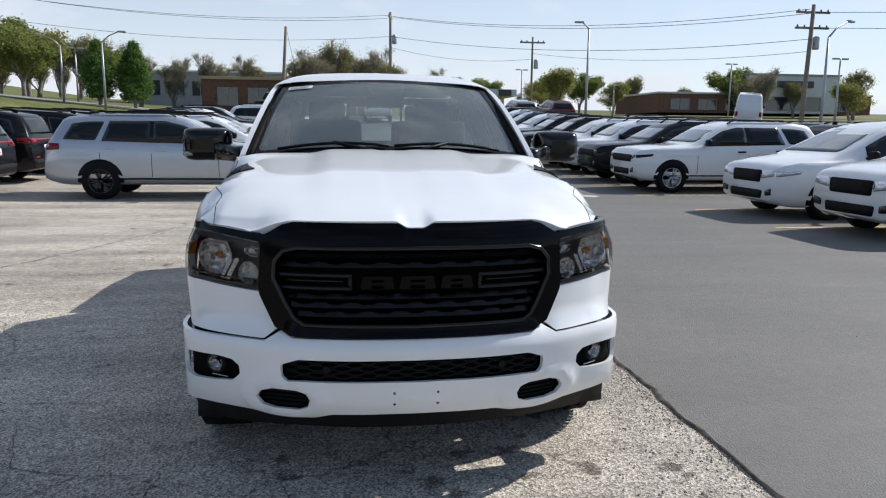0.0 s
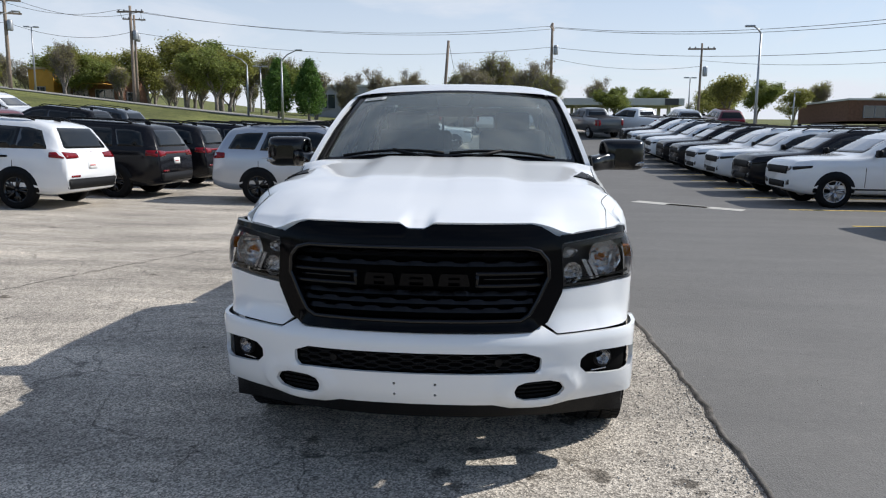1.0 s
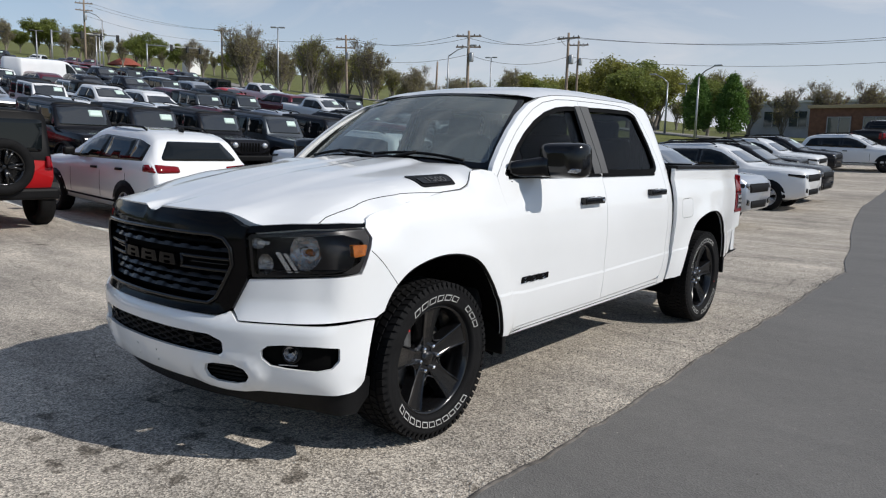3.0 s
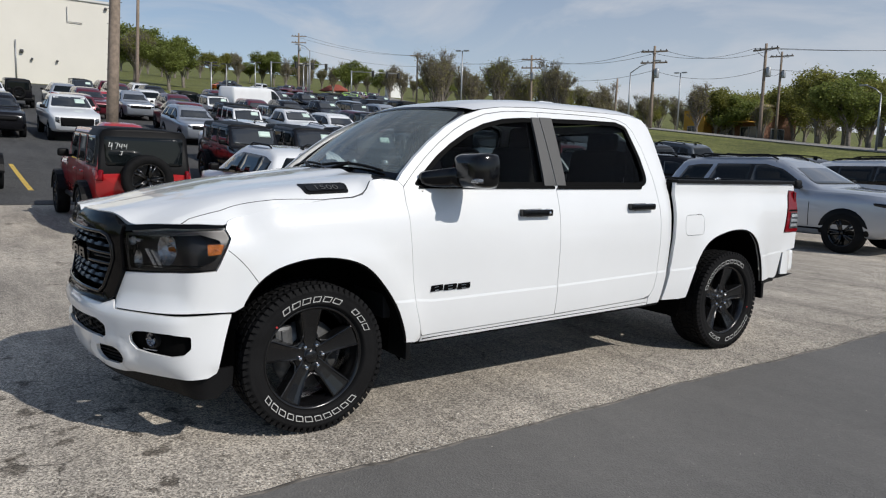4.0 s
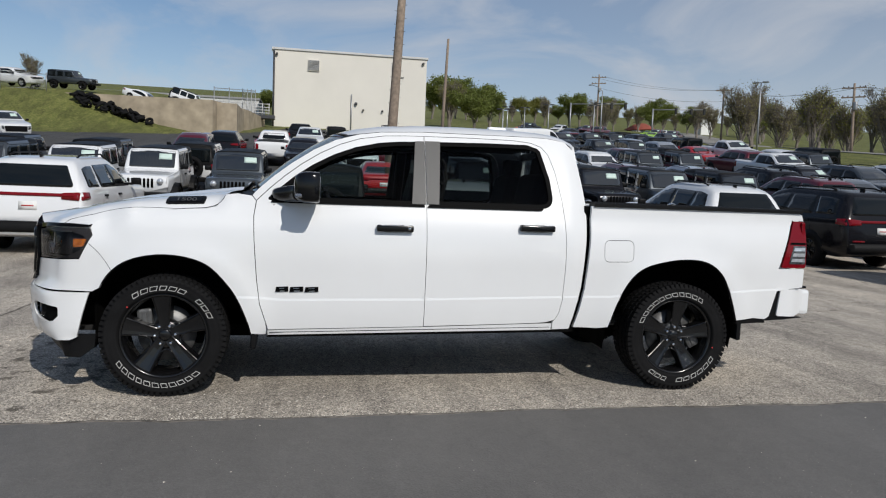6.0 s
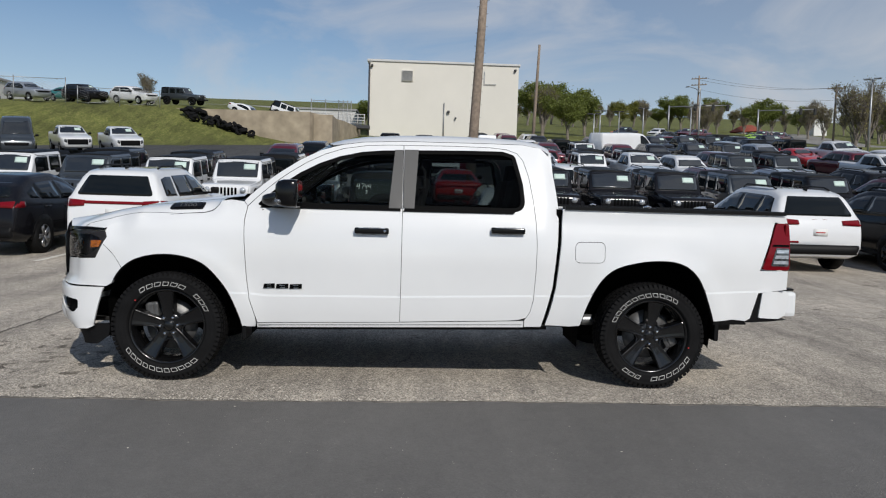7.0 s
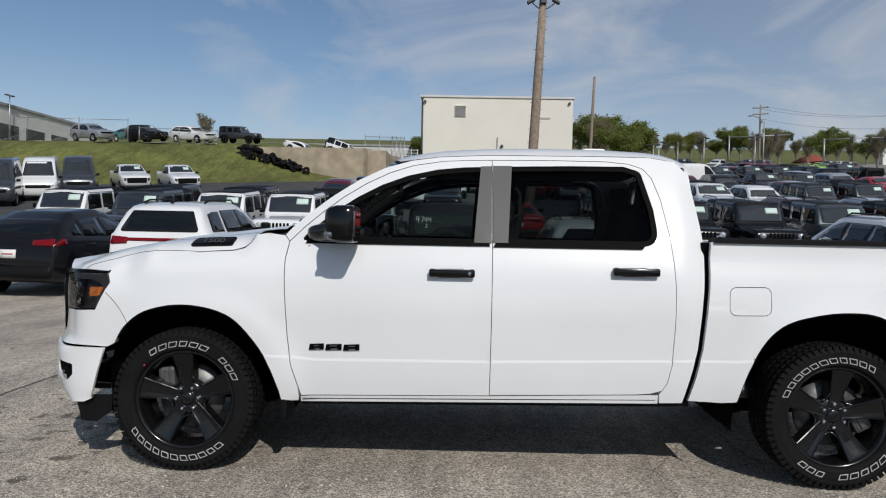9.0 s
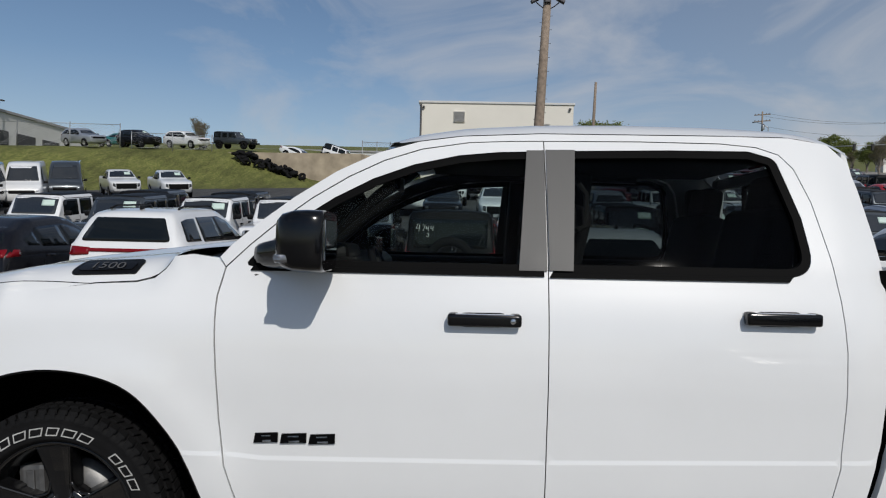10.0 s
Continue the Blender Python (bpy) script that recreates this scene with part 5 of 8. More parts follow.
# traffic signals on mast arms
for x, y in ((-118.0, 62.0), (-112.0, 44.0)):
    z = ground_z(x, y)
    tl = thing("traffic_signal", "traffic signals hanging from a steel mast arm", "traffic light", group="traffic signals")
    part("mast", tube([(x, y, z), (x, y, z + 5.6)], 0.13, 8), M_GALV, tl)
    part("arm", tube([(x, y, z + 5.4), (x + 2, y + 9, z + 5.7)], 0.08, 8), M_GALV, tl)
    for k in (0.45, 0.75, 1.0):
        part("signal_head", box((x + 2 * k, y + 9 * k, z + 5.3), (0.35, 0.4, 1.1), 0.05), M_TRAFFIC, tl)


# ---- trees ----
def leaf_mat(name, c):
    m = mat(name, c, 0.6, vary=0.0)
    nt = m.node_tree
    b = nt.nodes["Principled BSDF"]
    geo = nt.nodes.new("ShaderNodeNewGeometry")
    hsv = nt.nodes.new("ShaderNodeHueSaturation")
    hsv.inputs["Color"].default_value = (*c, 1)
    mp = nt.nodes.new("ShaderNodeMapRange")
    mp.inputs["To Min"].default_value, mp.inputs["To Max"].default_value = 0.55, 1.45
    nt.links.new(geo.outputs["Random Per Island"], mp.inputs["Value"])
    nt.links.new(mp.outputs["Result"], hsv.inputs["Value"])
    nt.links.new(hsv.outputs["Color"], b.inputs["Base Color"])
    tl = nt.nodes.new("ShaderNodeBsdfTranslucent")
    mx = nt.nodes.new("ShaderNodeMixShader")
    mx.inputs[0].default_value = 0.5
    nt.links.new(hsv.outputs["Color"], tl.inputs["Color"])
    nt.links.new(b.outputs[0], mx.inputs[1])
    nt.links.new(tl.outputs[0], mx.inputs[2])
    nt.links.new(mx.outputs[0], nt.nodes["Material Output"].inputs["Surface"])
    return m


M_LEAF = leaf_mat("leaf_green", (0.20, 0.235, 0.060))
M_LEAFY = leaf_mat("leaf_yellow_green", (0.25, 0.25, 0.065))
M_LEAFD = leaf_mat("leaf_dark", (0.11, 0.20, 0.045))
M_BUD = leaf_mat("leaf_bud", (0.30, 0.27, 0.12))
M_BARK = mat("bark", (0.20, 0.175, 0.15), 0.95, vary=0.3, vscale=5, bump=0.6, bscale=20)


def build_tree(seed, height, spread, leaf, leaves, size, label, style="round", levels=4):
    r = random.Random(seed)
    root = thing("tree", label, "tree", group="trees")
    bm = bmesh.new()
    tips = []

    def limb(p, d, length, rad, level):
        pts, rs = [p], [rad]
        n = 3
        for k in range(n):
            d = (d + Vector((r.uniform(-1, 1), r.uniform(-1, 1), r.uniform(-0.2, 0.6))) * 0.16).normalized()
            p = p + d * length / n
            pts.append(p)
            rs.append(max(0.009, rad * (1 - 0.45 * (k + 1) / n)))
            if level >= (2 if levels < 5 else 1) and k:
                tips.append(p)
        add_tube(bm, pts, rs, 6 if level < 2 else 3, False)
        if level >= levels:
            tips.append(p)
            return
        kids = (3 if level < 2 or levels < 5 else 4) if level else (5 if levels < 5 else 8)
        for k in range(kids + (1 if r.random() < 0.5 else 0)):
            a = 2 * math.pi * (k + r.random() * 0.7) / kids
            tilt = r.uniform(0.35, 0.85) * spread
            side = Vector((math.cos(a), math.sin(a), 0))
            nd = (d + side * tilt + Vector((0, 0, 0.15 if spread > 0.9 else 0.42))).normalized()
            at = pts[-1] if r.random() < (0.55 if level or levels < 5 else 0.2) else pts[r.randrange(1, len(pts))]
            limb(at, nd, length * r.uniform(0.60, 0.78), rs[-1] * 0.72, level + 1)

    limb(Vector((0, 0, -0.2)), Vector((0, 0, 1)), height * (0.26 if levels < 5 else 0.20), height * 0.021, 0)
    if style == "cone":
        tips = []
        for k in range(900):
            t = r.random()
            z = height * (0.14 + 0.86 * t)
            w = height * 0.21 * (math.sin(math.pi * min(1, 0.18 + 0.82 * t)) ** 0.8) * (1 - t * 0.35)
            a = r.uniform(0, 6.283)
            q = w * math.sqrt(r.uniform(0.3, 1)) * (1 + 0.18 * math.sin(3 * a + 9 * t))
            tips.append(Vector((q * math.cos(a), q * math.sin(a), z)))
    part("trunk", bm, M_BARK, root, smooth=True)
    verts, faces = [], []
    zmax = max(t.z for t in tips)
    for k in range(leaves):
        c = r.choice(tips) + Vector((r.gauss(0, 1), r.gauss(0, 1), r.gauss(0, 1))) * height * (0.024 if levels < 5 else 0.020)
        u = Vector((r.uniform(-1, 1), r.uniform(-1, 1), r.uniform(-1, 1))).normalized()
        v = u.orthogonal().normalized()
        v = (v * math.cos(k) + u.cross(v) * math.sin(k)) * size * r.uniform(0.5, 1.2)
        u = u * size * r.uniform(0.5, 1.2)
        s = len(verts)
        verts += [c - u * 0.9, c + v * 0.6, c + u, c - v * 0.6]
        faces.append((s, s + 1, s + 2, s + 3))
    put("crown", mesh_of("crown", verts, faces, leaf, False), root)
    s = height / zmax
    root.scale = (s, s, s)
    return root


PROTO = {}


def tree(kind, x, y, h, rz=0.0, base=None):
    specs = {
        "green": (3, 8.0, 1.0, M_LEAF, 15000, 0.115, "leafy green tree in spring foliage", "round", 4),
        "yellow": (5, 8.0, 1.05, M_LEAFY, 9000, 0.10, "tree with sparse yellow-green spring leaves", "round", 4),
        "bare": (8, 8.0, 0.72, M_BUD, 4500, 0.05, "almost bare tree with fine twigs in bud", "round", 5),
        "bud": (13, 8.0, 0.74, M_LEAFY, 6500, 0.052, "budding tree with fine upright twigs", "round", 5),
        "pear": (17, 8.0, 0.5, M_LEAFD, 12000, 0.14, "dense dark green teardrop-shaped tree", "cone", 2),
    }
    s = specs[kind]
    z = ground_z(x, y) if base is None else base
    if kind not in PROTO:
        ob = build_tree(*s)
        PROTO[kind] = (ob, ob.scale[0] / 8.0)
    src, unit = PROTO[kind]
    if src.location.length < 1e-6:
        ob = src
    else:
        ob = copy_thing(src, pose(0, 0, 0))
    k = unit * h
    wide = {'pear': 1.25, 'green': 1.25, 'yellow': 1.3, 'bud': 1.15}.get(kind, 1.15)
    ob.matrix_basis = Matrix.Translation((x, y, z)) @ Matrix.Rotation(radians(rz), 4, "Z") @ Matrix.Diagonal((k * wide, k * wide, k, 1))
    return ob


for kind, x, y, h in (
        ("pear", -18.2, 53.7, 4.6), ("pear", -15.9, 54.6, 4.8),
        ("bare", -20.6, 73.9, 6.0), ("bare", -17.4, 74.6, 5.2), ("bare", -13.7, 75.3, 5.8), ("bare", -9.5, 73.0, 5.6),
        ("green", -26.5, 61.4, 5.4), ("yellow", -30.5, 64.0, 6.6), ("green", -33.5, 80.0, 8.0), ("yellow", -27.5, 67.0, 6.0), ("green", -22.5, 68.0, 5.0),
        ("bud", -4.0, 62.0, 5.2), ("bare", -2.6, 60.0, 5.6), ("bud", -0.8, 63.0, 6.6), ("bud", 0.9, 66.0, 5.6), ("bare", 2.2, 61.0, 6.0), ("bud", 3.6, 57.0, 4.6),
        ("yellow", 16.8, 54.0, 4.0), ("yellow", 21.0, 72.0, 4.4), ("green", 12.5, 80.0, 4.2), ("yellow", 33.0, 84.0, 4.2), ("green", 27.0, 90.0, 4.6),
        ("bare", 52.0, 86.0, 5.6), ("yellow", 46.0, 58.0, 3.6), ("bare", 36.0, 56.0, 4.6), ("green", 62.0, 44.0, 6.0),
        ("yellow", -47.4, 90.0, 7.6), ("bare", -38.0, 56.5, 4.6), ("yellow", -55.0, 84.0, 7.0), ("green", -60.0, 92.0, 7.0), ("green", -44.0, 96.0, 7.5),
        ("bare", -96.5, 66.0, 10.0), ("bare", -104.0, 73.0, 10.5), ("bare", -87.0, 66.0, 8.6), ("bud", -74.5, 62.0, 8.4), ("bud", -78.0, 70.0, 8.4), ("bare", -67.0, 66.0, 8.6), ("bare", -72.0, 80.0, 8.6),
        ("yellow", -62.0, 78.0, 4.6), ("bare", -57.0, 72.0, 5.0), ("green", -53.4, 84.0, 6.0), ("bud", -47.0, 82.0, 5.0), ("bare", -42.0, 86.0, 5.6),
        ("green", -101.6, 25.1, 6.8), ("bud", -112.0, 23.0, 8.6), ("green", -120.0, 32.0, 8.0), ("green", -128.0, 26.0, 9.0), ("bare", -126.0, 56.0, 7.0), ("bud", -140.0, 62.0, 7.0),
        ("green", -128.0, -7.0, 4.6), ("bare", -71.0, -26.0, 3.2), ("green", -150.0, 78.0, 8.0), ("green", -170.0, 120.0, 9.0), ("green", -130.0, 92.0, 8.0)):
    tree(kind, x, y, h, (x * 37 + y * 53) % 360)
tr_rng = random.Random(21)
for k in range(30):
    a = radians(18 + 34 * k / 29)
    d = tr_rng.uniform(110, 165)
    tree(tr_rng.choice(("bare", "bud", "bare", "bud", "yellow")), -math.sin(a) * d, math.cos(a) * d, tr_rng.uniform(6.5, 10.5), tr_rng.uniform(0, 360))
for k in range(34):
    a = radians(52 + 30 * k / 33)
    d = tr_rng.uniform(165, 235)
    tree(tr_rng.choice(("bare", "bud", "green", "yellow")), -math.sin(a) * d, math.cos(a) * d, tr_rng.uniform(5.5, 9.5), tr_rng.uniform(0, 360))
for k in range(18):
    a = radians(-42 + 66 * k / 17)
    d = tr_rng.uniform(105, 150)
    tree(tr_rng.choice(("yellow", "bud", "green", "bare")), -math.sin(a) * d, math.cos(a) * d, tr_rng.uniform(5.0, 7.5), tr_rng.uniform(0, 360))


# ---- parked vehicles ----
A = "parked in the row behind the pickup"
park("crossover", "black", -9.8, -6.5, -90, A, M_RIMSILVER)
park("long_suv", "white", -10.4, -3.95, -90, A, M_RIM)
red_offroader = park("boxy_4x4", "red", -10.85, 1.25, -90, A)
park("small_suv", "white", -9.6, 3.9, -90, A)
park("mid_suv", "white", -10.65, 10.3, -90, A, M_RIM)
park("long_suv", "black", -10.3, 13.2, -90, A)
park("long_suv", "black", -10.4, 16.1, -90, A)
park("long_suv", "black", -10.0, 19.0, -90, A)
park("mid_suv", "black", -9.8, 21.8, -90, A)
park("long_suv", "silver", -3.85, 13.0, 90, "parked nose out beside the lane", M_RIM)
park("mid_suv", "white", -4.0, 18.7, 90, "parked nose out beside the lane")
park("long_suv", "black", -4.4, 21.7, 90, "parked nose out beside the lane")
for k, c in enumerate(("granite grey", "black", "white", "black")):
    park("mid_suv", c, -6.5, 25.0 + 3.0 * k, 90, "parked nose out beside the lane")
park("mid_suv", "white", -4.2, 38.0, 90, "parked nose out beside the lane", M_RIM)
R = "in the row across the drive lane"
for k, (kind, c, y) in enumerate((("minivan", "white", 6.0), ("minivan", "white", 8.8), ("long_suv", "white", 14.2), ("long_suv", "black", 17.0), ("long_suv", "white", 20.0), ("long_suv", "white", 22.7), ("long_suv", "black", 25.4), ("long_suv", "black", 28.1), ("long_suv", "white", 30.8), ("long_suv", "granite grey", 33.5), ("long_suv", "white", 36.2), ("long_suv", "black", 39.0))):
    park(kind, c, 9.75 if kind == "minivan" else 9.4, y, -90, R, M_RIMSILVER if c == "white" and kind == "long_suv" else None)
for k, (kind, c, y) in enumerate((("long_suv", "black", 8.5), ("minivan", "black", 11.5), ("long_suv", "black", 14.4), ("long_suv", "granite grey", 17.3), ("mid_suv", "black", 20.1), ("long_suv", "white", 23.0), ("mid_suv", "steel grey", 26.0), ("long_suv", "black", 29.0))):
    park(kind, c, 14.7, y, 90, "in the back row across the drive lane")
park("work_van", "white", 31.2, 50.0, 150, "standing beyond the lot")
for x, y, rz, kind, c in ((-1.0, 50.5, 180, "pickup", "white"), (2.2, 51.5, 180, "pickup", "white"), (-5.0, 51.0, 170, "pickup", "black"), (6.0, 47.5, 200, "pickup", "granite grey"), (9.2, 48.0, 215, "pickup", "white"), (12.5, 49.0, 180, "long_suv", "steel grey"), (15.5, 50.0, 180, "long_suv", "maroon")):
    park(kind, c, x, y, rz, "parked at the far end of the lane")
B_ = "parked facing downhill in the sloping lot"
for y, c in ((-11.0, "white"), (-8.6, "granite grey"), (-6.0, "white"), (-3.8, "white"), (-1.3, "granite grey"), (6.3, "black"), (8.4, "black"), (10.6, "black"), (13.1, "granite grey"), (15.8, "black")):
    park("boxy_4x4", c, -17.9, y, 90, B_)
park("long_suv", "maroon", -18.2, 18.6, -90, B_)
park("small_suv", "steel grey", -18.6, 21.4, 90, B_)
for y, k, c in ((24.3, "long_suv", "black"), (27.2, "mid_suv", "granite grey")):
    park(k, c, -18.4, y, -90, B_)
for y, k, c in ((23.6, "mid_suv", "black"), (26.6, "long_suv", "granite grey"), (29.4, "mid_suv", "white")):
    park(k, c, -24.2, y, 90, B_)
for y, k, c in ((-9.8, "boxy_4x4", "granite grey"), (-6.6, "boxy_4x4", "black"), (-3.3, "boxy_4x4", "white"), (3.6, "coupe", "red"), (8.0, "mid_suv", "white"), (11.5, "mid_suv", "white"), (14.0, "long_suv", "maroon"), (17.0, "mid_suv", "silver"), (20.5, "long_suv", "black")):
    park(k, c, -23.6, y, -90, "in the sloping lot")
rr = random.Random(5)
LOT = [("boxy_4x4", "black"), ("boxy_4x4", "white"), ("boxy_4x4", "granite grey"), ("pickup", "white"), ("pickup", "black"), ("long_suv", "maroon"), ("mid_suv", "white"), ("mid_suv", "silver"), ("long_suv", "black"), ("coupe", "red"), ("mid_suv", "black")]
for x, rz, y0, y1 in ((-33.0, 90, -5, 34), (-38.6, -90, -4, 36), (-47.0, 90, -2, 36), (-53.0, -90, 0, 36), (-61.0, 90, 8, 36), (-67.0, -90, 8, 34)):
    y = y0
    while y < y1:
        if rr.random() < 0.80:
            k, c = rr.choice(LOT)
            park(k, c, x + rr.uniform(-0.3, 0.3), y, rz, "in the upper vehicle lot")
        y += 2.75
for x, y, k, c in ((-46.8, -22.7, "pickup", "white"), (-47.4, -19.4, "pickup", "white"), (-42.8, -24.2, "work_van", "granite grey"), (-38.8, -24.4, "work_van", "white"), (-34.4, -24.2, "work_van", "granite grey")):
    park(k, c, x, y, 116 if k == "work_van" else 124, "at the foot of the grass bank")
for x, y, k, c, rz in ((-66.5, -35.8, "mid_suv", "silver", 150), (-70.5, -33.6, "coupe", "teal", 150), (-68.5, -31.2, "mid_suv", "black", 150), (-70.4, -27.1, "mid_suv", "white", 155), (-73.5, -23.0, "boxy_4x4", "granite grey", 165)):
    park(k, c, x, y, rz, "behind the hilltop fence")
for x, y, k, c, rz in ((-77.5, -17.0, "coupe", "white", 160), (-79.0, -12.6, "boxy_4x4", "white", 170)):
    park(k, c, x, y, rz, "on the terrace above the retaining wall", None, 9.64 - ground_z(x, y))
park("work_van", "white", -50.8, 18.7, 205, "standing across the upper lot")
for k in range(11):
    kind, c = rr.choice([("coupe", "black"), ("mid_suv", "silver"), ("pickup", "maroon"), ("coupe", "lime green"), ("coupe", "orange"), ("long_suv", "black"), ("pickup", "black"), ("mid_suv", "white")])
    park(kind, c, -100 - rr.uniform(0, 30), 36 + k * 2.8, 50, "in the far lot by the road")
for k in range(5):
    park("coupe", ("lime green", "black", "orange", "white")[k % 4], -128 - 4.5 * k, 66 + 3.4 * k, 50, "in the far lot by the road")


# ---- parking lines ----
for y in (-5.1, -2.5, 2.6, 5.3):
    strip("parking_line", (-12.5, y), (-7.2, y), 0.11, M_LINE, 0.006, "worn white parking line on the pavement")
for y in (6.9, 9.6, 12.6, 15.6, 18.5, 21.3, 24.0):
    strip("parking_line", (6.6, y), (12.4, y), 0.11, M_YELLOW, 0.018, "faded yellow parking line")
for y in (-2.6, 0.2, 4.8):
    strip("parking_line", (-22.0, y), (-16.0, y), 0.12, M_YELLOW, 0.026, "yellow parking line in the sloping lot")
strip("lane_mark", (3.7, 28.3), (6.2, 27.1), 0.4, M_LINE, 0.018, "pale concrete strip across the drive lane")

# paint-pen strokes on the back window of the red off-roader
hj = SPECS["boxy_4x4"]["L"] / 2
for pts in ([(-0.30, 1.62), (-0.34, 1.50), (-0.24, 1.52)], [(-0.25, 1.60), (-0.27, 1.42)], [(-0.18, 1.60), (-0.10, 1.60), (-0.16, 1.44)], [(-0.06, 1.58), (-0.08, 1.50), (-0.01, 1.51)], [(0.00, 1.58), (-0.02, 1.44)], [(0.06, 1.58), (0.04, 1.50), (0.11, 1.52), (0.12, 1.58), (0.10, 1.44)], [(-0.05, 1.38), (0.0, 1.38), (-0.02, 1.28), (-0.07, 1.30)]):
    part("pen_stroke", tube([(0.36 - x * 0.62, hj + 0.012, 1.62 + (z - 1.62) * 0.62) for x, z in pts], 0.006, 5), M_PLATE, red_offroader)


# ---- the white pickup ----
T_GLASS = glass_mat("windshield_glass", (0.80, 0.90, 0.88), 0.85, 0.0, 2.5)
# a pale diffuse film that stands in for sky reflection on the windscreen
nt_ = T_GLASS.node_tree
df_ = nt_.nodes.new("ShaderNodeBsdfDiffuse")
df_.inputs["Color"].default_value = (0.58, 0.66, 0.63, 1)
no_ = nt_.nodes.new("ShaderNodeTexNoise")
no_.inputs["Scale"].default_value, no_.inputs["Detail"].default_value = 1.4, 5
mr_ = nt_.nodes.new("ShaderNodeMapRange")
mr_.inputs["From Min"].default_value, mr_.inputs["From Max"].default_value = 0.25, 0.75
mr_.inputs["To Min"].default_value, mr_.inputs["To Max"].default_value = 0.10, 0.19
mx_ = nt_.nodes.new("ShaderNodeMixShader")
old_ = [n for n in nt_.nodes if n.type == "MIX_SHADER" and n is not mx_][0]
nt_.links.new(no_.outputs["Fac"], mr_.inputs["Value"])
nt_.links.new(mr_.outputs["Result"], mx_.inputs[0])
nt_.links.new(old_.outputs[0], mx_.inputs[1])
nt_.links.new(df_.outputs[0], mx_.inputs[2])
nt_.links.new(mx_.outputs[0], [n for n in nt_.nodes if n.type == "OUTPUT_MATERIAL"][0].inputs["Surface"])
T_GLASSF = glass_mat("door_glass", (0.82, 0.90, 0.88), 0.86, 0.0, 1.20)
T_GLASSR = glass_mat("privacy_glass", (0.55, 0.62, 0.62), 0.50, 0.0, 1.2)
T_GLASSB = glass_mat("back_glass", (0.9, 0.95, 0.93), 0.9, 0.0, 1.2)
T_LENS = glass_mat("headlamp_lens", (0.84, 0.84, 0.85), 0.84, 0.0, 1.28)
T_SATIN = mat("satin_black_trim", (0.003, 0.003, 0.0035), 0.10, vary=0.1, spec=0.12)
T_TRIM = mat("window_trim_black", (0.004, 0.004, 0.0042), 0.6, spec=0.05, vary=0.1)
T_GREYPLASTIC = mat("grey_pillar_cover", (0.075, 0.074, 0.073), 0.5, vary=0.06, vscale=2, bump=0.05, bscale=400)
T_SEAT = mat("dark_cloth_seat", (0.009, 0.009, 0.010), 0.9, vary=0.2, vscale=12, bump=0.3, bscale=200)
T_DASH = mat("dash_plastic", (0.006, 0.006, 0.0065), 0.6, spec=0.25, vary=0.1, bump=0.1, bscale=300)
T_HEADLINER = mat("headliner_dark", (0.02, 0.02, 0.02), 0.95)
M_MIRROR = mat("mirror_silver", (0.45, 0.47, 0.50), 0.03, metal=1.0)
T_DISC = mat("brake_iron", (0.13, 0.13, 0.13), 0.45, metal=0.6, vary=0.3, vscale=20)
T_UNDER = mat("underbody_black", (0.012, 0.012, 0.012), 0.8, vary=0.3, vscale=6, bump=0.2)
T_WHITELETTER = mat("tyre_letter_white", (0.42, 0.42, 0.41), 0.75, vary=0.3, vscale=30)
T_REFLECT = mat("lamp_reflector", (0.82, 0.80, 0.77), 0.08, metal=1.0, bump=0.9, bscale=55)
T_FOGLAMP = mat("fog_lamp_glass", (0.30, 0.30, 0.31), 0.10, metal=0.9, bump=0.9, bscale=55)
T_FIN = mat("lamp_chrome_fin", (0.82, 0.83, 0.85), 0.25, metal=0.9, bump=0.3, bscale=120)
T_MESH = mat("grille_black", (0.006, 0.006, 0.0065), 0.26, spec=0.34)
T_HOUSING = mat("lamp_housing_grey", (0.040, 0.037, 0.036), 0.35, vary=0.1, vscale=20)


def spline(pts, n=12):
    out = []
    pts = [Vector(p) for p in pts]
    q = [pts[0] * 2 - pts[1]] + pts + [pts[-1] * 2 - pts[-2]]
    for i in range(1, len(q) - 2):
        a, b, c, d = q[i - 1:i + 3]
        for k in range(n):
            t = k / n
            out.append(0.5 * ((2 * b) + (c - a) * t + (2 * a - 5 * b + 4 * c - d) * t * t + (3 * b - a - 3 * c + d) * t ** 3))
    return out + [pts[-1]]


def facet_bowl(rad, depth, n, rings, seed):
    """A bowl of flat mirror facets, open towards +z."""
    r = random.Random(seed)
    bm = bmesh.new()
    loops = []
    for i in range(rings + 1):
        f = i / rings
        loops.append([bm.verts.new(((0.12 + 0.88 * f) * rad * math.cos(2 * math.pi * (k + 0.5 * (i % 2)) / n) * r.uniform(0.94, 1.06), (0.12 + 0.88 * f) * rad * math.sin(2 * math.pi * (k + 0.5 * (i % 2)) / n) * r.uniform(0.94, 1.06), depth * f * f + (r.uniform(-0.30, 0.30) * depth if 0 < i < rings else 0.0))) for k in range(n)])
    for i, (a, b) in enumerate(zip(loops, loops[1:])):
        for k in range(n):
            q = (k + 1) % n
            if i % 2:
                bm.faces.new((a[k], b[q], b[k]))
                bm.faces.new((a[k], a[q], b[q]))
            else:
                bm.faces.new((a[k], a[q], b[k]))
                bm.faces.new((a[q], b[q], b[k]))
    bm.faces.new(loops[0])
    bmesh.ops.recalc_face_normals(bm, faces=bm.faces)
    return bm


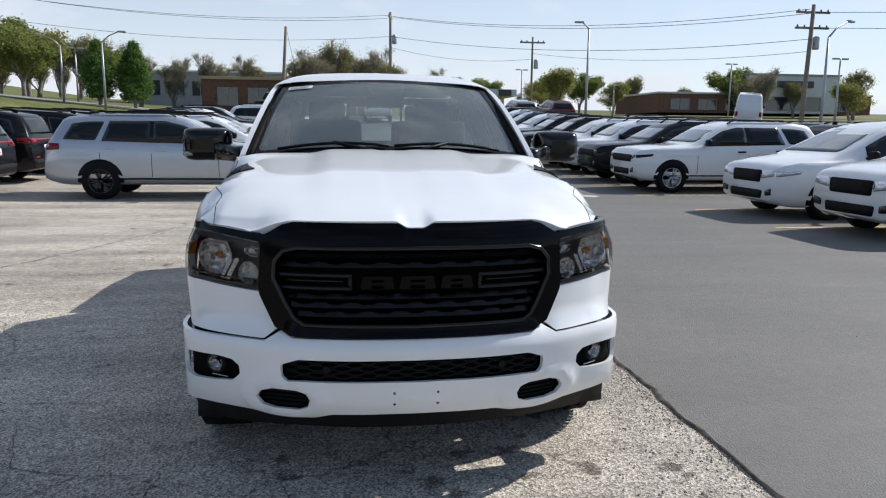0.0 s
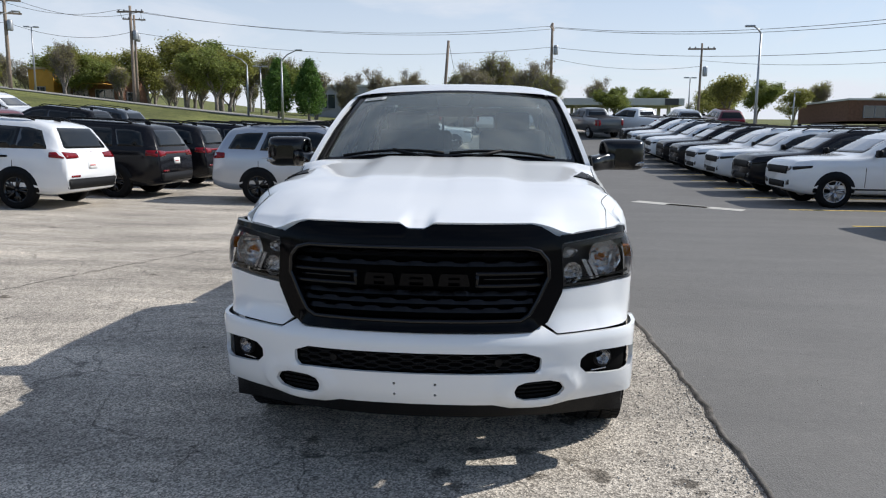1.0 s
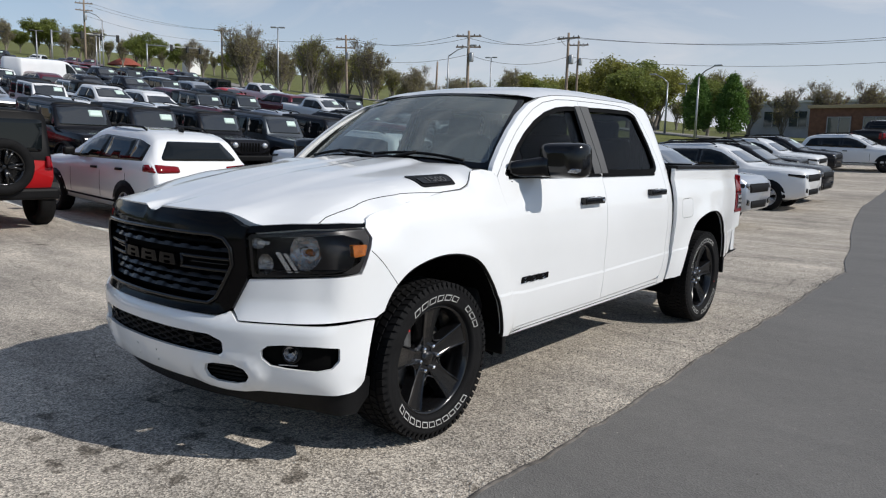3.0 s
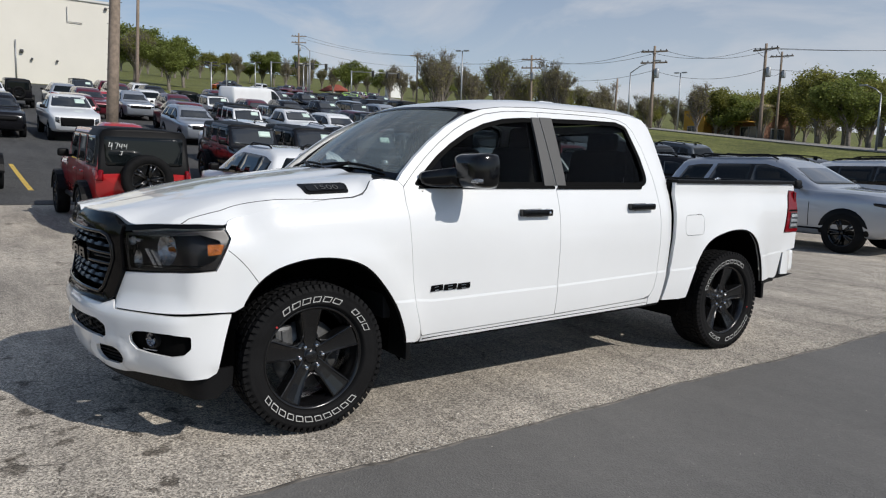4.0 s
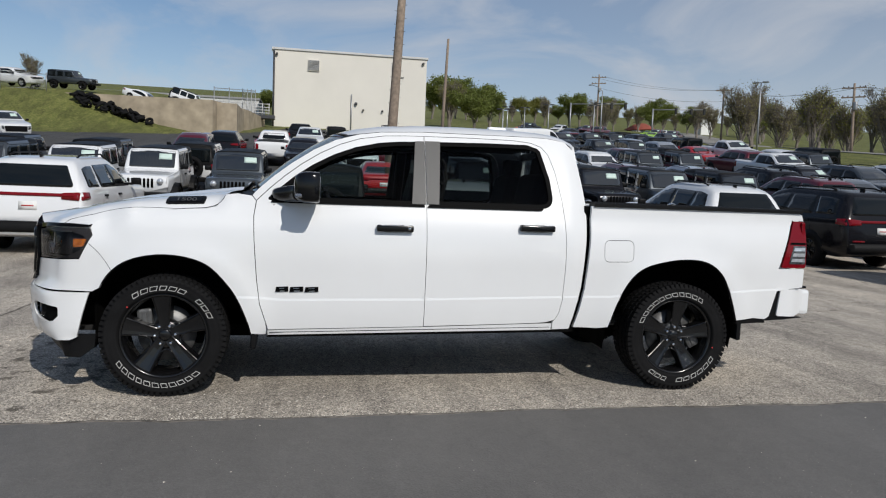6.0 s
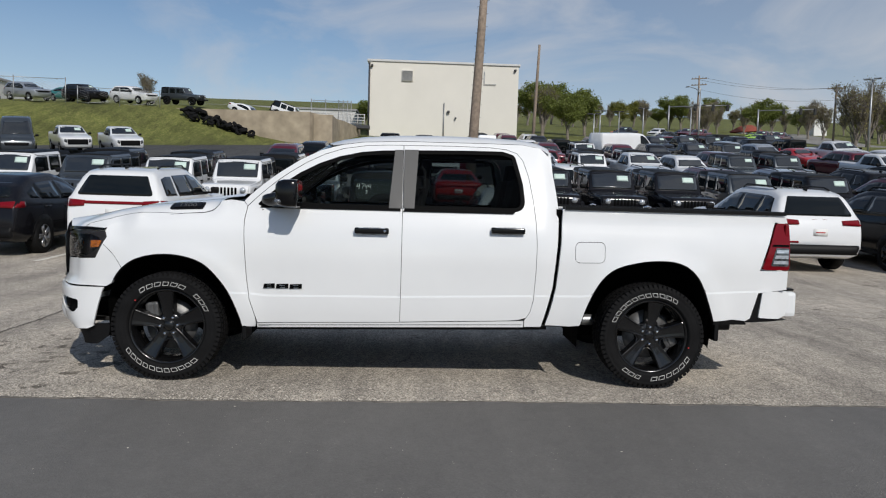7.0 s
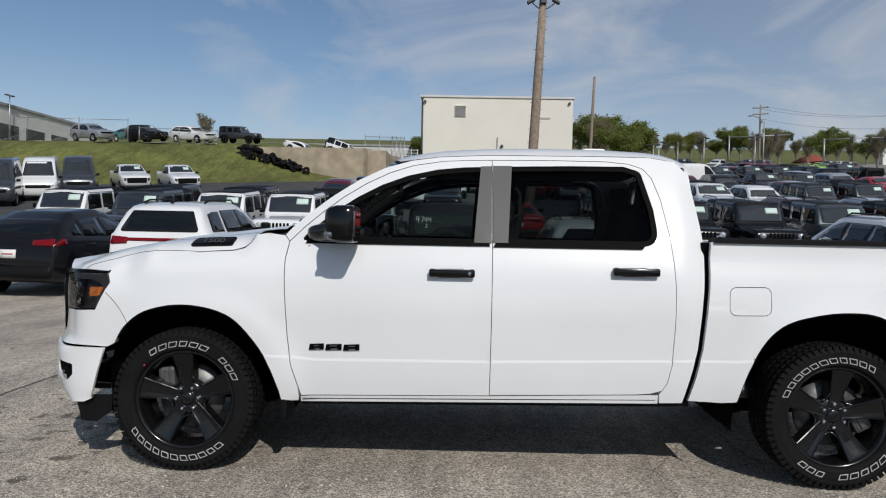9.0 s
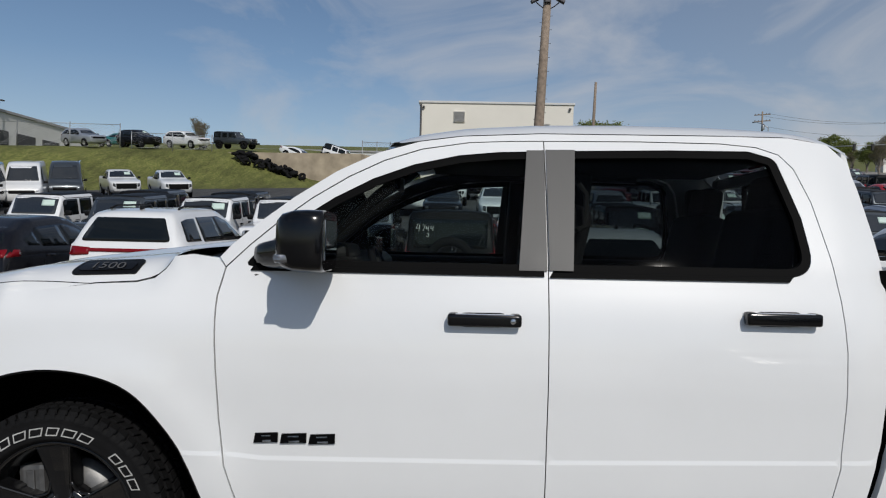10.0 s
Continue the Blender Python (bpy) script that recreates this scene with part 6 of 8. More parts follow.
# plan outline of one half, from the middle of the nose to the tail
PLAN = spline([(0, -1.030), (0.25, -1.016), (0.45, -0.977), (0.62, -0.912), (0.74, -0.845), (0.848, -0.768), (0.927, -0.675), (0.960, -0.562), (0.971, -0.42), (0.992, -0.20), (1.005, 0.1), (1.004, 0.5), (1.0, 1.0), (1.0, 2.5), (1.0, 4.0), (0.995, 4.45), (0.985, 4.74)], 14)
PX = np.array([p.x for p in PLAN])
PY = np.array([p.y for p in PLAN])
PU = np.concatenate([[0], np.cumsum(np.hypot(np.diff(PX), np.diff(PY)))])
PNX, PNY = np.gradient(PY, PU), -np.gradient(PX, PU)


def UF(x):
    """Way round the outline at a front place x."""
    return math.copysign(float(np.interp(abs(x), PX[:120], PU[:120])), x)


def US(y):
    """Way round the outline at a side place y."""
    return float(np.interp(y, PY, PU))


def crease_z(y):
    """Height of the fold low on the doors."""
    return float(np.interp(y, [0.30, 0.60, 0.74, 1.72, 2.76, 3.1, 3.25, 4.2, 4.5], [0.672, 0.668, 0.652, 0.664, 0.694, 0.700, 0.722, 0.752, 0.762]))


def side_off(z, y=1.5):
    o = float(np.interp(z, [0.38, 0.45, 0.52, 0.62, 0.72, 0.80, 0.95, 1.08, 1.17, 1.24, 1.30, 1.34], [-0.052, -0.034, -0.024, -0.017, -0.011, -0.007, 0.0, -0.008, -0.022, -0.042, -0.062, -0.075]))
    k = crease_z(y)
    return o + 0.006 * smooth01((k + 0.010 - z) / 0.010) * smooth01((z - 0.42) / 0.2) * smooth01((y - 0.3) / 0.1)


FOLDS = [[(y, crease_z(y) + dz) for y in np.linspace(0.40, 4.5, 165)] for dz in (-0.004, 0.0, 0.010, 0.015)]


def front_off(z):
    return float(np.interp(z, [0.26, 0.36, 0.40, 0.45, 0.52, 0.64, 0.68, 0.705, 0.73, 0.78, 0.90, 1.0, 1.06, 1.10, 1.14, 1.18], [-0.10, -0.055, -0.028, -0.010, 0.0, 0.012, 0.010, -0.010, -0.038, -0.040, -0.045, -0.042, -0.044, -0.050, -0.062, -0.10]))


def flare(y, z):
    """Swell of the wheel arches."""
    s = 0.0
    for yc, R in ((0.06, 0.53), (3.66, 0.55)):
        d = math.hypot(y - yc, z - 0.42) - R
        if z > 0.42 and d > -0.1:
            s = max(s, 0.022 * math.exp(-(max(0, d) / 0.09) ** 2))
    return s


def forward_in(y, z):
    return 0.045 * min(1.1, max(0.0, (1.2 - y) / 0.65)) ** 1.5 * smooth01((z - 1.12) / 0.24)


# seam between bonnet and fender
SEAM_Y = [-0.46, -0.42, -0.20, 0.10, 0.25, 0.315, 0.350, 0.378, 0.45]
SEAM_Z = [1.140, 1.156, 1.208, 1.248, 1.258, 1.276, 1.309, 1.356, 1.366]
TOW_U = UF(0.536)


def nose(u, z, d=0.0):
    """Surface of nose and sides: way round the outline and height."""
    a = abs(u)
    x, y = float(np.interp(a, PU, PX)), float(np.interp(a, PU, PY))
    nx, ny = float(np.interp(a, PU, PNX)), float(np.interp(a, PU, PNY))
    ln = math.hypot(nx, ny)
    nx, ny = nx / ln, ny / ln
    w = smooth01((-ny - 0.15) / 0.6)
    zz = max(z, 0.64) if y < -0.36 else z
    off = w * front_off(z) + (1 - w) * (side_off(zz, y) + flare(y, z)) - d
    if z < 0.695 and y < -0.36:
        off += 0.036 * math.exp(-((y + 0.62) / 0.16) ** 2)
    if z < 0.60 and a < 1.0:
        e = math.hypot((a - TOW_U) / 0.135, (z - 0.447) / 0.062)
        off += 0.017 * smooth01(1 - abs(e - 1.18) / 0.40)
    if y > -0.2:
        off -= forward_in(y, z)
    if -0.5 < y < 0.5 and z > 0.95:
        t = min(1.0, max(0.0, (z - (float(np.interp(y, SEAM_Y, SEAM_Z)) - 0.10)) / 0.10))
        off -= 0.032 * t * t * (1 - smooth01((y - 0.28) / 0.2)) * smooth01((y + 0.5) / 0.15)
    if y < -0.2 and z > 1.0:
        off -= 0.035 * smooth01((z - 1.0) / 0.13) * smooth01((-0.2 - y) / 0.2) * (1 - w)
    return (math.copysign(1, u) * (x + nx * off), y + ny * off, z)


def side_x(y, z):
    x = 1.0 + side_off(z, y) + flare(y, z) if z < 1.32 else 0.932 - 0.40 * (z - 1.33) - 0.10 * (z - 1.33) ** 2
    if 1.30 < z < 1.36:
        t = (z - 1.30) / 0.06
        x = (1 - t) * (1.0 + side_off(1.30)) + t * (0.932 - 0.40 * 0.03)
    x -= forward_in(y, z) if z < 1.36 else 0.045 * min(1.1, max(0.0, (1.2 - y) / 0.65)) ** 1.5
    if y > 2.78:
        x -= 0.035 * min(1.2, (y - 2.78) / 0.14) ** 2
    return x


def cab_side(y, z, d=0.0):
    return (side_x(y, z) - d, y, z)


def tail_in(y):
    """How far the bed narrows towards the tail."""
    return 0.075 * smooth01((y - 3.95) / 0.75)


def bed_side(y, z, d=0.0):
    x = 1.0 + side_off(min(z, 1.27), y) + flare(y, z) - tail_in(y)
    return (x - d, y, z)


truck = thing("pickup_truck", "white crew-cab pickup truck with black grille and wheels parked on pavement", "pickup truck")


def panel(name, poly, place, material, holes=(), thick=0.02, step=0.06, parent=None, label="", sides=(1, -1), gap=0.0):
    """A body panel on each side."""
    folds = ()
    if name in ("front_door", "rear_door", "cab_corner", "bed_side"):
        folds = FOLDS
    elif name == "front_fender":
        folds = [[(US(y), z) for y, z in f if y < 0.64] for f in FOLDS]
    flat, faces = fill(poly, holes, step, folds)
    obs = []
    for sg in sides:
        def at(a, b, d, sg=sg):
            p = place(a, b, d - gap)
            return (p[0] * sg, p[1], p[2])
        obs.append(skin(name, flat, faces, at, material, parent or truck, thick, label, flip=sg < 0))
    return obs


# arches
ARCH_F = [(-0.405, 0.60), (-0.37, 0.715), (-0.31, 0.815), (-0.20, 0.897), (-0.03, 0.938), (0.14, 0.928), (0.28, 0.875), (0.39, 0.765), (0.47, 0.645), (0.53, 0.50), (0.55, 0.425)]
ARCH_R = [(3.10, 0.480), (3.155, 0.655), (3.245, 0.825), (3.36, 0.925), (3.53, 0.975), (3.68, 0.992), (3.82, 0.983), (3.93, 0.935), (4.02, 0.835), (4.095, 0.66), (4.14, 0.535)]
ARCH_F = [(0.052 + (p.x - 0.06) * 1.04, 0.42 + (p.y - 0.42) * 1.025) for p in spline(ARCH_F, 4)]
ARCH_R = [(p.x, p.y) for p in spline(ARCH_R, 4)]

# bumper
half = [(0.0, 0.388), (UF(0.34), 0.386), (UF(0.42), 0.364), (UF(0.60), 0.361), (UF(0.68), 0.376), (UF(0.80), 0.378), (US(-0.66), 0.374), (US(-0.57), 0.380), (US(-0.528), 0.400), (US(-0.492), 0.56), (US(-0.456), 0.690), (US(-0.62), 0.691), (UF(0.75), 0.691), (UF(0.60), 0.691), (UF(0.548), 0.728), (UF(0.49), 0.706), (0.0, 0.706)]
bump_poly = half + [(-a, b) for a, b in half[::-1][1:-1]]
low_open = rounded([(UF(x), z) for x, z in ((-0.533, 0.548), (-0.533, 0.600), (-0.462, 0.626), (0.462, 0.626), (0.533, 0.600), (0.533, 0.548), (0.51, 0.533), (-0.51, 0.533))], 0.02, 4)
hook = [rounded([(UF(s * x), z) for x, z in ((0.424, 0.452), (0.437, 0.482), (0.475, 0.493), (0.575, 0.494), (0.622, 0.480), (0.646, 0.448), (0.625, 0.416), (0.578, 0.403), (0.476, 0.404), (0.437, 0.420))], 0.015, 3) for s in (1, -1)]
fog = [rounded([(s * a, z) for a, z in ((US(-0.640), 0.592), (US(-0.72), 0.606), (UF(0.79), 0.608), (UF(0.73), 0.600), (UF(0.702), 0.576), (UF(0.702), 0.540), (UF(0.735), 0.508), (UF(0.80), 0.498), (US(-0.72), 0.490), (US(-0.67), 0.500), (US(-0.640), 0.532))], 0.014, 3) for s in (1, -1)]
bolt_holes = [[(x + 0.006 * math.cos(t), z + 0.006 * math.sin(t)) for t in np.linspace(0, 5.5, 8)] for x in (-0.088, 0.088) for z in (0.436, 0.486)]
bumper = panel("front_bumper", bump_poly, nose, M_WHITE, [low_open] + hook + fog + bolt_holes, 0.018, 0.03, sides=(1,))[0]
# void-black sheets put the shade behind the bolt holes and the lower grille
panel("bolt_hole_shade", [(UF(x), z) for x, z in ((-0.12, 0.425), (0.12, 0.425), (0.12, 0.50), (-0.12, 0.50))], nose, M_DARK, thick=0, step=0.1, sides=(1,), gap=-0.021)
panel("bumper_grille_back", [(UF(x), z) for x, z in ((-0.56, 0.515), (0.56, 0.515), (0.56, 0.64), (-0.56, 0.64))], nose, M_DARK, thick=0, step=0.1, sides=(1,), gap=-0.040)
for k in range(6):
    z = 0.548 + k * 0.0155
    pts = []
    for j in range(61):
        x = -0.52 + 1.04 * j / 60
        p = nose(UF(x), z + 0.004 * (1 if (j // 3 + k) % 2 else -1), 0.024)
        pts.append(p)
    part("bumper_grille_bar", tube(pts, 0.0042, 4), M_BLACKPLASTIC, truck)
for s in (1, -1):
    # the pocket's deep shade is a void-black sheet
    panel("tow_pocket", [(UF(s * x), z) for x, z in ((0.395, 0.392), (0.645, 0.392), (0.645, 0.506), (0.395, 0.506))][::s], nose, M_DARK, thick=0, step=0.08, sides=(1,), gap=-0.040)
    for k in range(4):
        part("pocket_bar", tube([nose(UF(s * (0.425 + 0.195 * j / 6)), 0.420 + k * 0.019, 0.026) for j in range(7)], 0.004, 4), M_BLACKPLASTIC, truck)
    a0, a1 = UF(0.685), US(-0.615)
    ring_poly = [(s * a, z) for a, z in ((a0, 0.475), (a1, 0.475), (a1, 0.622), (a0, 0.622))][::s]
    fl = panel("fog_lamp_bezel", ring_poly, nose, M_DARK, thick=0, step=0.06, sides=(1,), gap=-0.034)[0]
    c = Vector(nose(s * UF(0.815), 0.565, 0.034))
    n = (Vector(nose(s * UF(0.815), 0.565, -0.1)) - c).normalized()
    n = (n + Vector((0, -0.5, 0))).normalized()
    m = Matrix.Translation(c) @ n.to_track_quat("Z", "Y").to_matrix().to_4x4()
    bm = lathe([(0.043, -0.01), (0.043, 0.016), (0.036, 0.018), (0.034, 0.008)], 20, "z")
    bm.transform(m)
    part("fog_lamp_ring", bm, M_BLACKPLASTIC, fl, smooth=True)
    bm = facet_bowl(0.034, 0.020, 9, 3, 5)
    bm.transform(m @ Matrix.Translation((0, 0, 0.0)))
    part("fog_lamp", bm, T_FOGLAMP, fl)
    bm = box((0, 0, 0), (0.085, 0.006, 0.006), 0.002, Matrix.Translation(Vector(nose(s * UF(0.80), 0.512, 0.020))) @ Matrix.Rotation(radians(34 * s), 4, "Z"))
    part("fog_trim", bm, T_FOGLAMP, fl)
panel("sensor", [(UF(0.355) + 0.016 * math.cos(t), 0.583 + 0.016 * math.sin(t)) for t in np.linspace(0, 5.9, 12)], nose, M_BLACKPLASTIC, thick=0.01, step=0.05, sides=(1, -1), gap=-0.012)
# air dam under the bumper
half = [(0.0, 0.30), (UF(0.5), 0.30), (UF(0.7), 0.285), (US(-0.62), 0.262), (US(-0.52), 0.258), (US(-0.44), 0.32), (US(-0.43), 0.41), (0.0, 0.41)]
panel("air_dam", half + [(-a, b) for a, b in half[::-1][1:-1]], nose, M_BLACKPLASTIC, thick=0.02, step=0.08, sides=(1,), gap=-0.035)

# grille
outer_h = [(0.0, 1.142), (0.036, 1.142), (0.078, 1.165), (0.50, 1.162), (0.540, 1.152), (0.600, 1.114), (0.632, 1.106), (0.618, 1.060), (0.632, 0.900), (0.628, 0.870), (0.565, 0.745), (0.50, 0.716), (0.0, 0.712)]
inner_h = [(0.0, 1.068), (0.47, 1.066), (0.525, 1.052), (0.560, 1.010), (0.566, 0.940), (0.520, 0.845), (0.484, 0.784), (0.445, 0.760), (0.0, 0.756)]
g_out = [(UF(x), z) for x, z in outer_h] + [(-UF(x), z) for x, z in outer_h[::-1][1:-1]]
g_in = [(UF(x), z) for x, z in inner_h] + [(-UF(x), z) for x, z in inner_h[::-1][1:-1]]
grille = panel("grille_surround", rounded(g_out[::-1], 0.012, 3), nose, T_SATIN, [rounded(g_in, 0.02, 3)], 0.07, 0.04, sides=(1,), gap=0.018)[0]
# void-black sheet as the shade behind the grille bars
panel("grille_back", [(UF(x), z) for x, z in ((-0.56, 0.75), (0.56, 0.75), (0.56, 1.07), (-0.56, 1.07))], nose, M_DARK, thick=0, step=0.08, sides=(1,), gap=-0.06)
# raised inner rim of the surround
rim_pts = [nose(a, b, -0.020) for a, b in dense(rounded(g_in, 0.02, 3), 0.03)]
part("grille_rim", tube(rim_pts + rim_pts[:2], 0.010, 6, False), M_BLACKGLOSS, truck)


def inner_half(z):
    zs = [0.756, 0.760, 0.784, 0.845, 0.94, 1.01, 1.052, 1.066]
    return float(np.interp(z, zs, [0.42, 0.445, 0.484, 0.52, 0.566, 0.56, 0.525, 0.47]))


for row, z0 in enumerate((1.036, 0.996, 0.870, 0.834, 0.798)):
    w = inner_half(z0) - 0.004
    bm = bmesh.new()
    n = int(2 * w / 0.012)
    ringsv = []
    for j in range(n + 1):
        x = -w + 2 * w * j / n
        ph = ((x / 0.130 + (0.5 if row % 2 else 0.0)) % 1.0)
        tr = min(1.0, max(0.0, min(ph, 1 - ph) * 8 - 1.4))
        z = z0 + 0.003 * (2 * tr - 1)
        hgt = 0.0075 + 0.0040 * tr
        ringsv.append([bm.verts.new(nose(UF(x), z + dz, dd)) for dz, dd in ((-hgt, 0.050), (-hgt * 0.9, 0.0 + 0.008 * (1 - tr)), (hgt * 0.7, 0.012 + 0.004 * (1 - tr)), (hgt * 1.1, 0.055))])
    for a, b in zip(ringsv, ringsv[1:]):
        for k in range(3):
            bm.faces.new((a[k], b[k], b[k + 1], a[k + 1]))
    bmesh.ops.recalc_face_normals(bm, faces=bm.faces)
    part("grille_bar", bm, T_MESH, truck)
# middle brackets and the plain badge blocks
for s in (1, -1):
    for z in (0.958, 0.906):
        part("grille_bracket", tube([nose(s * UF(x), z, -0.004) for x in np.linspace(0.255, inner_half(z), 12)], 0.0095, 6), T_MESH, truck)
    part("grille_bracket", tube([nose(s * UF(0.262), z, -0.004) for z in (0.906, 0.93, 0.958)], 0.0095, 6), T_MESH, truck)
    part("grille_bracket", tube([nose(s * UF(x), 0.932, 0.012) for x in np.linspace(0.29, 0.53, 10)], 0.006, 5), T_MESH, truck)
for x0, x1 in ((-0.222, -0.085), (-0.070, 0.080), (0.095, 0.232)):
    lo = [(UF(x0), 0.906), (UF(x1), 0.906), (UF(x1 - 0.012), 0.958), (UF(x0 + 0.012), 0.958)]
    hole = [(UF(x0 + 0.045), 0.934), (UF(x1 - 0.045), 0.934), (UF(x1 - 0.045), 0.944), (UF(x0 + 0.045), 0.944)]
    notch = [(UF(x0 + 0.045), 0.9085), (UF(x1 - 0.045), 0.9085), (UF(x1 - 0.045), 0.922), (UF(x0 + 0.045), 0.922)]
    panel("grille_badge", rounded(lo, 0.006, 2), nose, T_SATIN, [hole, notch], 0.03, 0.04, sides=(1,), gap=0.020)

# trim strip over the headlamps, lamps
panel("lamp_trim", rounded([(UF(0.612), 1.078), (UF(0.75), 1.094), (UF(0.86), 1.108), (US(-0.474), 1.110), (US(-0.462), 1.124), (US(-0.60), 1.132), (UF(0.80), 1.127), (UF(0.64), 1.112)], 0.006, 2), nose, T_SATIN, thick=0.03, step=0.04, gap=0.006)
lamp_poly = rounded([(UF(0.640), 0.886), (UF(0.75), 0.892), (US(-0.70), 0.902), (US(-0.525), 0.912), (US(-0.452), 1.062), (US(-0.470), 1.102), (UF(0.86), 1.099), (UF(0.626), 1.072)], 0.012, 3)
for sg in (1, -1):
    sgp = (sg,)
    lamp = panel("headlight", lamp_poly, nose, T_HOUSING, thick=0.0, step=0.05, sides=sgp, gap=-0.075)[0]
    panel("lamp_lens", lamp_poly, nose, T_LENS, thick=0.0, step=0.04, parent=lamp, sides=sgp, gap=0.004)
    panel("lamp_housing", lamp_poly, nose, T_HOUSING, [rounded([(UF(0.652), 0.898), (US(-0.62), 0.912), (US(-0.52), 0.96), (US(-0.49), 1.05), (US(-0.60), 1.082), (UF(0.640), 1.060)], 0.02, 3)], 0.0, 0.04, parent=lamp, sides=sgp, gap=-0.012)
    for uu, z, rad, n, seed, sq in ((UF(0.868), 1.002, 0.078, 12, 3, 1.0), (UF(0.705), 0.944, 0.046, 9, 8, 1.0), (UF(0.668), 1.034, 0.046, 9, 11, 0.55)):
        p = Vector(nose(sg * uu, z, 0.062 if rad > 0.06 else 0.045))
        nn = (Vector(nose(sg * uu, z, -0.2)) - p).normalized()
        nn = (nn + Vector((0, -1.2, 0.10))).normalized()
        m = Matrix.Translation(p) @ nn.to_track_quat("Z", "Y").to_matrix().to_4x4() @ Matrix.Diagonal((1.0, sq, 1.0, 1.0))
        bm = facet_bowl(rad, rad * 0.55, n, 5 if rad > 0.06 else 4, seed)
        bm.transform(m)
        rf_ = part("reflector", bm, T_REFLECT, lamp)
        bm = lathe([(0.001, 0.034), (rad * 0.10, 0.032), (rad * 0.16, 0.02), (rad * 0.16, 0.0)], 10, "z")
        bm.transform(m)
        part("bulb", bm, M_AMBER if rad > 0.06 else M_CHROME, rf_)
    for x0, wd, zl, zh in ((0.735, 0.020, 0.910, 1.000), (0.765, 0.016, 0.912, 0.996)):
        panel("lamp_fin", rounded([(UF(x0 + 0.050), zl), (UF(x0 + 0.050 + wd), zl), (UF(x0 + wd), zh), (UF(x0), zh)], 0.004, 2), nose, T_FIN, (), 0.03, 0.03, parent=lamp, sides=sgp, gap=-0.022)
    panel("lamp_fin", rounded([(UF(0.662), 1.030), (UF(0.712), 1.030), (UF(0.716), 1.046), (UF(0.665), 1.046)], 0.005, 2), nose, T_FIN, (), 0.02, 0.03, parent=lamp, sides=sgp, gap=-0.020)
    part("lamp_blade", tube([nose(sg * uq, 0.916 + 0.004 * (uq - UF(0.66)) / 0.2, 0.026) for uq in np.linspace(UF(0.67), US(-0.56), 10)], 0.006, 5), M_BLACKGLOSS, lamp)
    panel("turn_lens", rounded([(US(-0.560), 0.980), (US(-0.498), 0.986), (US(-0.478), 1.034), (US(-0.562), 1.034)], 0.008, 2), nose, M_AMBER, thick=0.03, step=0.04, parent=lamp, sides=sgp, gap=-0.006)

# fenders
fend = [(UF(0.562), 0.736), (UF(0.602), 0.699), (UF(0.76), 0.699), (US(-0.62), 0.699), (US(-0.440), 0.698)]
fend += [(US(y), z) for y, z in ARCH_F if z > 0.705 or y > 0]
fend += [(US(0.655), 0.418), (US(0.660), 0.447), (US(0.653), 0.50), (US(0.6115), 0.63), (US(0.5885), 0.80), (US(0.5685), 1.06), (US(0.5615), 1.22), (US(0.5735), 1.318), (US(0.545), 1.350), (US(0.45), 1.362), (US(0.378), 1.352), (US(0.350), 1.305), (US(0.315), 1.272), (US(0.25), 1.255), (US(0.10), 1.247), (US(-0.2), 1.208), (US(-0.42), 1.156), (US(-0.452), 1.142), (US(-0.456), 1.128)]
fend += [(US(-0.464), 1.108), (US(-0.444), 1.060), (US(-0.520), 0.904), (US(-0.70), 0.894), (UF(0.75), 0.884), (UF(0.634), 0.878)]
panel("front_fender", fend, nose, M_WHITE, thick=0.03, step=0.045)
for sg in (1, -1):
    part("fender_seam", tube([nose(sg * US(-0.462 + 0.155 * k / 8), 1.005 - 0.185 * k / 8 + 0.018 * math.sin(math.pi * k / 8), 0.0006) for k in range(9)], 0.0018, 5), M_DARK, truck)

# bonnet
HY = [-0.96, -0.90, -0.80, -0.67, -0.49, -0.23, 0.04, 0.30, 0.46]
HZ = [1.165, 1.192, 1.212, 1.232, 1.268, 1.322, 1.357, 1.392, 1.412]


def soft(x, xs_, zs_, w):
    """Interpolation with its corners eased."""
    return sum(float(np.interp(x + w * k / 3, xs_, zs_)) for k in range(-3, 4)) / 7


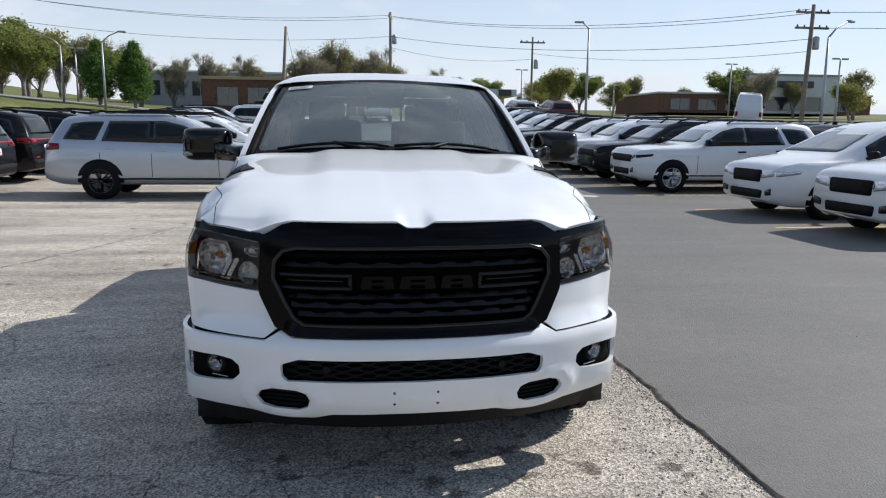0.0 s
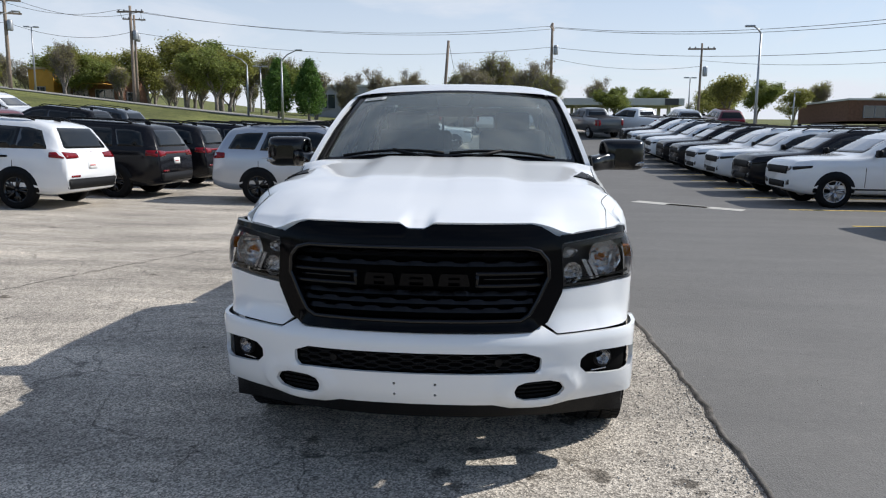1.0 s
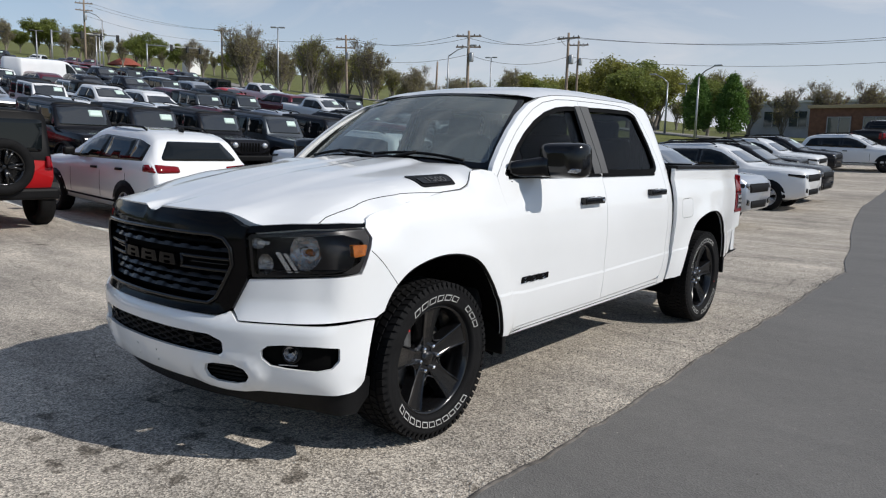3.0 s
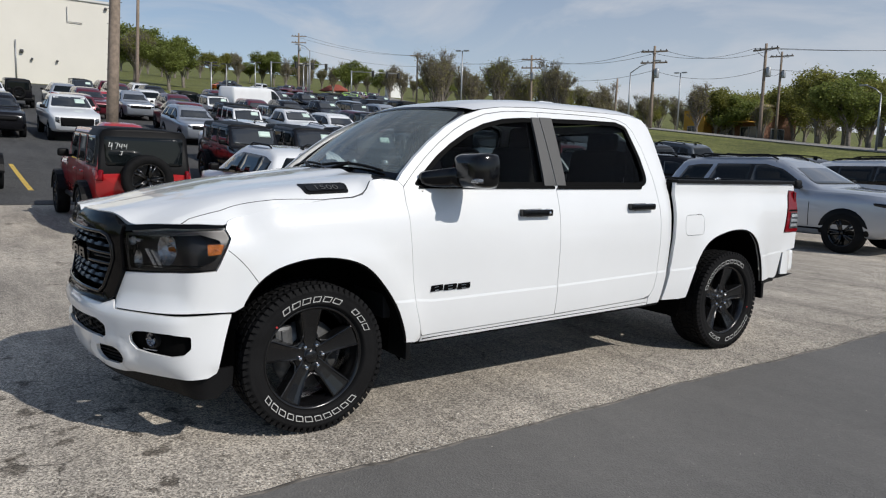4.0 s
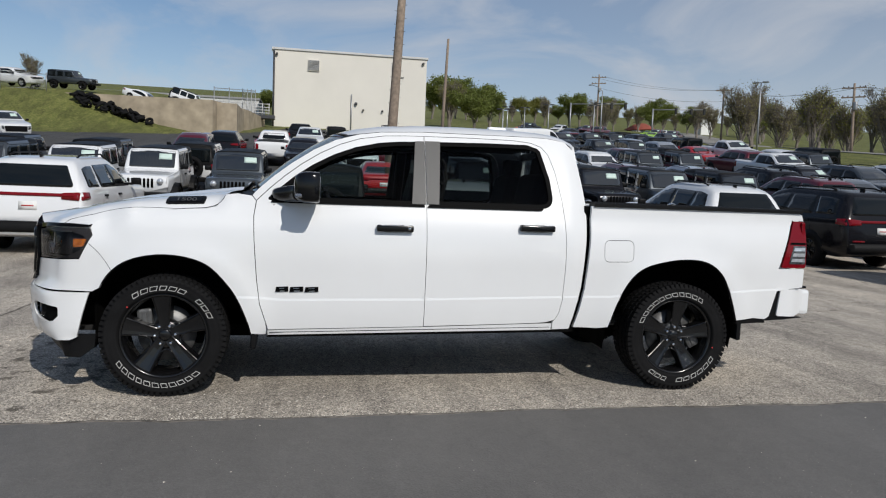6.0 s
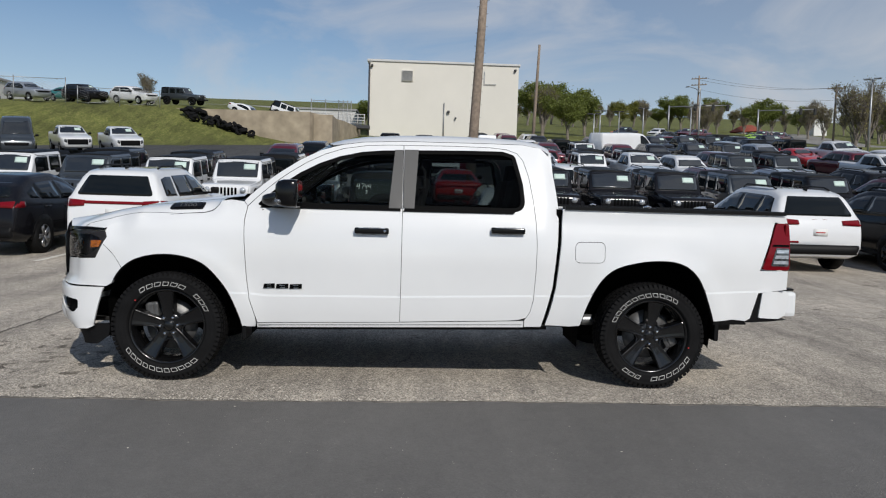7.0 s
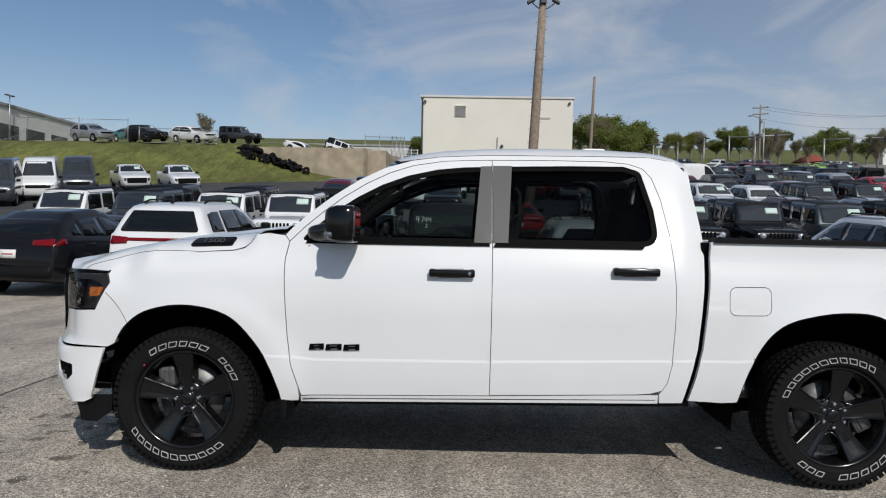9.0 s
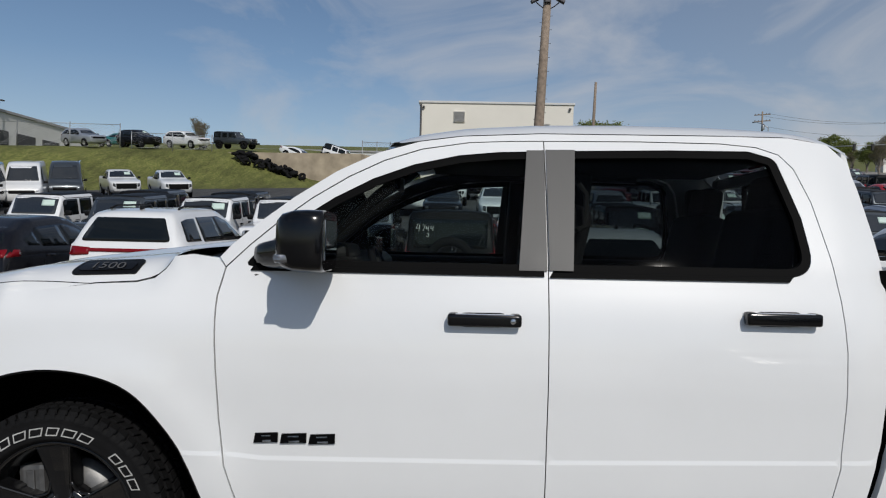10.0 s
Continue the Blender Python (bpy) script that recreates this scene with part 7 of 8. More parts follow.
cols = 120
rows_n = 36
hv = []
for i in range(rows_n + 1):
    t = i / rows_n
    for j in range(-cols // 2, cols // 2 + 1):
        c = abs(j) / (cols / 2)
        # the outermost columns lie beyond the seam, on the fender's top
        y = -0.85 + 1.3 * t if c < 0.9 else max(-0.66, -0.66 + 1.08 * t)
        cs = float(np.interp(y, [-0.66, -0.45, -0.15, 0.02], [0.895, 0.925, 0.970, 0.998]))
        c = c / 0.9 * cs if c < 0.9 else cs + (1 - cs) * (c - 0.9) / 0.1
        # front edge follows the nose, back edge the windscreen
        xf = 0.945 * c
        if xf < 0.83:
            yf = float(np.interp(xf, PX[:120], PY[:120])) + 0.062 - 0.004 * smooth01((xf - 0.52) / 0.12)
        else:
            yf = float(np.interp(xf / 0.945, [0.878, 1.0], [float(np.interp(0.83, PX[:120], PY[:120])) + 0.058, -0.47]))
        yr = 0.445 + 0.02 * c * c - 0.07 * smooth01((c - 0.80) / 0.2)
        y = yf + (yr - yf) * t
        zs = float(np.interp(y, SEAM_Y, SEAM_Z))
        xs_ = abs(nose(US(max(y, -0.5)), zs)[0]) - 0.002
        x = xs_ * c
        crest = soft(y, HY, HZ, 0.08)
        # a low middle bulge, stronger towards the windscreen, and sides that roll down to the seam
        back = smooth01((y + 0.75) / 1.1)
        z = crest - (0.006 + 0.016 * back) * smooth01((x - 0.33) / 0.15) - 0.005 * smooth01((0.13 - x) / 0.07) * (0.4 + 0.6 * back)
        z = z - (z - zs) * (0.16 * c ** 2.5 + 0.84 * c ** 12)
        ze = soft(abs(x), [0.0, 0.49, 0.56, 0.63, 0.70, 0.80, 0.87, 0.92], [1.178, 1.176, 1.158, 1.127, 1.121, 1.125, 1.132, 1.138], 0.02)
        z = ze + (z - ze) * (1 - 0.97 * (1 - t / 0.34) ** 2.2) if t < 0.34 else z
        # the notch in the middle of the front edge
        dip = 0.025 * smooth01((0.080 - abs(x)) / 0.050) * max(0.0, 1 - t / 0.22) ** 2.2
        ze -= 0.025 * smooth01((0.080 - abs(x)) / 0.050)
        z -= dip
        if t < 0.03:
            z = ze - 0.008 * (1 - t / 0.03)
        if c > 0.999 and y < 0.0:
            x, z = x + 0.002, z - 0.003
        hv.append((math.copysign(x, j), y, z))
nc = cols + 1
hf = [(i * nc + j, i * nc + j + 1, (i + 1) * nc + j + 1, (i + 1) * nc + j) for i in range(rows_n) for j in range(cols)]
hood = put("bonnet", mesh_of("bonnet", hv, hf, M_WHITE), truck)
for jj in (6, cols - 6):
    part("bonnet_seam", tube([Vector(hv[i * nc + jj]) + Vector((0, 0, -0.0006)) for i in range(rows_n + 1)], 0.0022, 5), M_DARK, truck)
rimv = [Vector(v) for v in hv[:nc]]
low = [v + Vector((0, 0.02, -0.05)) for v in rimv]
put("bonnet_edge", mesh_of("bonnet_edge", rimv + low, [(j, nc + j, nc + j + 1, j + 1) for j in range(nc - 1)], M_WHITE), truck)
hood_bm = bmesh.new()
hood_bm.from_mesh(hood.data)
HOOD = BVHTree.FromBMesh(hood_bm)
hood_bm.free()


def hood_at(sg, y, z, lift=0.0):
    hit, nrm, _, _ = HOOD.ray_cast(Vector((sg * 3, y, z)), Vector((-sg, 0, 0)))
    if not hit:
        return Vector((sg * 0.83, y, z))
    return hit + (nrm if nrm.z > 0 else -nrm) * lift


for sg in (1, -1):
    for nm, y0, y1, z0, z1, mt, lift, rr_ in (("hood_vent", -0.015, 0.245, 1.272, 1.330, M_BLACKPLASTIC, 0.006, 0.022), ("vent_insert", 0.005, 0.225, 1.283, 1.318, T_MESH, 0.010, 0.012)):
        poly = rounded([(y0, z0 + 0.004), (y0 + 0.02, z0), (y1 - 0.01, z0 + 0.010), (y1, z1 - 0.004), (y1 - 0.02, z1), (y0 + 0.004, z1 - 0.012)], rr_ * 0.5, 3)
        flat, faces = fill(poly, (), 0.016)
        skin(nm, flat, faces, lambda a, b, d, sg=sg, lift=lift: hood_at(sg, a, b, lift - d), mt, truck, 0.02, flip=sg < 0)
    num = bpy.data.curves.new("vent_number", "FONT")
    num.body, num.size, num.extrude, num.align_x, num.align_y = "1500", 0.040, 0.0, "CENTER", "CENTER"
    holder = bpy.data.objects.new("vent_number", num)
    me = bpy.data.meshes.new_from_object(holder)
    bpy.data.objects.remove(holder)
    for v in me.vertices:
        y = 0.116 + sg * v.co.x * 1.75
        v.co = hood_at(sg, y, 1.3005 + 0.02 * (y - 0.116) + v.co.y * 0.72, 0.0125)
    me.materials.clear()
    me.materials.append(T_GREYPLASTIC)
    put("vent_number", me, truck, "grey raised model number")

# cowl and wipers
bm = bmesh.new()
cv = []
for i in range(2):
    for j in range(-12, 13):
        c = j / 12
        cv.append((c * (0.86 if i == 0 else 0.84), 0.43 + 0.02 * c * c + (0.0 if i == 0 else 0.10), 1.388 - 0.04 * c * c - (0.012 if i == 0 else -0.006)))
put("cowl", mesh_of("cowl", cv, [(j, j + 1, 25 + j + 1, 25 + j) for j in range(24)], M_BLACKPLASTIC), truck)


def screen(a, b, d=0.0):
    """Windscreen surface, a across from -1 to 1 and b upwards."""
    x = a * (0.825 + (0.655 - 0.825) * b)
    y = 0.475 + (1.085 - 0.475) * b + a * a * (0.135 - 0.035 * b)
    z = 1.392 + (1.838 - 1.392) * b - a * a * 0.038 + 0.028 * math.sin(math.pi * b)
    n = Vector((0.15 * a, -0.60, 0.80)).normalized()
    return Vector((x, y, z)) - n * d


flat, faces = fill(rounded([(-1, 0), (1, 0), (1, 1), (-1, 1)], 0.06, 3), (), 0.12)
ws = skin("windshield", flat, faces, screen, T_GLASS, truck, 0.004)
ws.visible_shadow = False
band = rounded([(-1, 0), (1, 0), (1, 1), (-1, 1)], 0.06, 3)
hole = rounded([(-0.955, 0.055), (0.955, 0.055), (0.955, 0.955), (-0.955, 0.955)], 0.05, 3)
flat, faces = fill(band, [hole], 0.1)
skin("windshield_border", flat, faces, lambda a, b, d: screen(a, b, -0.004 + d), M_BLACKGLOSS, truck, 0.0)
flat, faces = fill(rounded([(-0.14, 0.74), (0.14, 0.74), (0.20, 0.97), (-0.20, 0.97)], 0.04, 3), (), 0.1)
skin("sensor_shade", flat, faces, lambda a, b, d: screen(a, b, 0.012), M_DARK, truck, 0.0)
flat, faces = fill([(-0.93, 0.875), (-0.70, 0.875), (-0.70, 0.930), (-0.93, 0.930)], (), 0.1)
stk = skin("window_sticker", flat, faces, lambda a, b, d: screen(a, b, -0.006), M_PLATE, truck, 0.0)
for k in range(3):
    flat, faces = fill([(-0.905, 0.884 + 0.013 * k), (-0.74, 0.884 + 0.013 * k), (-0.74, 0.891 + 0.013 * k), (-0.905, 0.891 + 0.013 * k)], (), 0.1)
    skin("print_bar", flat, faces, lambda a, b, d: screen(a, b, -0.008), M_STEELM, stk, 0.0)
for a0, a1 in ((-0.80, -0.02), (0.02, 0.80)):
    part("wiper", tube([screen(a0 + (a1 - a0) * k / 8, 0.035 + 0.035 * math.sin(k / 8 * math.pi), -0.022) for k in range(9)], 0.009, 6), M_BLACKPLASTIC, truck)
    part("wiper_arm", tube([screen(a1 if a1 < 0 else a0 + 0.06, -0.05, -0.02), screen((a0 + a1) / 2, 0.06, -0.035)], 0.011, 6), M_BLACKPLASTIC, truck)

# doors
A_SEAM = [(0.578, 1.318), (0.66, 1.402), (0.76, 1.492), (0.87, 1.578), (1.0, 1.662), (1.13, 1.728), (1.27, 1.776), (1.45, 1.806), (1.60, 1.814), (1.728, 1.817)]
front_door = [(0.672, 0.452), (0.658, 0.50), (0.616, 0.63), (0.593, 0.80), (0.573, 1.06), (0.566, 1.22)] + A_SEAM + [(1.7315, 1.60), (1.7325, 1.33), (1.7335, 0.90), (1.7315, 0.476)]
front_hole = rounded([(0.630, 1.322, 0.02), (0.72, 1.405, 0), (0.83, 1.500, 0), (0.95, 1.582, 0), (1.09, 1.658, 0), (1.24, 1.716, 0), (1.41, 1.756, 0), (1.56, 1.772, 0), (1.716, 1.778, 0.0), (1.719, 1.322, 0)], 0.0, 3)
rear_door = [(1.7355, 0.478), (1.7375, 0.90), (1.7365, 1.33), (1.7355, 1.60), (1.732, 1.817), (2.10, 1.822), (2.40, 1.820), (2.53, 1.808), (2.61, 1.780), (2.655, 1.725), (2.695, 1.60), (2.728, 1.40), (2.744, 1.25), (2.752, 1.08), (2.750, 0.89), (2.740, 0.68), (2.718, 0.575), (2.690, 0.530), (2.63, 0.512), (2.55, 0.505)]
rear_hole = rounded([(1.750, 1.326, 0), (1.745, 1.780, 0), (2.20, 1.792, 0), (2.50, 1.794, 0.06), (2.595, 1.765, 0.05), (2.652, 1.54, 0.02), (2.672, 1.328, 0.11)], 0.0, 8)


def shrink(poly, d):
    """Polygon drawn in by d."""
    n = len(poly)
    area = sum(poly[i - 1][0] * poly[i][1] - poly[i][0] * poly[i - 1][1] for i in range(n))
    s = 1 if area > 0 else -1
    out = []
    for i in range(n):
        p, a, b = Vector(poly[i]), Vector(poly[i - 1]), Vector(poly[(i + 1) % n])
        e1, e2 = (p - a), (b - p)
        if e1.length < 1e-6 or e2.length < 1e-6:
            continue
        n1, n2 = Vector((-e1.y, e1.x)).normalized() * s, Vector((-e2.y, e2.x)).normalized() * s
        k = (n1 + n2)
        k = k / max(0.4, k.length_squared / 2) if k.length > 1e-6 else n1
        out.append(tuple(p + k * d))
    return out


def door_of(name, poly, hole, glass, plane, handle, lock):
    for sg in (1, -1):
        door = panel(name, poly, cab_side, M_WHITE, [hole], 0.03, 0.05, sides=(sg,))[0]
        inner = shrink(hole, 0.030)
        panel("window_frame", hole, cab_side, T_TRIM, [inner], 0.03, 0.06, parent=door, sides=(sg,), gap=-0.004)
        g = panel("window_glass", shrink(hole, 0.022), cab_side, glass, (), 0.004, 0.15, parent=door, sides=(sg,), gap=-0.022)[0]
        g.visible_shadow = False
        panel("pillar_cover", plane, cab_side, T_GREYPLASTIC, (), 0.02, 0.06, parent=door, sides=(sg,), gap=0.007)
        panel("belt_trim", [(hole[0][0] - 0.012, 1.309), (max(p[0] for p in hole) - (0.0 if name == "front_door" else 0.09), 1.312), (max(p[0] for p in hole) - (0.0 if name == "front_door" else 0.075), 1.330), (hole[0][0] - 0.002, 1.327)], cab_side, T_TRIM, (), 0.02, 0.012, parent=door, sides=(sg,), gap=0.008)
        # handle: a pocket and a bar
        y0, z0 = handle
        zz = z0 + 0.03
        panel("handle_pocket", rounded([(y0 + 0.04, zz - 0.028), (y0 + 0.20, zz - 0.026), (y0 + 0.20, zz + 0.024), (y0 + 0.04, zz + 0.022)], 0.02, 3), cab_side, M_BLACKPLASTIC, (), 0.0, 0.05, parent=door, sides=(sg,), gap=0.002)
        xh = side_x(y0, zz)
        bm = box((sg * (xh + 0.032), y0 + 0.125, zz), (0.026, 0.255, 0.044), 0.012, None, 3)
        add_box(bm, (sg * (xh + 0.012), y0 + 0.018, zz), (0.04, 0.036, 0.046), 0.010)
        add_box(bm, (sg * (xh + 0.012), y0 + 0.232, zz), (0.04, 0.036, 0.046), 0.010)
        hd = part("door_handle", bm, M_BLACKGLOSS, door, smooth=True)
        # chrome strip added as the highlight along the black handle's top
        part("handle_highlight", box((sg * (xh + 0.040), y0 + 0.125, zz + 0.0205), (0.012, 0.20, 0.004), 0.0015), M_CHROME, hd, "bright strip standing in for the highlight on the upper edge")
        if lock:
            part("lock_cap", lathe([(0.001, 0.004), (0.009, 0.003), (0.010, 0.0)], 12, "x", (sg * (xh + 0.046), y0 + 0.222, zz)) if sg > 0 else lathe([(0.001, -0.004), (0.009, -0.003), (0.010, 0.0)], 12, "x", (sg * (xh + 0.046), y0 + 0.222, zz)), M_CHROME, hd)


door_of("front_door", front_door, front_hole, T_GLASSF, [(1.630, 1.332), (1.7300, 1.332), (1.7290, 1.782), (1.664, 1.780)], (1.385, 1.131), True)
door_of("rear_door", rear_door, rear_hole, T_GLASSR, [(1.7385, 1.334), (1.822, 1.334), (1.846, 1.786), (1.7365, 1.784)], (2.405, 1.158), False)

# dark linings behind the window frames
for sg in (1, -1):
    part("pillar_lining", tube([(sg * (side_x(y, z) - 0.060), y + 0.01, z - 0.015) for y, z in A_SEAM + [(2.1, 1.822), (2.4, 1.818)]], 0.032, 8), T_DASH, truck)
    part("belt_lining", tube([(sg * (side_x(1.5, 1.31) - 0.075), y, 1.295) for y in (0.66, 1.2, 1.72, 2.2, 2.62)], 0.04, 8), T_DASH, truck)

# rest of the cab side: pillar, roof edge, back corner
cab_poly = [(2.808, 0.462), (2.846, 0.60), (2.886, 0.76), (2.918, 1.10), (2.928, 1.34), (2.912, 1.48), (2.885, 1.66), (2.862, 1.762), (2.80, 1.826), (2.66, 1.850), (2.40, 1.852), (1.72, 1.848), (1.42, 1.832), (1.26, 1.808), (1.10, 1.760), (0.95, 1.684), (0.80, 1.582), (0.68, 1.486), (0.585, 1.398), (0.548, 1.354)]
cab_poly += [(y - 0.0035, z + 0.0035) for y, z in A_SEAM] + [(2.10, 1.826), (2.40, 1.824), (2.532, 1.812), (2.613, 1.783), (2.659, 1.727), (2.699, 1.601), (2.732, 1.401), (2.748, 1.25), (2.756, 1.08), (2.754, 0.89), (2.744, 0.679), (2.721, 0.573), (2.692, 0.527), (2.68, 0.512), (2.68, 0.458)]
panel("roof_rail", [(1.64, 1.8225), (1.82, 1.8245), (1.82, 1.846), (1.64, 1.843)], cab_side, M_WHITE, (), 0.01, 0.06, gap=-0.0015)
panel("cab_corner", cab_poly, cab_side, M_WHITE, (), 0.03, 0.05)
# sill under the doors, and crease line
panel("sill", [(0.668, 0.412), (2.672, 0.455), (2.672, 0.503), (2.54, 0.499), (1.733, 0.471), (0.668, 0.446)], cab_side, M_WHITE, (), 0.05, 0.06)
panel("sill_guard", [(0.66, 0.388), (2.86, 0.432), (2.86, 0.457), (0.66, 0.410)], cab_side, M_BLACKPLASTIC, (), 0.06, 0.1, gap=-0.035)

for sg in (1, -1):
    part("sill_seam", tube([(sg * (side_x(y, 0.43 + 0.0212 * (y - 0.67)) + 0.0002), y, 0.430 + 0.0225 * (y - 0.67)) for y in np.linspace(0.68, 2.66, 20)], 0.0022, 5), M_DARK, truck)

# roof
RY = [1.085, 1.20, 1.40, 1.70, 2.05, 2.40, 2.65, 2.78, 2.86]
RZ = [1.838, 1.872, 1.905, 1.926, 1.934, 1.930, 1.916, 1.900, 1.868]
rv = []
nr, ncx = 30, 40
for i in range(nr + 1):
    y0 = 1.085 + (2.872 - 1.085) * i / nr
    for j in range(-ncx // 2, ncx // 2 + 1):
        c = j / (ncx / 2)
        y = y0 + (0.135 - 0.035) * c * c * (1 - i / nr) ** 2
        zedge = float(np.interp(y, [1.085, 1.18, 1.26, 1.42, 1.72, 2.4, 2.66, 2.80, 2.872], [1.745, 1.800, 1.812, 1.836, 1.852, 1.856, 1.854, 1.828, 1.775]))
        xe = side_x(min(y, 2.8), min(zedge, 1.86)) - 0.002
        zt = float(np.interp(y0, RY, RZ))
        f = abs(c)
        z = zt - (zt - zedge) * (0.30 * f * f + 0.70 * f ** 8)
        rv.append((c * xe, y, z))
rf = [(i * (ncx + 1) + j, i * (ncx + 1) + j + 1, (i + 1) * (ncx + 1) + j + 1, (i + 1) * (ncx + 1) + j) for i in range(nr) for j in range(ncx)]
put("roof", mesh_of("roof", rv, rf, M_WHITE), truck)
part("roof_aerial", box((0, 2.45, 1.955), (0.07, 0.16, 0.05), 0.02), M_WHITE, truck)
part("brake_light", box((0, 2.87, 1.83), (0.36, 0.03, 0.035), 0.01), M_REDLENS, truck)

# back of the cab
bw = [(-0.90, 0.55), (0.90, 0.55), (0.90, 1.34), (0.68, 1.80), (-0.68, 1.80), (-0.90, 1.34)]
flat, faces = fill(bw, [rounded([(-0.68, 1.40), (0.68, 1.40), (0.58, 1.74), (-0.58, 1.74)], 0.05, 4)], 0.1)
skin("cab_back", flat, faces, lambda a, b, d: (a, 2.905 - 0.05 * max(0, b - 1.4) - d, b), M_WHITE, truck, 0.03)
flat, faces = fill(rounded([(-0.69, 1.39), (0.69, 1.39), (0.59, 1.75), (-0.59, 1.75)], 0.05, 4), (), 0.15)
bg = skin("rear_window", flat, faces, lambda a, b, d: (a, 2.895 - 0.05 * max(0, b - 1.4) - d, b), T_GLASSB, truck, 0.0)
bg.visible_shadow = False
flat, faces = fill(rounded([(-0.25, 1.40), (0.25, 1.40), (0.25, 1.74), (-0.25, 1.74)], 0.02, 2), [rounded([(-0.23, 1.42), (0.23, 1.42), (0.23, 1.72), (-0.23, 1.72)], 0.02, 2)], 0.1)
skin("slider_frame", flat, faces, lambda a, b, d: (a, 2.89 - 0.05 * max(0, b - 1.4) - d, b), M_BLACKPLASTIC, truck, 0.02)

# bed
bed_poly = [(2.950, 1.362), (2.940, 1.10), (2.910, 0.76), (2.875, 0.60), (2.840, 0.476), (3.02, 0.470)] + ARCH_R + [(4.30, 0.548), (4.415, 0.535), (4.452, 0.555), (4.505, 0.755), (4.66, 0.775), (4.735, 0.785), (4.735, 0.930), (4.505, 0.928), (4.635, 1.305), (4.735, 1.300), (4.72, 1.345), (4.68, 1.364), (4.40, 1.366)]
fuel = rounded([(3.045, 0.958), (3.275, 0.962), (3.275, 1.122), (3.045, 1.118)], 0.045, 5)
fuel_in = shrink(fuel, 0.004)
panel("bed_side", bed_poly, bed_side, M_WHITE, [], 0.03, 0.05, sides=(-1,))
panel("bed_side", bed_poly, bed_side, M_WHITE, [fuel], 0.03, 0.05, sides=(1,))
panel("fuel_door", fuel_in, bed_side, M_WHITE, (), 0.02, 0.06, sides=(1,))
panel("fuel_pocket", fuel, bed_side, M_DARK, (), 0.0, 0.05, sides=(1,), gap=-0.028)
# void-black sheet for the shade in the gap between cab and bed
panel("cab_gap_shade", [(2.79, 0.47), (2.89, 0.47), (2.945, 0.72), (2.980, 1.10), (2.985, 1.36), (2.91, 1.36), (2.90, 1.10), (2.86, 0.72)], bed_side, M_DARK, (), 0.03, 0.08, gap=-0.045)
panel("bed_lower_trim", [(4.14, 0.508), (4.43, 0.505), (4.415, 0.532), (4.30, 0.546), (4.14, 0.532)], bed_side, M_BLACKPLASTIC, (), 0.03, 0.08, gap=-0.004)
for sg in (1, -1):
    bm = bmesh.new()
    cap = [(y, 0.9625 - tail_in(y)) for y in np.linspace(2.965, 4.715, 15)]
    sec = [[bm.verts.new((sg * (x - dx), y, z)) for dx, z in ((0.0, 1.358), (0.0, 1.380), (0.008, 1.387), (0.105, 1.387), (0.113, 1.380), (0.113, 1.358))] for y, x in cap]
    for p, q in zip(sec, sec[1:]):
        for k in range(6):
            bm.faces.new((p[k], p[(k + 1) % 6], q[(k + 1) % 6], q[k]))
    bm.faces.new(sec[0])
    bm.faces.new(sec[-1])
    bmesh.ops.recalc_face_normals(bm, faces=bm.faces)
    part("bed_rail_cap", bm, M_BLACKPLASTIC, truck)
    part("bed_inner_wall", box((sg * 0.80, 3.84, 1.20), (0.03, 1.70, 0.33), 0.005), M_WHITE, truck)
    part("tie_down", tube([(sg * 0.84, 3.6, 1.39), (sg * 0.84, 3.63, 1.40), (sg * 0.84, 3.66, 1.39)], 0.008, 6), M_CHROME, truck)
    tl = panel("taillight", rounded([(4.522, 0.936), (4.740, 0.938), (4.745, 1.296), (4.645, 1.298)], 0.02, 3), bed_side, M_REDLENS, (), 0.03, 0.05, sides=(sg,), gap=0.006)[0]
    panel("reverse_lens", rounded([(4.590, 0.968), (4.732, 0.968), (4.736, 1.108), (4.632, 1.108)], 0.01, 2), bed_side, M_LAMPDARK, (), 0.01, 0.05, parent=tl, sides=(sg,), gap=0.010)
    for k in range(3):
        panel("lens_bar", [(4.606 + 0.012 * k, 0.985 + 0.042 * k), (4.728, 0.985 + 0.042 * k), (4.728, 1.010 + 0.042 * k), (4.614 + 0.012 * k, 1.010 + 0.042 * k)], bed_side, M_CLEARLENS, (), 0.0, 0.1, parent=tl, sides=(sg,), gap=0.0125)
    panel("lens_line", [(4.600, 1.120), (4.735, 1.120), (4.735, 1.135), (4.608, 1.135)], bed_side, M_DARK, (), 0.0, 0.1, parent=tl, sides=(sg,), gap=0.012)
    bm = box((sg * 0.825, 4.722, 1.12), (0.15, 0.03, 0.34), 0.008)
    part("lamp_back", bm, M_REDLENS, tl)
part("bed_front_wall", box((0, 2.985, 1.12), (1.70, 0.03, 0.50), 0.005), M_WHITE, truck)
part("bed_floor", box((0, 3.85, 0.87), (0.98, 1.74, 0.03), 0.0), T_UNDER, truck)
part("tailgate", box((0, 4.735, 1.08), (1.56, 0.07, 0.58), 0.02), M_WHITE, truck)
part("tailgate_cap", box((0, 4.725, 1.376), (1.58, 0.09, 0.022), 0.008), M_BLACKPLASTIC, truck)
rb = rounded([(4.52, 0.560), (4.545, 0.768), (4.76, 0.768), (4.80, 0.745), (4.80, 0.66), (4.765, 0.575), (4.70, 0.552)], 0.015, 3)
flat, faces = fill(rb, (), 0.06)
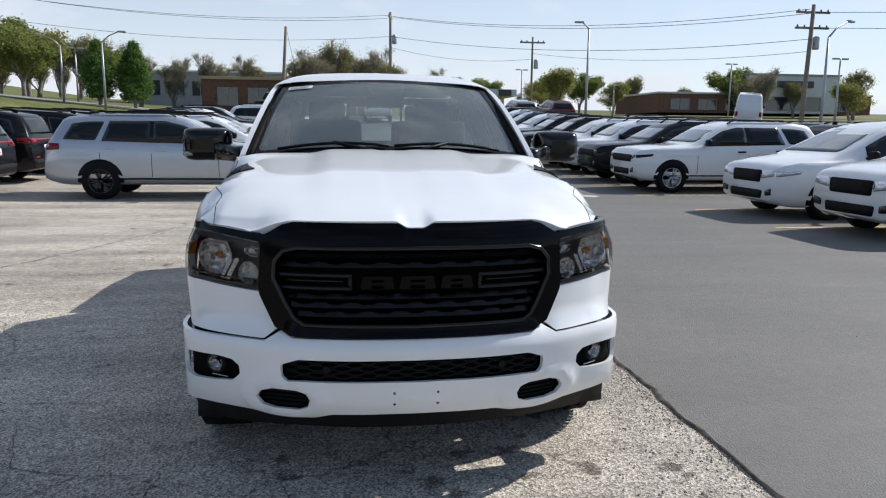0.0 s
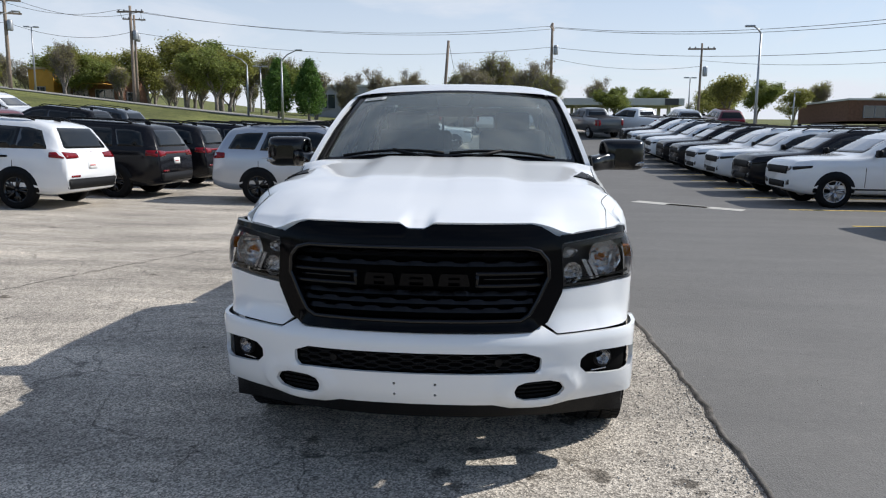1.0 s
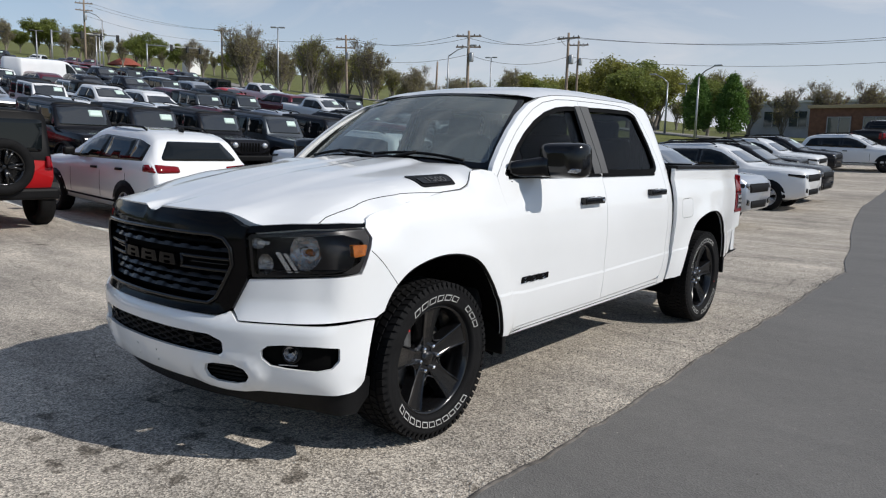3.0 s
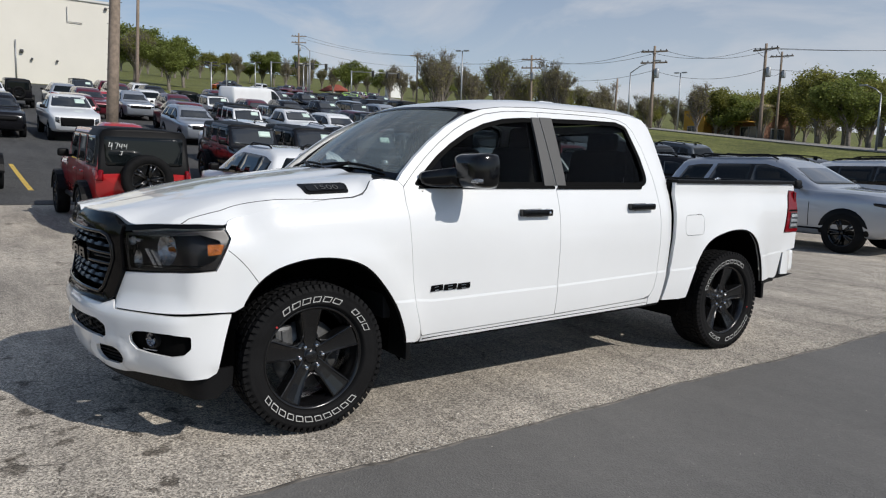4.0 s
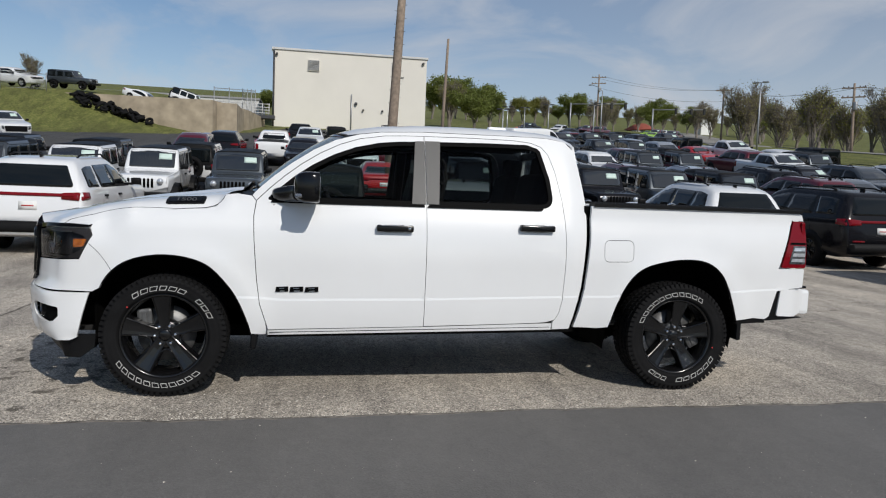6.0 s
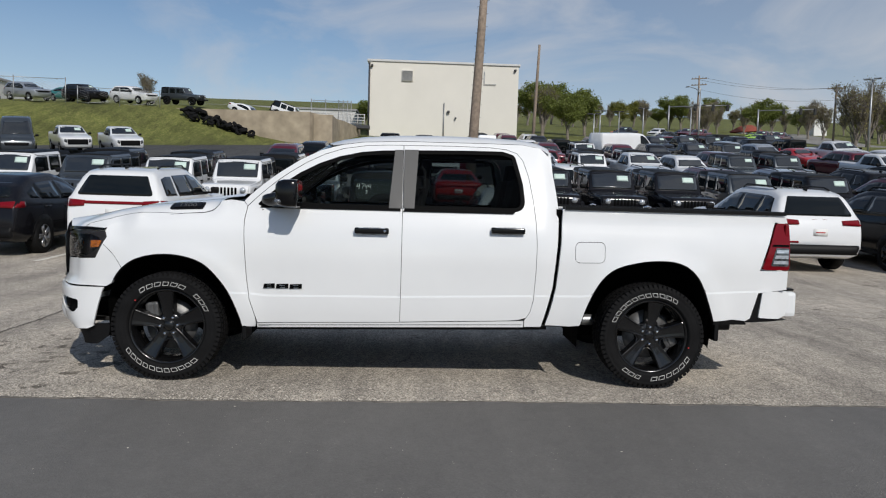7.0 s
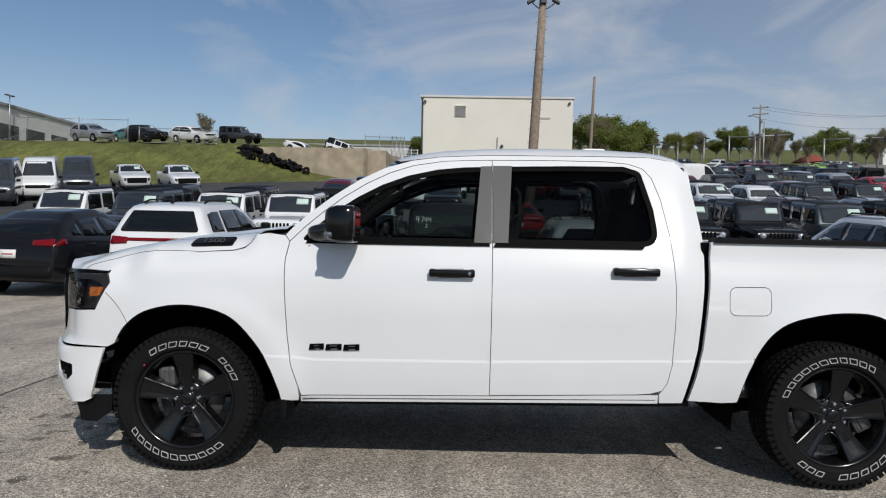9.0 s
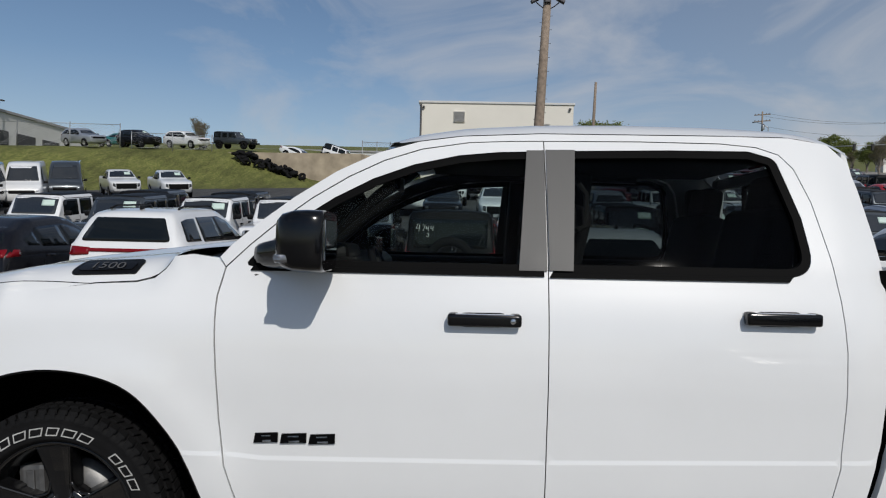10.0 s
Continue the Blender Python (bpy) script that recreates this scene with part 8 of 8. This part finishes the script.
for sg in (1, -1):
    skin("rear_bumper_end", flat, faces, lambda a, b, d, sg=sg: (sg * (0.925 - 0.09 * smooth01((a - 4.60) / 0.25) - d), a, b), M_WHITE, truck, 0.12, flip=sg < 0)
    flat2, faces2 = fill([(4.435, 0.520), (4.60, 0.530), (4.76, 0.548), (4.52, 0.562), (4.545, 0.772), (4.512, 0.768)], (), 0.06)
    skin("bumper_step", flat2, faces2, lambda a, b, d, sg=sg: (sg * (0.912 - d), a, b), M_BLACKPLASTIC, truck, 0.1, flip=sg < 0)
part("rear_bumper", box((0, 4.80, 0.66), (1.70, 0.12, 0.20), 0.03), M_WHITE, truck)
part("step_pad", box((0, 4.78, 0.772), (1.60, 0.16, 0.018), 0.005), M_BLACKPLASTIC, truck)

# plain badge blocks on the front doors
for sg in (1, -1):
    for y0, y1 in ((0.715, 0.800), (0.808, 0.900), (0.908, 1.000)):
        lo = [(y0, 0.712), (y1, 0.716), (y1, 0.750), (y0 + 0.006, 0.746)]
        hole = [(y0 + 0.026, 0.733), (y1 - 0.026, 0.735), (y1 - 0.026, 0.741), (y0 + 0.026, 0.739)]
        notch = [(y0 + 0.030, 0.7145), (y1 - 0.024, 0.7165), (y1 - 0.024, 0.724), (y0 + 0.030, 0.722)]
        panel("door_badge", lo, cab_side, T_SATIN, [hole, notch], 0.012, 0.05, sides=(sg,), gap=0.008)

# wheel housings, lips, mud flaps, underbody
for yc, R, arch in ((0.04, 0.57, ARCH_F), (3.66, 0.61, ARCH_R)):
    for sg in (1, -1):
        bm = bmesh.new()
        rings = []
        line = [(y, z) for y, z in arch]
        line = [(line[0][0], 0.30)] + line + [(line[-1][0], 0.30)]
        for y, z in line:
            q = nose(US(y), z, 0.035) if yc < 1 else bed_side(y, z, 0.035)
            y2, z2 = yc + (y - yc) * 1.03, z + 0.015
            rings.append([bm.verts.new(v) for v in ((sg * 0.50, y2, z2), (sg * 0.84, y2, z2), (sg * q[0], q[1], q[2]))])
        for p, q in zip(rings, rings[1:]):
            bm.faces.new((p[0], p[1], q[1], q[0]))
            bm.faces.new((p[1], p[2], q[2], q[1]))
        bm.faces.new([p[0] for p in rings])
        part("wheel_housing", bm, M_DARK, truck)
        pts = [(nose(US(y), z, 0.012) if yc < 1 else bed_side(y, z, 0.012)) for y, z in arch if z > 0.725 or y > 0.2]
        pts = [(p[0] * sg, p[1], p[2]) for p in pts]
        part("arch_lip", tube(pts, 0.011, 5), M_BLACKPLASTIC, truck)
    for sg in (1, -1):
        y1 = 0.575 if yc < 1 else 4.17
        part("mud_flap", box((sg * 0.885, y1, 0.44 if yc < 1 else 0.50), (0.20, 0.035, 0.24), 0.01), M_BLACKPLASTIC, truck)
for sg in (1, -1):
    part("frame_rail", box((sg * 0.45, 1.9, 0.46), (0.10, 5.2, 0.16), 0.02), T_UNDER, truck)
part("rear_axle", tube([(-0.80, 3.672, 0.40), (-0.18, 3.672, 0.40), (-0.12, 3.672, 0.40), (0.12, 3.672, 0.40), (0.18, 3.672, 0.40), (0.80, 3.672, 0.40)], [0.05, 0.05, 0.15, 0.15, 0.05, 0.05], 12), T_UNDER, truck)
part("front_axle", tube([(-0.8, 0, 0.40), (0.8, 0, 0.40)], 0.06, 8), T_UNDER, truck)
part("skid_plate", box((0, -0.45, 0.40), (1.3, 0.6, 0.04), 0.01), T_UNDER, truck)
part("floor_pan", box((0, 1.75, 0.56), (1.70, 2.25, 0.05), 0.01), T_UNDER, truck)
part("engine_block", box((0, -0.1, 0.75), (0.9, 1.0, 0.5), 0.05), T_UNDER, truck)
part("radiator", box((0, -0.80, 0.82), (1.1, 0.06, 0.55), 0.01), M_DARK, truck)
part("firewall", box((0, 0.50, 0.95), (1.72, 0.05, 0.80), 0.01), T_UNDER, truck)
part("fuel_tank", box((-0.55, 2.2, 0.42), (0.45, 1.2, 0.22), 0.05), T_UNDER, truck)
part("exhaust", tube([(0.55, 0.8, 0.42), (0.55, 2.6, 0.42), (0.62, 3.0, 0.46), (0.60, 4.55, 0.50)], 0.045, 8), M_STEELM, truck)
part("spare_tyre", lathe([(0.2, -0.1), (0.36, -0.1), (0.38, 0.0), (0.36, 0.1), (0.2, 0.1)], 20, "z", (0, 4.25, 0.62)), M_RUBBER, truck)

# mirrors
for sg in (1, -1):
    bm = bmesh.new()
    prof = spline([(0, -0.120), (0.075, -0.121), (0.120, -0.098), (0.130, -0.02), (0.124, 0.078), (0.096, 0.110), (0.0, 0.114)], 4)
    secs = []
    for k, (dy, sc) in enumerate(((-0.092, 0.38), (-0.084, 0.68), (-0.064, 0.87), (-0.026, 0.98), (0.02, 1.0), (0.062, 0.985), (0.071, 0.93))):
        ring = [(p.x * sc * 1.12, p.y * sc * 0.86) for p in prof] + [(-p.x * sc * 1.12, p.y * sc * 0.86) for p in prof[::-1][1:-1]]
        secs.append([bm.verts.new((sg * (1.115 + x), 0.92 + dy, 1.424 + z)) for x, z in ring])
    for a, b in zip(secs, secs[1:]):
        for k in range(len(a)):
            bm.faces.new((a[k], a[(k + 1) % len(a)], b[(k + 1) % len(b)], b[k])).smooth = True
    bm.faces.new(secs[0])
    bm.faces.new(secs[-1])
    bmesh.ops.recalc_face_normals(bm, faces=bm.faces)
    mir = part("mirror", bm, M_BLACKGLOSS, truck)
    # the arm runs from a broad foot on the door into the lower inner half of the housing
    bm = bmesh.new()
    loops = []
    for f in np.linspace(0, 1, 8):
        q = smooth01(f)
        cx, cy, cz = 0.895 + 0.165 * f, 0.800 + 0.100 * q, 1.366 + 0.018 * q
        ry_, rz_ = 0.125 - 0.045 * q, 0.050 + 0.010 * q
        loops.append([bm.verts.new((sg * cx, cy + ry_ * math.copysign(abs(math.cos(a_)) ** 0.6, math.cos(a_)), cz + rz_ * math.copysign(abs(math.sin(a_)) ** 0.6, math.sin(a_)))) for a_ in np.linspace(0, 2 * math.pi, 20, endpoint=False)])
    for a, b in zip(loops, loops[1:]):
        for k in range(20):
            bm.faces.new((a[k], a[(k + 1) % 20], b[(k + 1) % 20], b[k]))
    bm.faces.new(loops[0])
    bm.faces.new(loops[-1])
    bmesh.ops.recalc_face_normals(bm, faces=bm.faces)
    part("mirror_arm", bm, M_BLACKGLOSS, mir, smooth=True)
    part("mirror_glass", box((sg * 1.115, 0.992, 1.425), (0.20, 0.006, 0.13), 0.002), M_MIRROR, mir)
    part("mirror_turn_lamp", box((sg * 1.215, 0.86, 1.365), (0.07, 0.05, 0.028), 0.01), T_FOGLAMP, mir)
    panel("sail_panel", [(0.640, 1.330), (0.86, 1.330), (0.86, 1.515), (0.83, 1.490), (0.72, 1.398)], cab_side, T_SATIN, (), 0.01, 0.06, sides=(sg,), gap=-0.010)

# cabin
part("headliner", box((0, 2.02, 1.815), (1.24, 1.50, 0.03), 0.01), T_HEADLINER, truck)
part("dashboard", box((0, 0.78, 1.18), (1.62, 0.50, 0.36), 0.09, None, 3), T_DASH, truck)
part("instrument_hood", box((0.40, 0.86, 1.36), (0.40, 0.22, 0.10), 0.04), T_DASH, truck)
part("centre_screen", box((0, 1.01, 1.28), (0.26, 0.04, 0.32), 0.01, pose(0, 0, 0)), M_BLACKGLOSS, truck)
sw = part("steering_wheel", bmesh.new(), T_DASH, truck)
bm = bmesh.new()
ringp = [(0.185 * math.cos(t), 0.185 * math.sin(t), 0) for t in np.linspace(0, 2 * math.pi, 25)]
add_tube(bm, ringp, 0.016, 8, False)
add_tube(bm, [(-0.18, 0, 0), (0, -0.02, 0), (0.18, 0, 0)], 0.02, 6)
add_tube(bm, [(0, -0.18, 0), (0, 0, 0)], 0.02, 6)
add_box(bm, (0, -0.01, 0), (0.16, 0.13, 0.04), 0.02)
bm.transform(Matrix.Translation((0.40, 1.12, 1.22)) @ Matrix.Rotation(radians(-65), 4, "X"))
bm.to_mesh(sw.data)
bm.free()
for x in (-0.40, 0.40):
    for y, nm in ((1.50, "front_seat"), (2.32, "rear_seat")):
        bm = box((x, y, 0.93), (0.54, 0.54, 0.18), 0.07, None, 3)
        seat = part(nm, bm, T_SEAT, truck, smooth=True)
        bm = box((0, 0, 0.33), (0.52, 0.15, 0.66), 0.06, Matrix.Translation((x, y + 0.24, 0.94)) @ Matrix.Rotation(radians(-12), 4, "X"), 3)
        part("backrest", bm, T_SEAT, seat, smooth=True)
        bm = box((0, 0, 0), (0.27, 0.10, 0.20), 0.04, Matrix.Translation((x, y + 0.40, 1.63)) @ Matrix.Rotation(radians(-8), 4, "X"), 3)
        part("headrest", bm, T_SEAT, seat, smooth=True)
part("console", box((0, 1.35, 0.92), (0.26, 0.9, 0.32), 0.05), T_DASH, truck)
part("rear_view_mirror", box((0, 1.12, 1.70), (0.25, 0.03, 0.075), 0.015), M_BLACKPLASTIC, truck)
for sg in (1, -1):
    part("door_lining", box((sg * 0.895, 1.72, 0.97), (0.05, 2.10, 0.66), 0.02), T_DASH, truck)
    part("inner_pillar", tube([(sg * 0.82, 1.72, 1.30), (sg * 0.655, 1.74, 1.77)], 0.045, 8), T_DASH, truck)
    part("grab_handle", tube([(sg * 0.74, 1.86, 1.48), (sg * 0.72, 1.90, 1.50), (sg * 0.70, 1.90, 1.62), (sg * 0.70, 1.87, 1.66)], 0.012, 6), T_HEADLINER, truck)
    part("inner_back_pillar", box((sg * 0.69, 2.76, 1.50), (0.10, 0.10, 0.50), 0.03, Matrix.Translation((0, 0, 0))), T_DASH, truck)


# wheels
def truck_wheel():
    """Meshes of one wheel with its outer side towards +x."""
    R, w = 0.405, 0.132
    out = {}
    bm = lathe([(0.270, -w * 0.9), (0.30, -w * 1.04), (0.36, -w * 1.05), (0.388, -w * 0.92), (0.396, -w * 0.8), (0.396, w * 0.8), (0.388, w * 0.92), (0.372, w * 1.03), (0.362, w * 1.045), (0.358, w * 1.03), (0.345, w * 1.05), (0.320, w * 1.05), (0.303, w * 1.01), (0.299, w * 1.02), (0.290, w * 0.95), (0.280, w * 0.82), (0.270, -w * 0.9)], 72)
    out["tyre"] = (bm, M_RUBBER)
    bm = bmesh.new()
    for row, (x, wd) in enumerate(((-0.112, 0.040), (-0.062, 0.040), (0.0, 0.052), (0.062, 0.040), (0.112, 0.040))):
        for k in range(66):
            a = 2 * math.pi * (k + 0.5 * (row % 2)) / 66
            da = 0.036
            skew = 0.012 * (1 if row % 2 else -1)
            rr0, rr1 = (0.386 if abs(x) > 0.1 else 0.393), (0.402 if abs(x) > 0.1 else 0.4055)
            vs = []
            for rad in (rr0, rr1):
                for xx, sk in ((x - wd / 2, -skew), (x + wd / 2, skew)):
                    for s in (-1, 1):
                        t = a + sk + s * da
                        vs.append(bm.verts.new((xx, rad * math.cos(t), rad * math.sin(t))))
            for f in ((4, 5, 7, 6), (0, 1, 5, 4), (2, 6, 7, 3), (0, 4, 6, 2), (1, 3, 7, 5)):
                bm.faces.new([vs[i] for i in f])
            if abs(x) > 0.1:
                s = 1 if x > 0 else -1
                q = [bm.verts.new((xx, rad * math.cos(t), rad * math.sin(t))) for xx, rad, t in ((x + s * wd / 2, 0.400, a - da), (x + s * wd / 2, 0.400, a + da * 0.4), (s * 0.1395, 0.368, a + da * 0.4), (s * 0.1395, 0.368, a - da))]
                bm.faces.new(q)
    bmesh.ops.recalc_face_normals(bm, faces=bm.faces)
    out["tread"] = (bm, M_RUBBER)
    bm = lathe([(0.270, -0.10), (0.250, -0.09), (0.246, 0.02), (0.258, 0.080), (0.267, 0.104), (0.275, 0.113), (0.284, 0.112), (0.282, 0.098)], 72)
    out["rim"] = (bm, M_RIM)
    for k in range(5):
        a = math.pi / 2 + 2 * math.pi * k / 5
        bm = bmesh.new()

        def pt(r, off, x):
            return (x, r * math.cos(a) - off * math.sin(a), r * math.sin(a) + off * math.cos(a))
        # a broad spoke dished towards the hub, its two edges raised
        prof = [(0.040, 0.030, 0.060, 0.002), (0.072, 0.033, 0.062, 0.003), (0.110, 0.038, 0.068, 0.006), (0.165, 0.045, 0.080, 0.009), (0.218, 0.054, 0.095, 0.011), (0.256, 0.061, 0.104, 0.010), (0.270, 0.064, 0.102, 0.006)]
        rings = []
        for r, hw, x, dip in prof:
            rings.append([bm.verts.new(pt(r, o, xx)) for o, xx in ((-hw - 0.012, x - 0.060), (-hw - 0.003, x - 0.012), (-hw, x - 0.002), (-hw + 0.004, x), (-hw + 0.010, x - dip * 0.7), (-hw * 0.4, x - dip), (hw * 0.4, x - dip), (hw - 0.010, x - dip * 0.7), (hw - 0.004, x), (hw, x - 0.002), (hw + 0.003, x - 0.012), (hw + 0.012, x - 0.060))])
        for p, q in zip(rings, rings[1:]):
            for j in range(len(p) - 1):
                bm.faces.new((p[j], p[j + 1], q[j + 1], q[j]))
        bm.normal_update()
        for f in bm.faces:
            if f.normal.x < -0.2:
                f.normal_flip()
        out["spoke#%d" % k] = (bm, M_RIM)
        # the rounded end of the window between two spokes
        bm = bmesh.new()
        c = a + math.pi / 5
        add_tube(bm, [(0.052 + 0.012 * abs(t), (0.098 + 0.030 * t * t) * math.cos(c + 0.34 * t), (0.098 + 0.030 * t * t) * math.sin(c + 0.34 * t)) for t in np.linspace(-1, 1, 9)], 0.006, 6)
        out["spoke_web#%d" % k] = (bm, M_RIM)
    bm = bmesh.new()
    add_lathe(bm, [(0.104, 0.00), (0.098, 0.046), (0.084, 0.056), (0.050, 0.058), (0.040, 0.056), (0.037, 0.070), (0.030, 0.075), (0.001, 0.076)], 30)
    out["hub"] = (bm, M_RIM)
    for k in range(6):
        bm = bmesh.new()
        a = math.pi / 2 + math.pi / 6 + 2 * math.pi * k / 6
        add_lathe(bm, [(0.012, 0.045), (0.012, 0.074), (0.009, 0.081), (0.001, 0.083)], 8, "x", (0, 0.066 * math.cos(a), 0.066 * math.sin(a)))
        out["lug_nut#%d" % k] = (bm, M_CHROME)
    bm = lathe([(0.19, -0.03), (0.19, -0.008), (0.06, -0.008)], 40)
    out["brake_disc"] = (bm, T_DISC)
    bm = bmesh.new()
    add_box(bm, (0.0, -0.13, 0.10), (0.06, 0.10, 0.16), 0.02, None)
    add_box(bm, (0.032, -0.13, 0.10), (0.012, 0.03, 0.12), 0.004, None)
    out["caliper"] = (bm, T_DISC)
    # raised slanted outline marks in place of the sidewall lettering
    groups = [(118, 10.6, 6), (42, 9.6, 3), (-150, 9.6, 11)]
    for start, stepd, cnt in groups:
        bm = bmesh.new()

        def P(r, t):
            x = float(np.interp(r, [0.290, 0.299, 0.320, 0.345, 0.358], [w * 0.95, w * 1.02, w * 1.05, w * 1.05, w * 1.03])) + 0.003
            return bm.verts.new((x, r * math.cos(t), r * math.sin(t)))
        for k in range(cnt):
            c = radians(start - stepd * k) if start > 0 else radians(start + stepd * k)
            dw = radians(stepd * (0.40 if k % 3 else 0.36))
            ro, ri_, th = 0.341, 0.310, 0.0045
            lean = 0.016 if start > 0 else -0.016
            dth = th / 0.31
            q = lambda r, t: (r, t + lean * (0.3255 - r) / 0.016)
            outer = [q(ri_, c - dw), q(ri_, c + dw), q(ro, c + dw), q(ro, c - dw)]
            inn = [q(ri_ + th, c - dw + dth), q(ri_ + th, c + dw - dth), q(ro - th, c + dw - dth), q(ro - th, c - dw + dth)]
            vo, vi = [P(*e) for e in outer], [P(*e) for e in inn]
            for j in range(4):
                bm.faces.new((vo[j], vo[(j + 1) % 4], vi[(j + 1) % 4], vi[j]))
        out["sidewall_lettering#%d" % start] = (bm, T_WHITELETTER)
    # red balance dot
    bm = bmesh.new()
    bm.faces.new([bm.verts.new((w * 1.03, 0.297 * math.cos(2.35) + 0.006 * math.cos(t), 0.297 * math.sin(2.35) + 0.006 * math.sin(t))) for t in np.linspace(0, 5.5, 8)])
    out["paint_dot"] = (bm, M_REDPRINT)
    res = []
    for key, (b, mt) in out.items():
        nm = key.split("#")[0]
        me = bpy.data.meshes.new(nm)
        if nm in ("spoke", "sidewall_lettering", "tread"):
            b.normal_update()
        b.to_mesh(me)
        b.free()
        me.materials.append(mt)
        res.append((nm, me))
    return res


WH = truck_wheel()
for x, y, spin in ((0.848, 0.0, 4), (0.848, 3.672, -150), (-0.848, 0.0, 40), (-0.848, 3.672, 80)):
    tyre = None
    for nm, me in WH:
        if nm == "tyre":
            tyre = put("wheel", me, truck)
            tyre.location = (x, y, 0.402)
            tyre.rotation_euler = (radians(spin), 0, 0) if x > 0 else (radians(spin), 0, radians(180))
        else:
            put(nm, me, tyre)
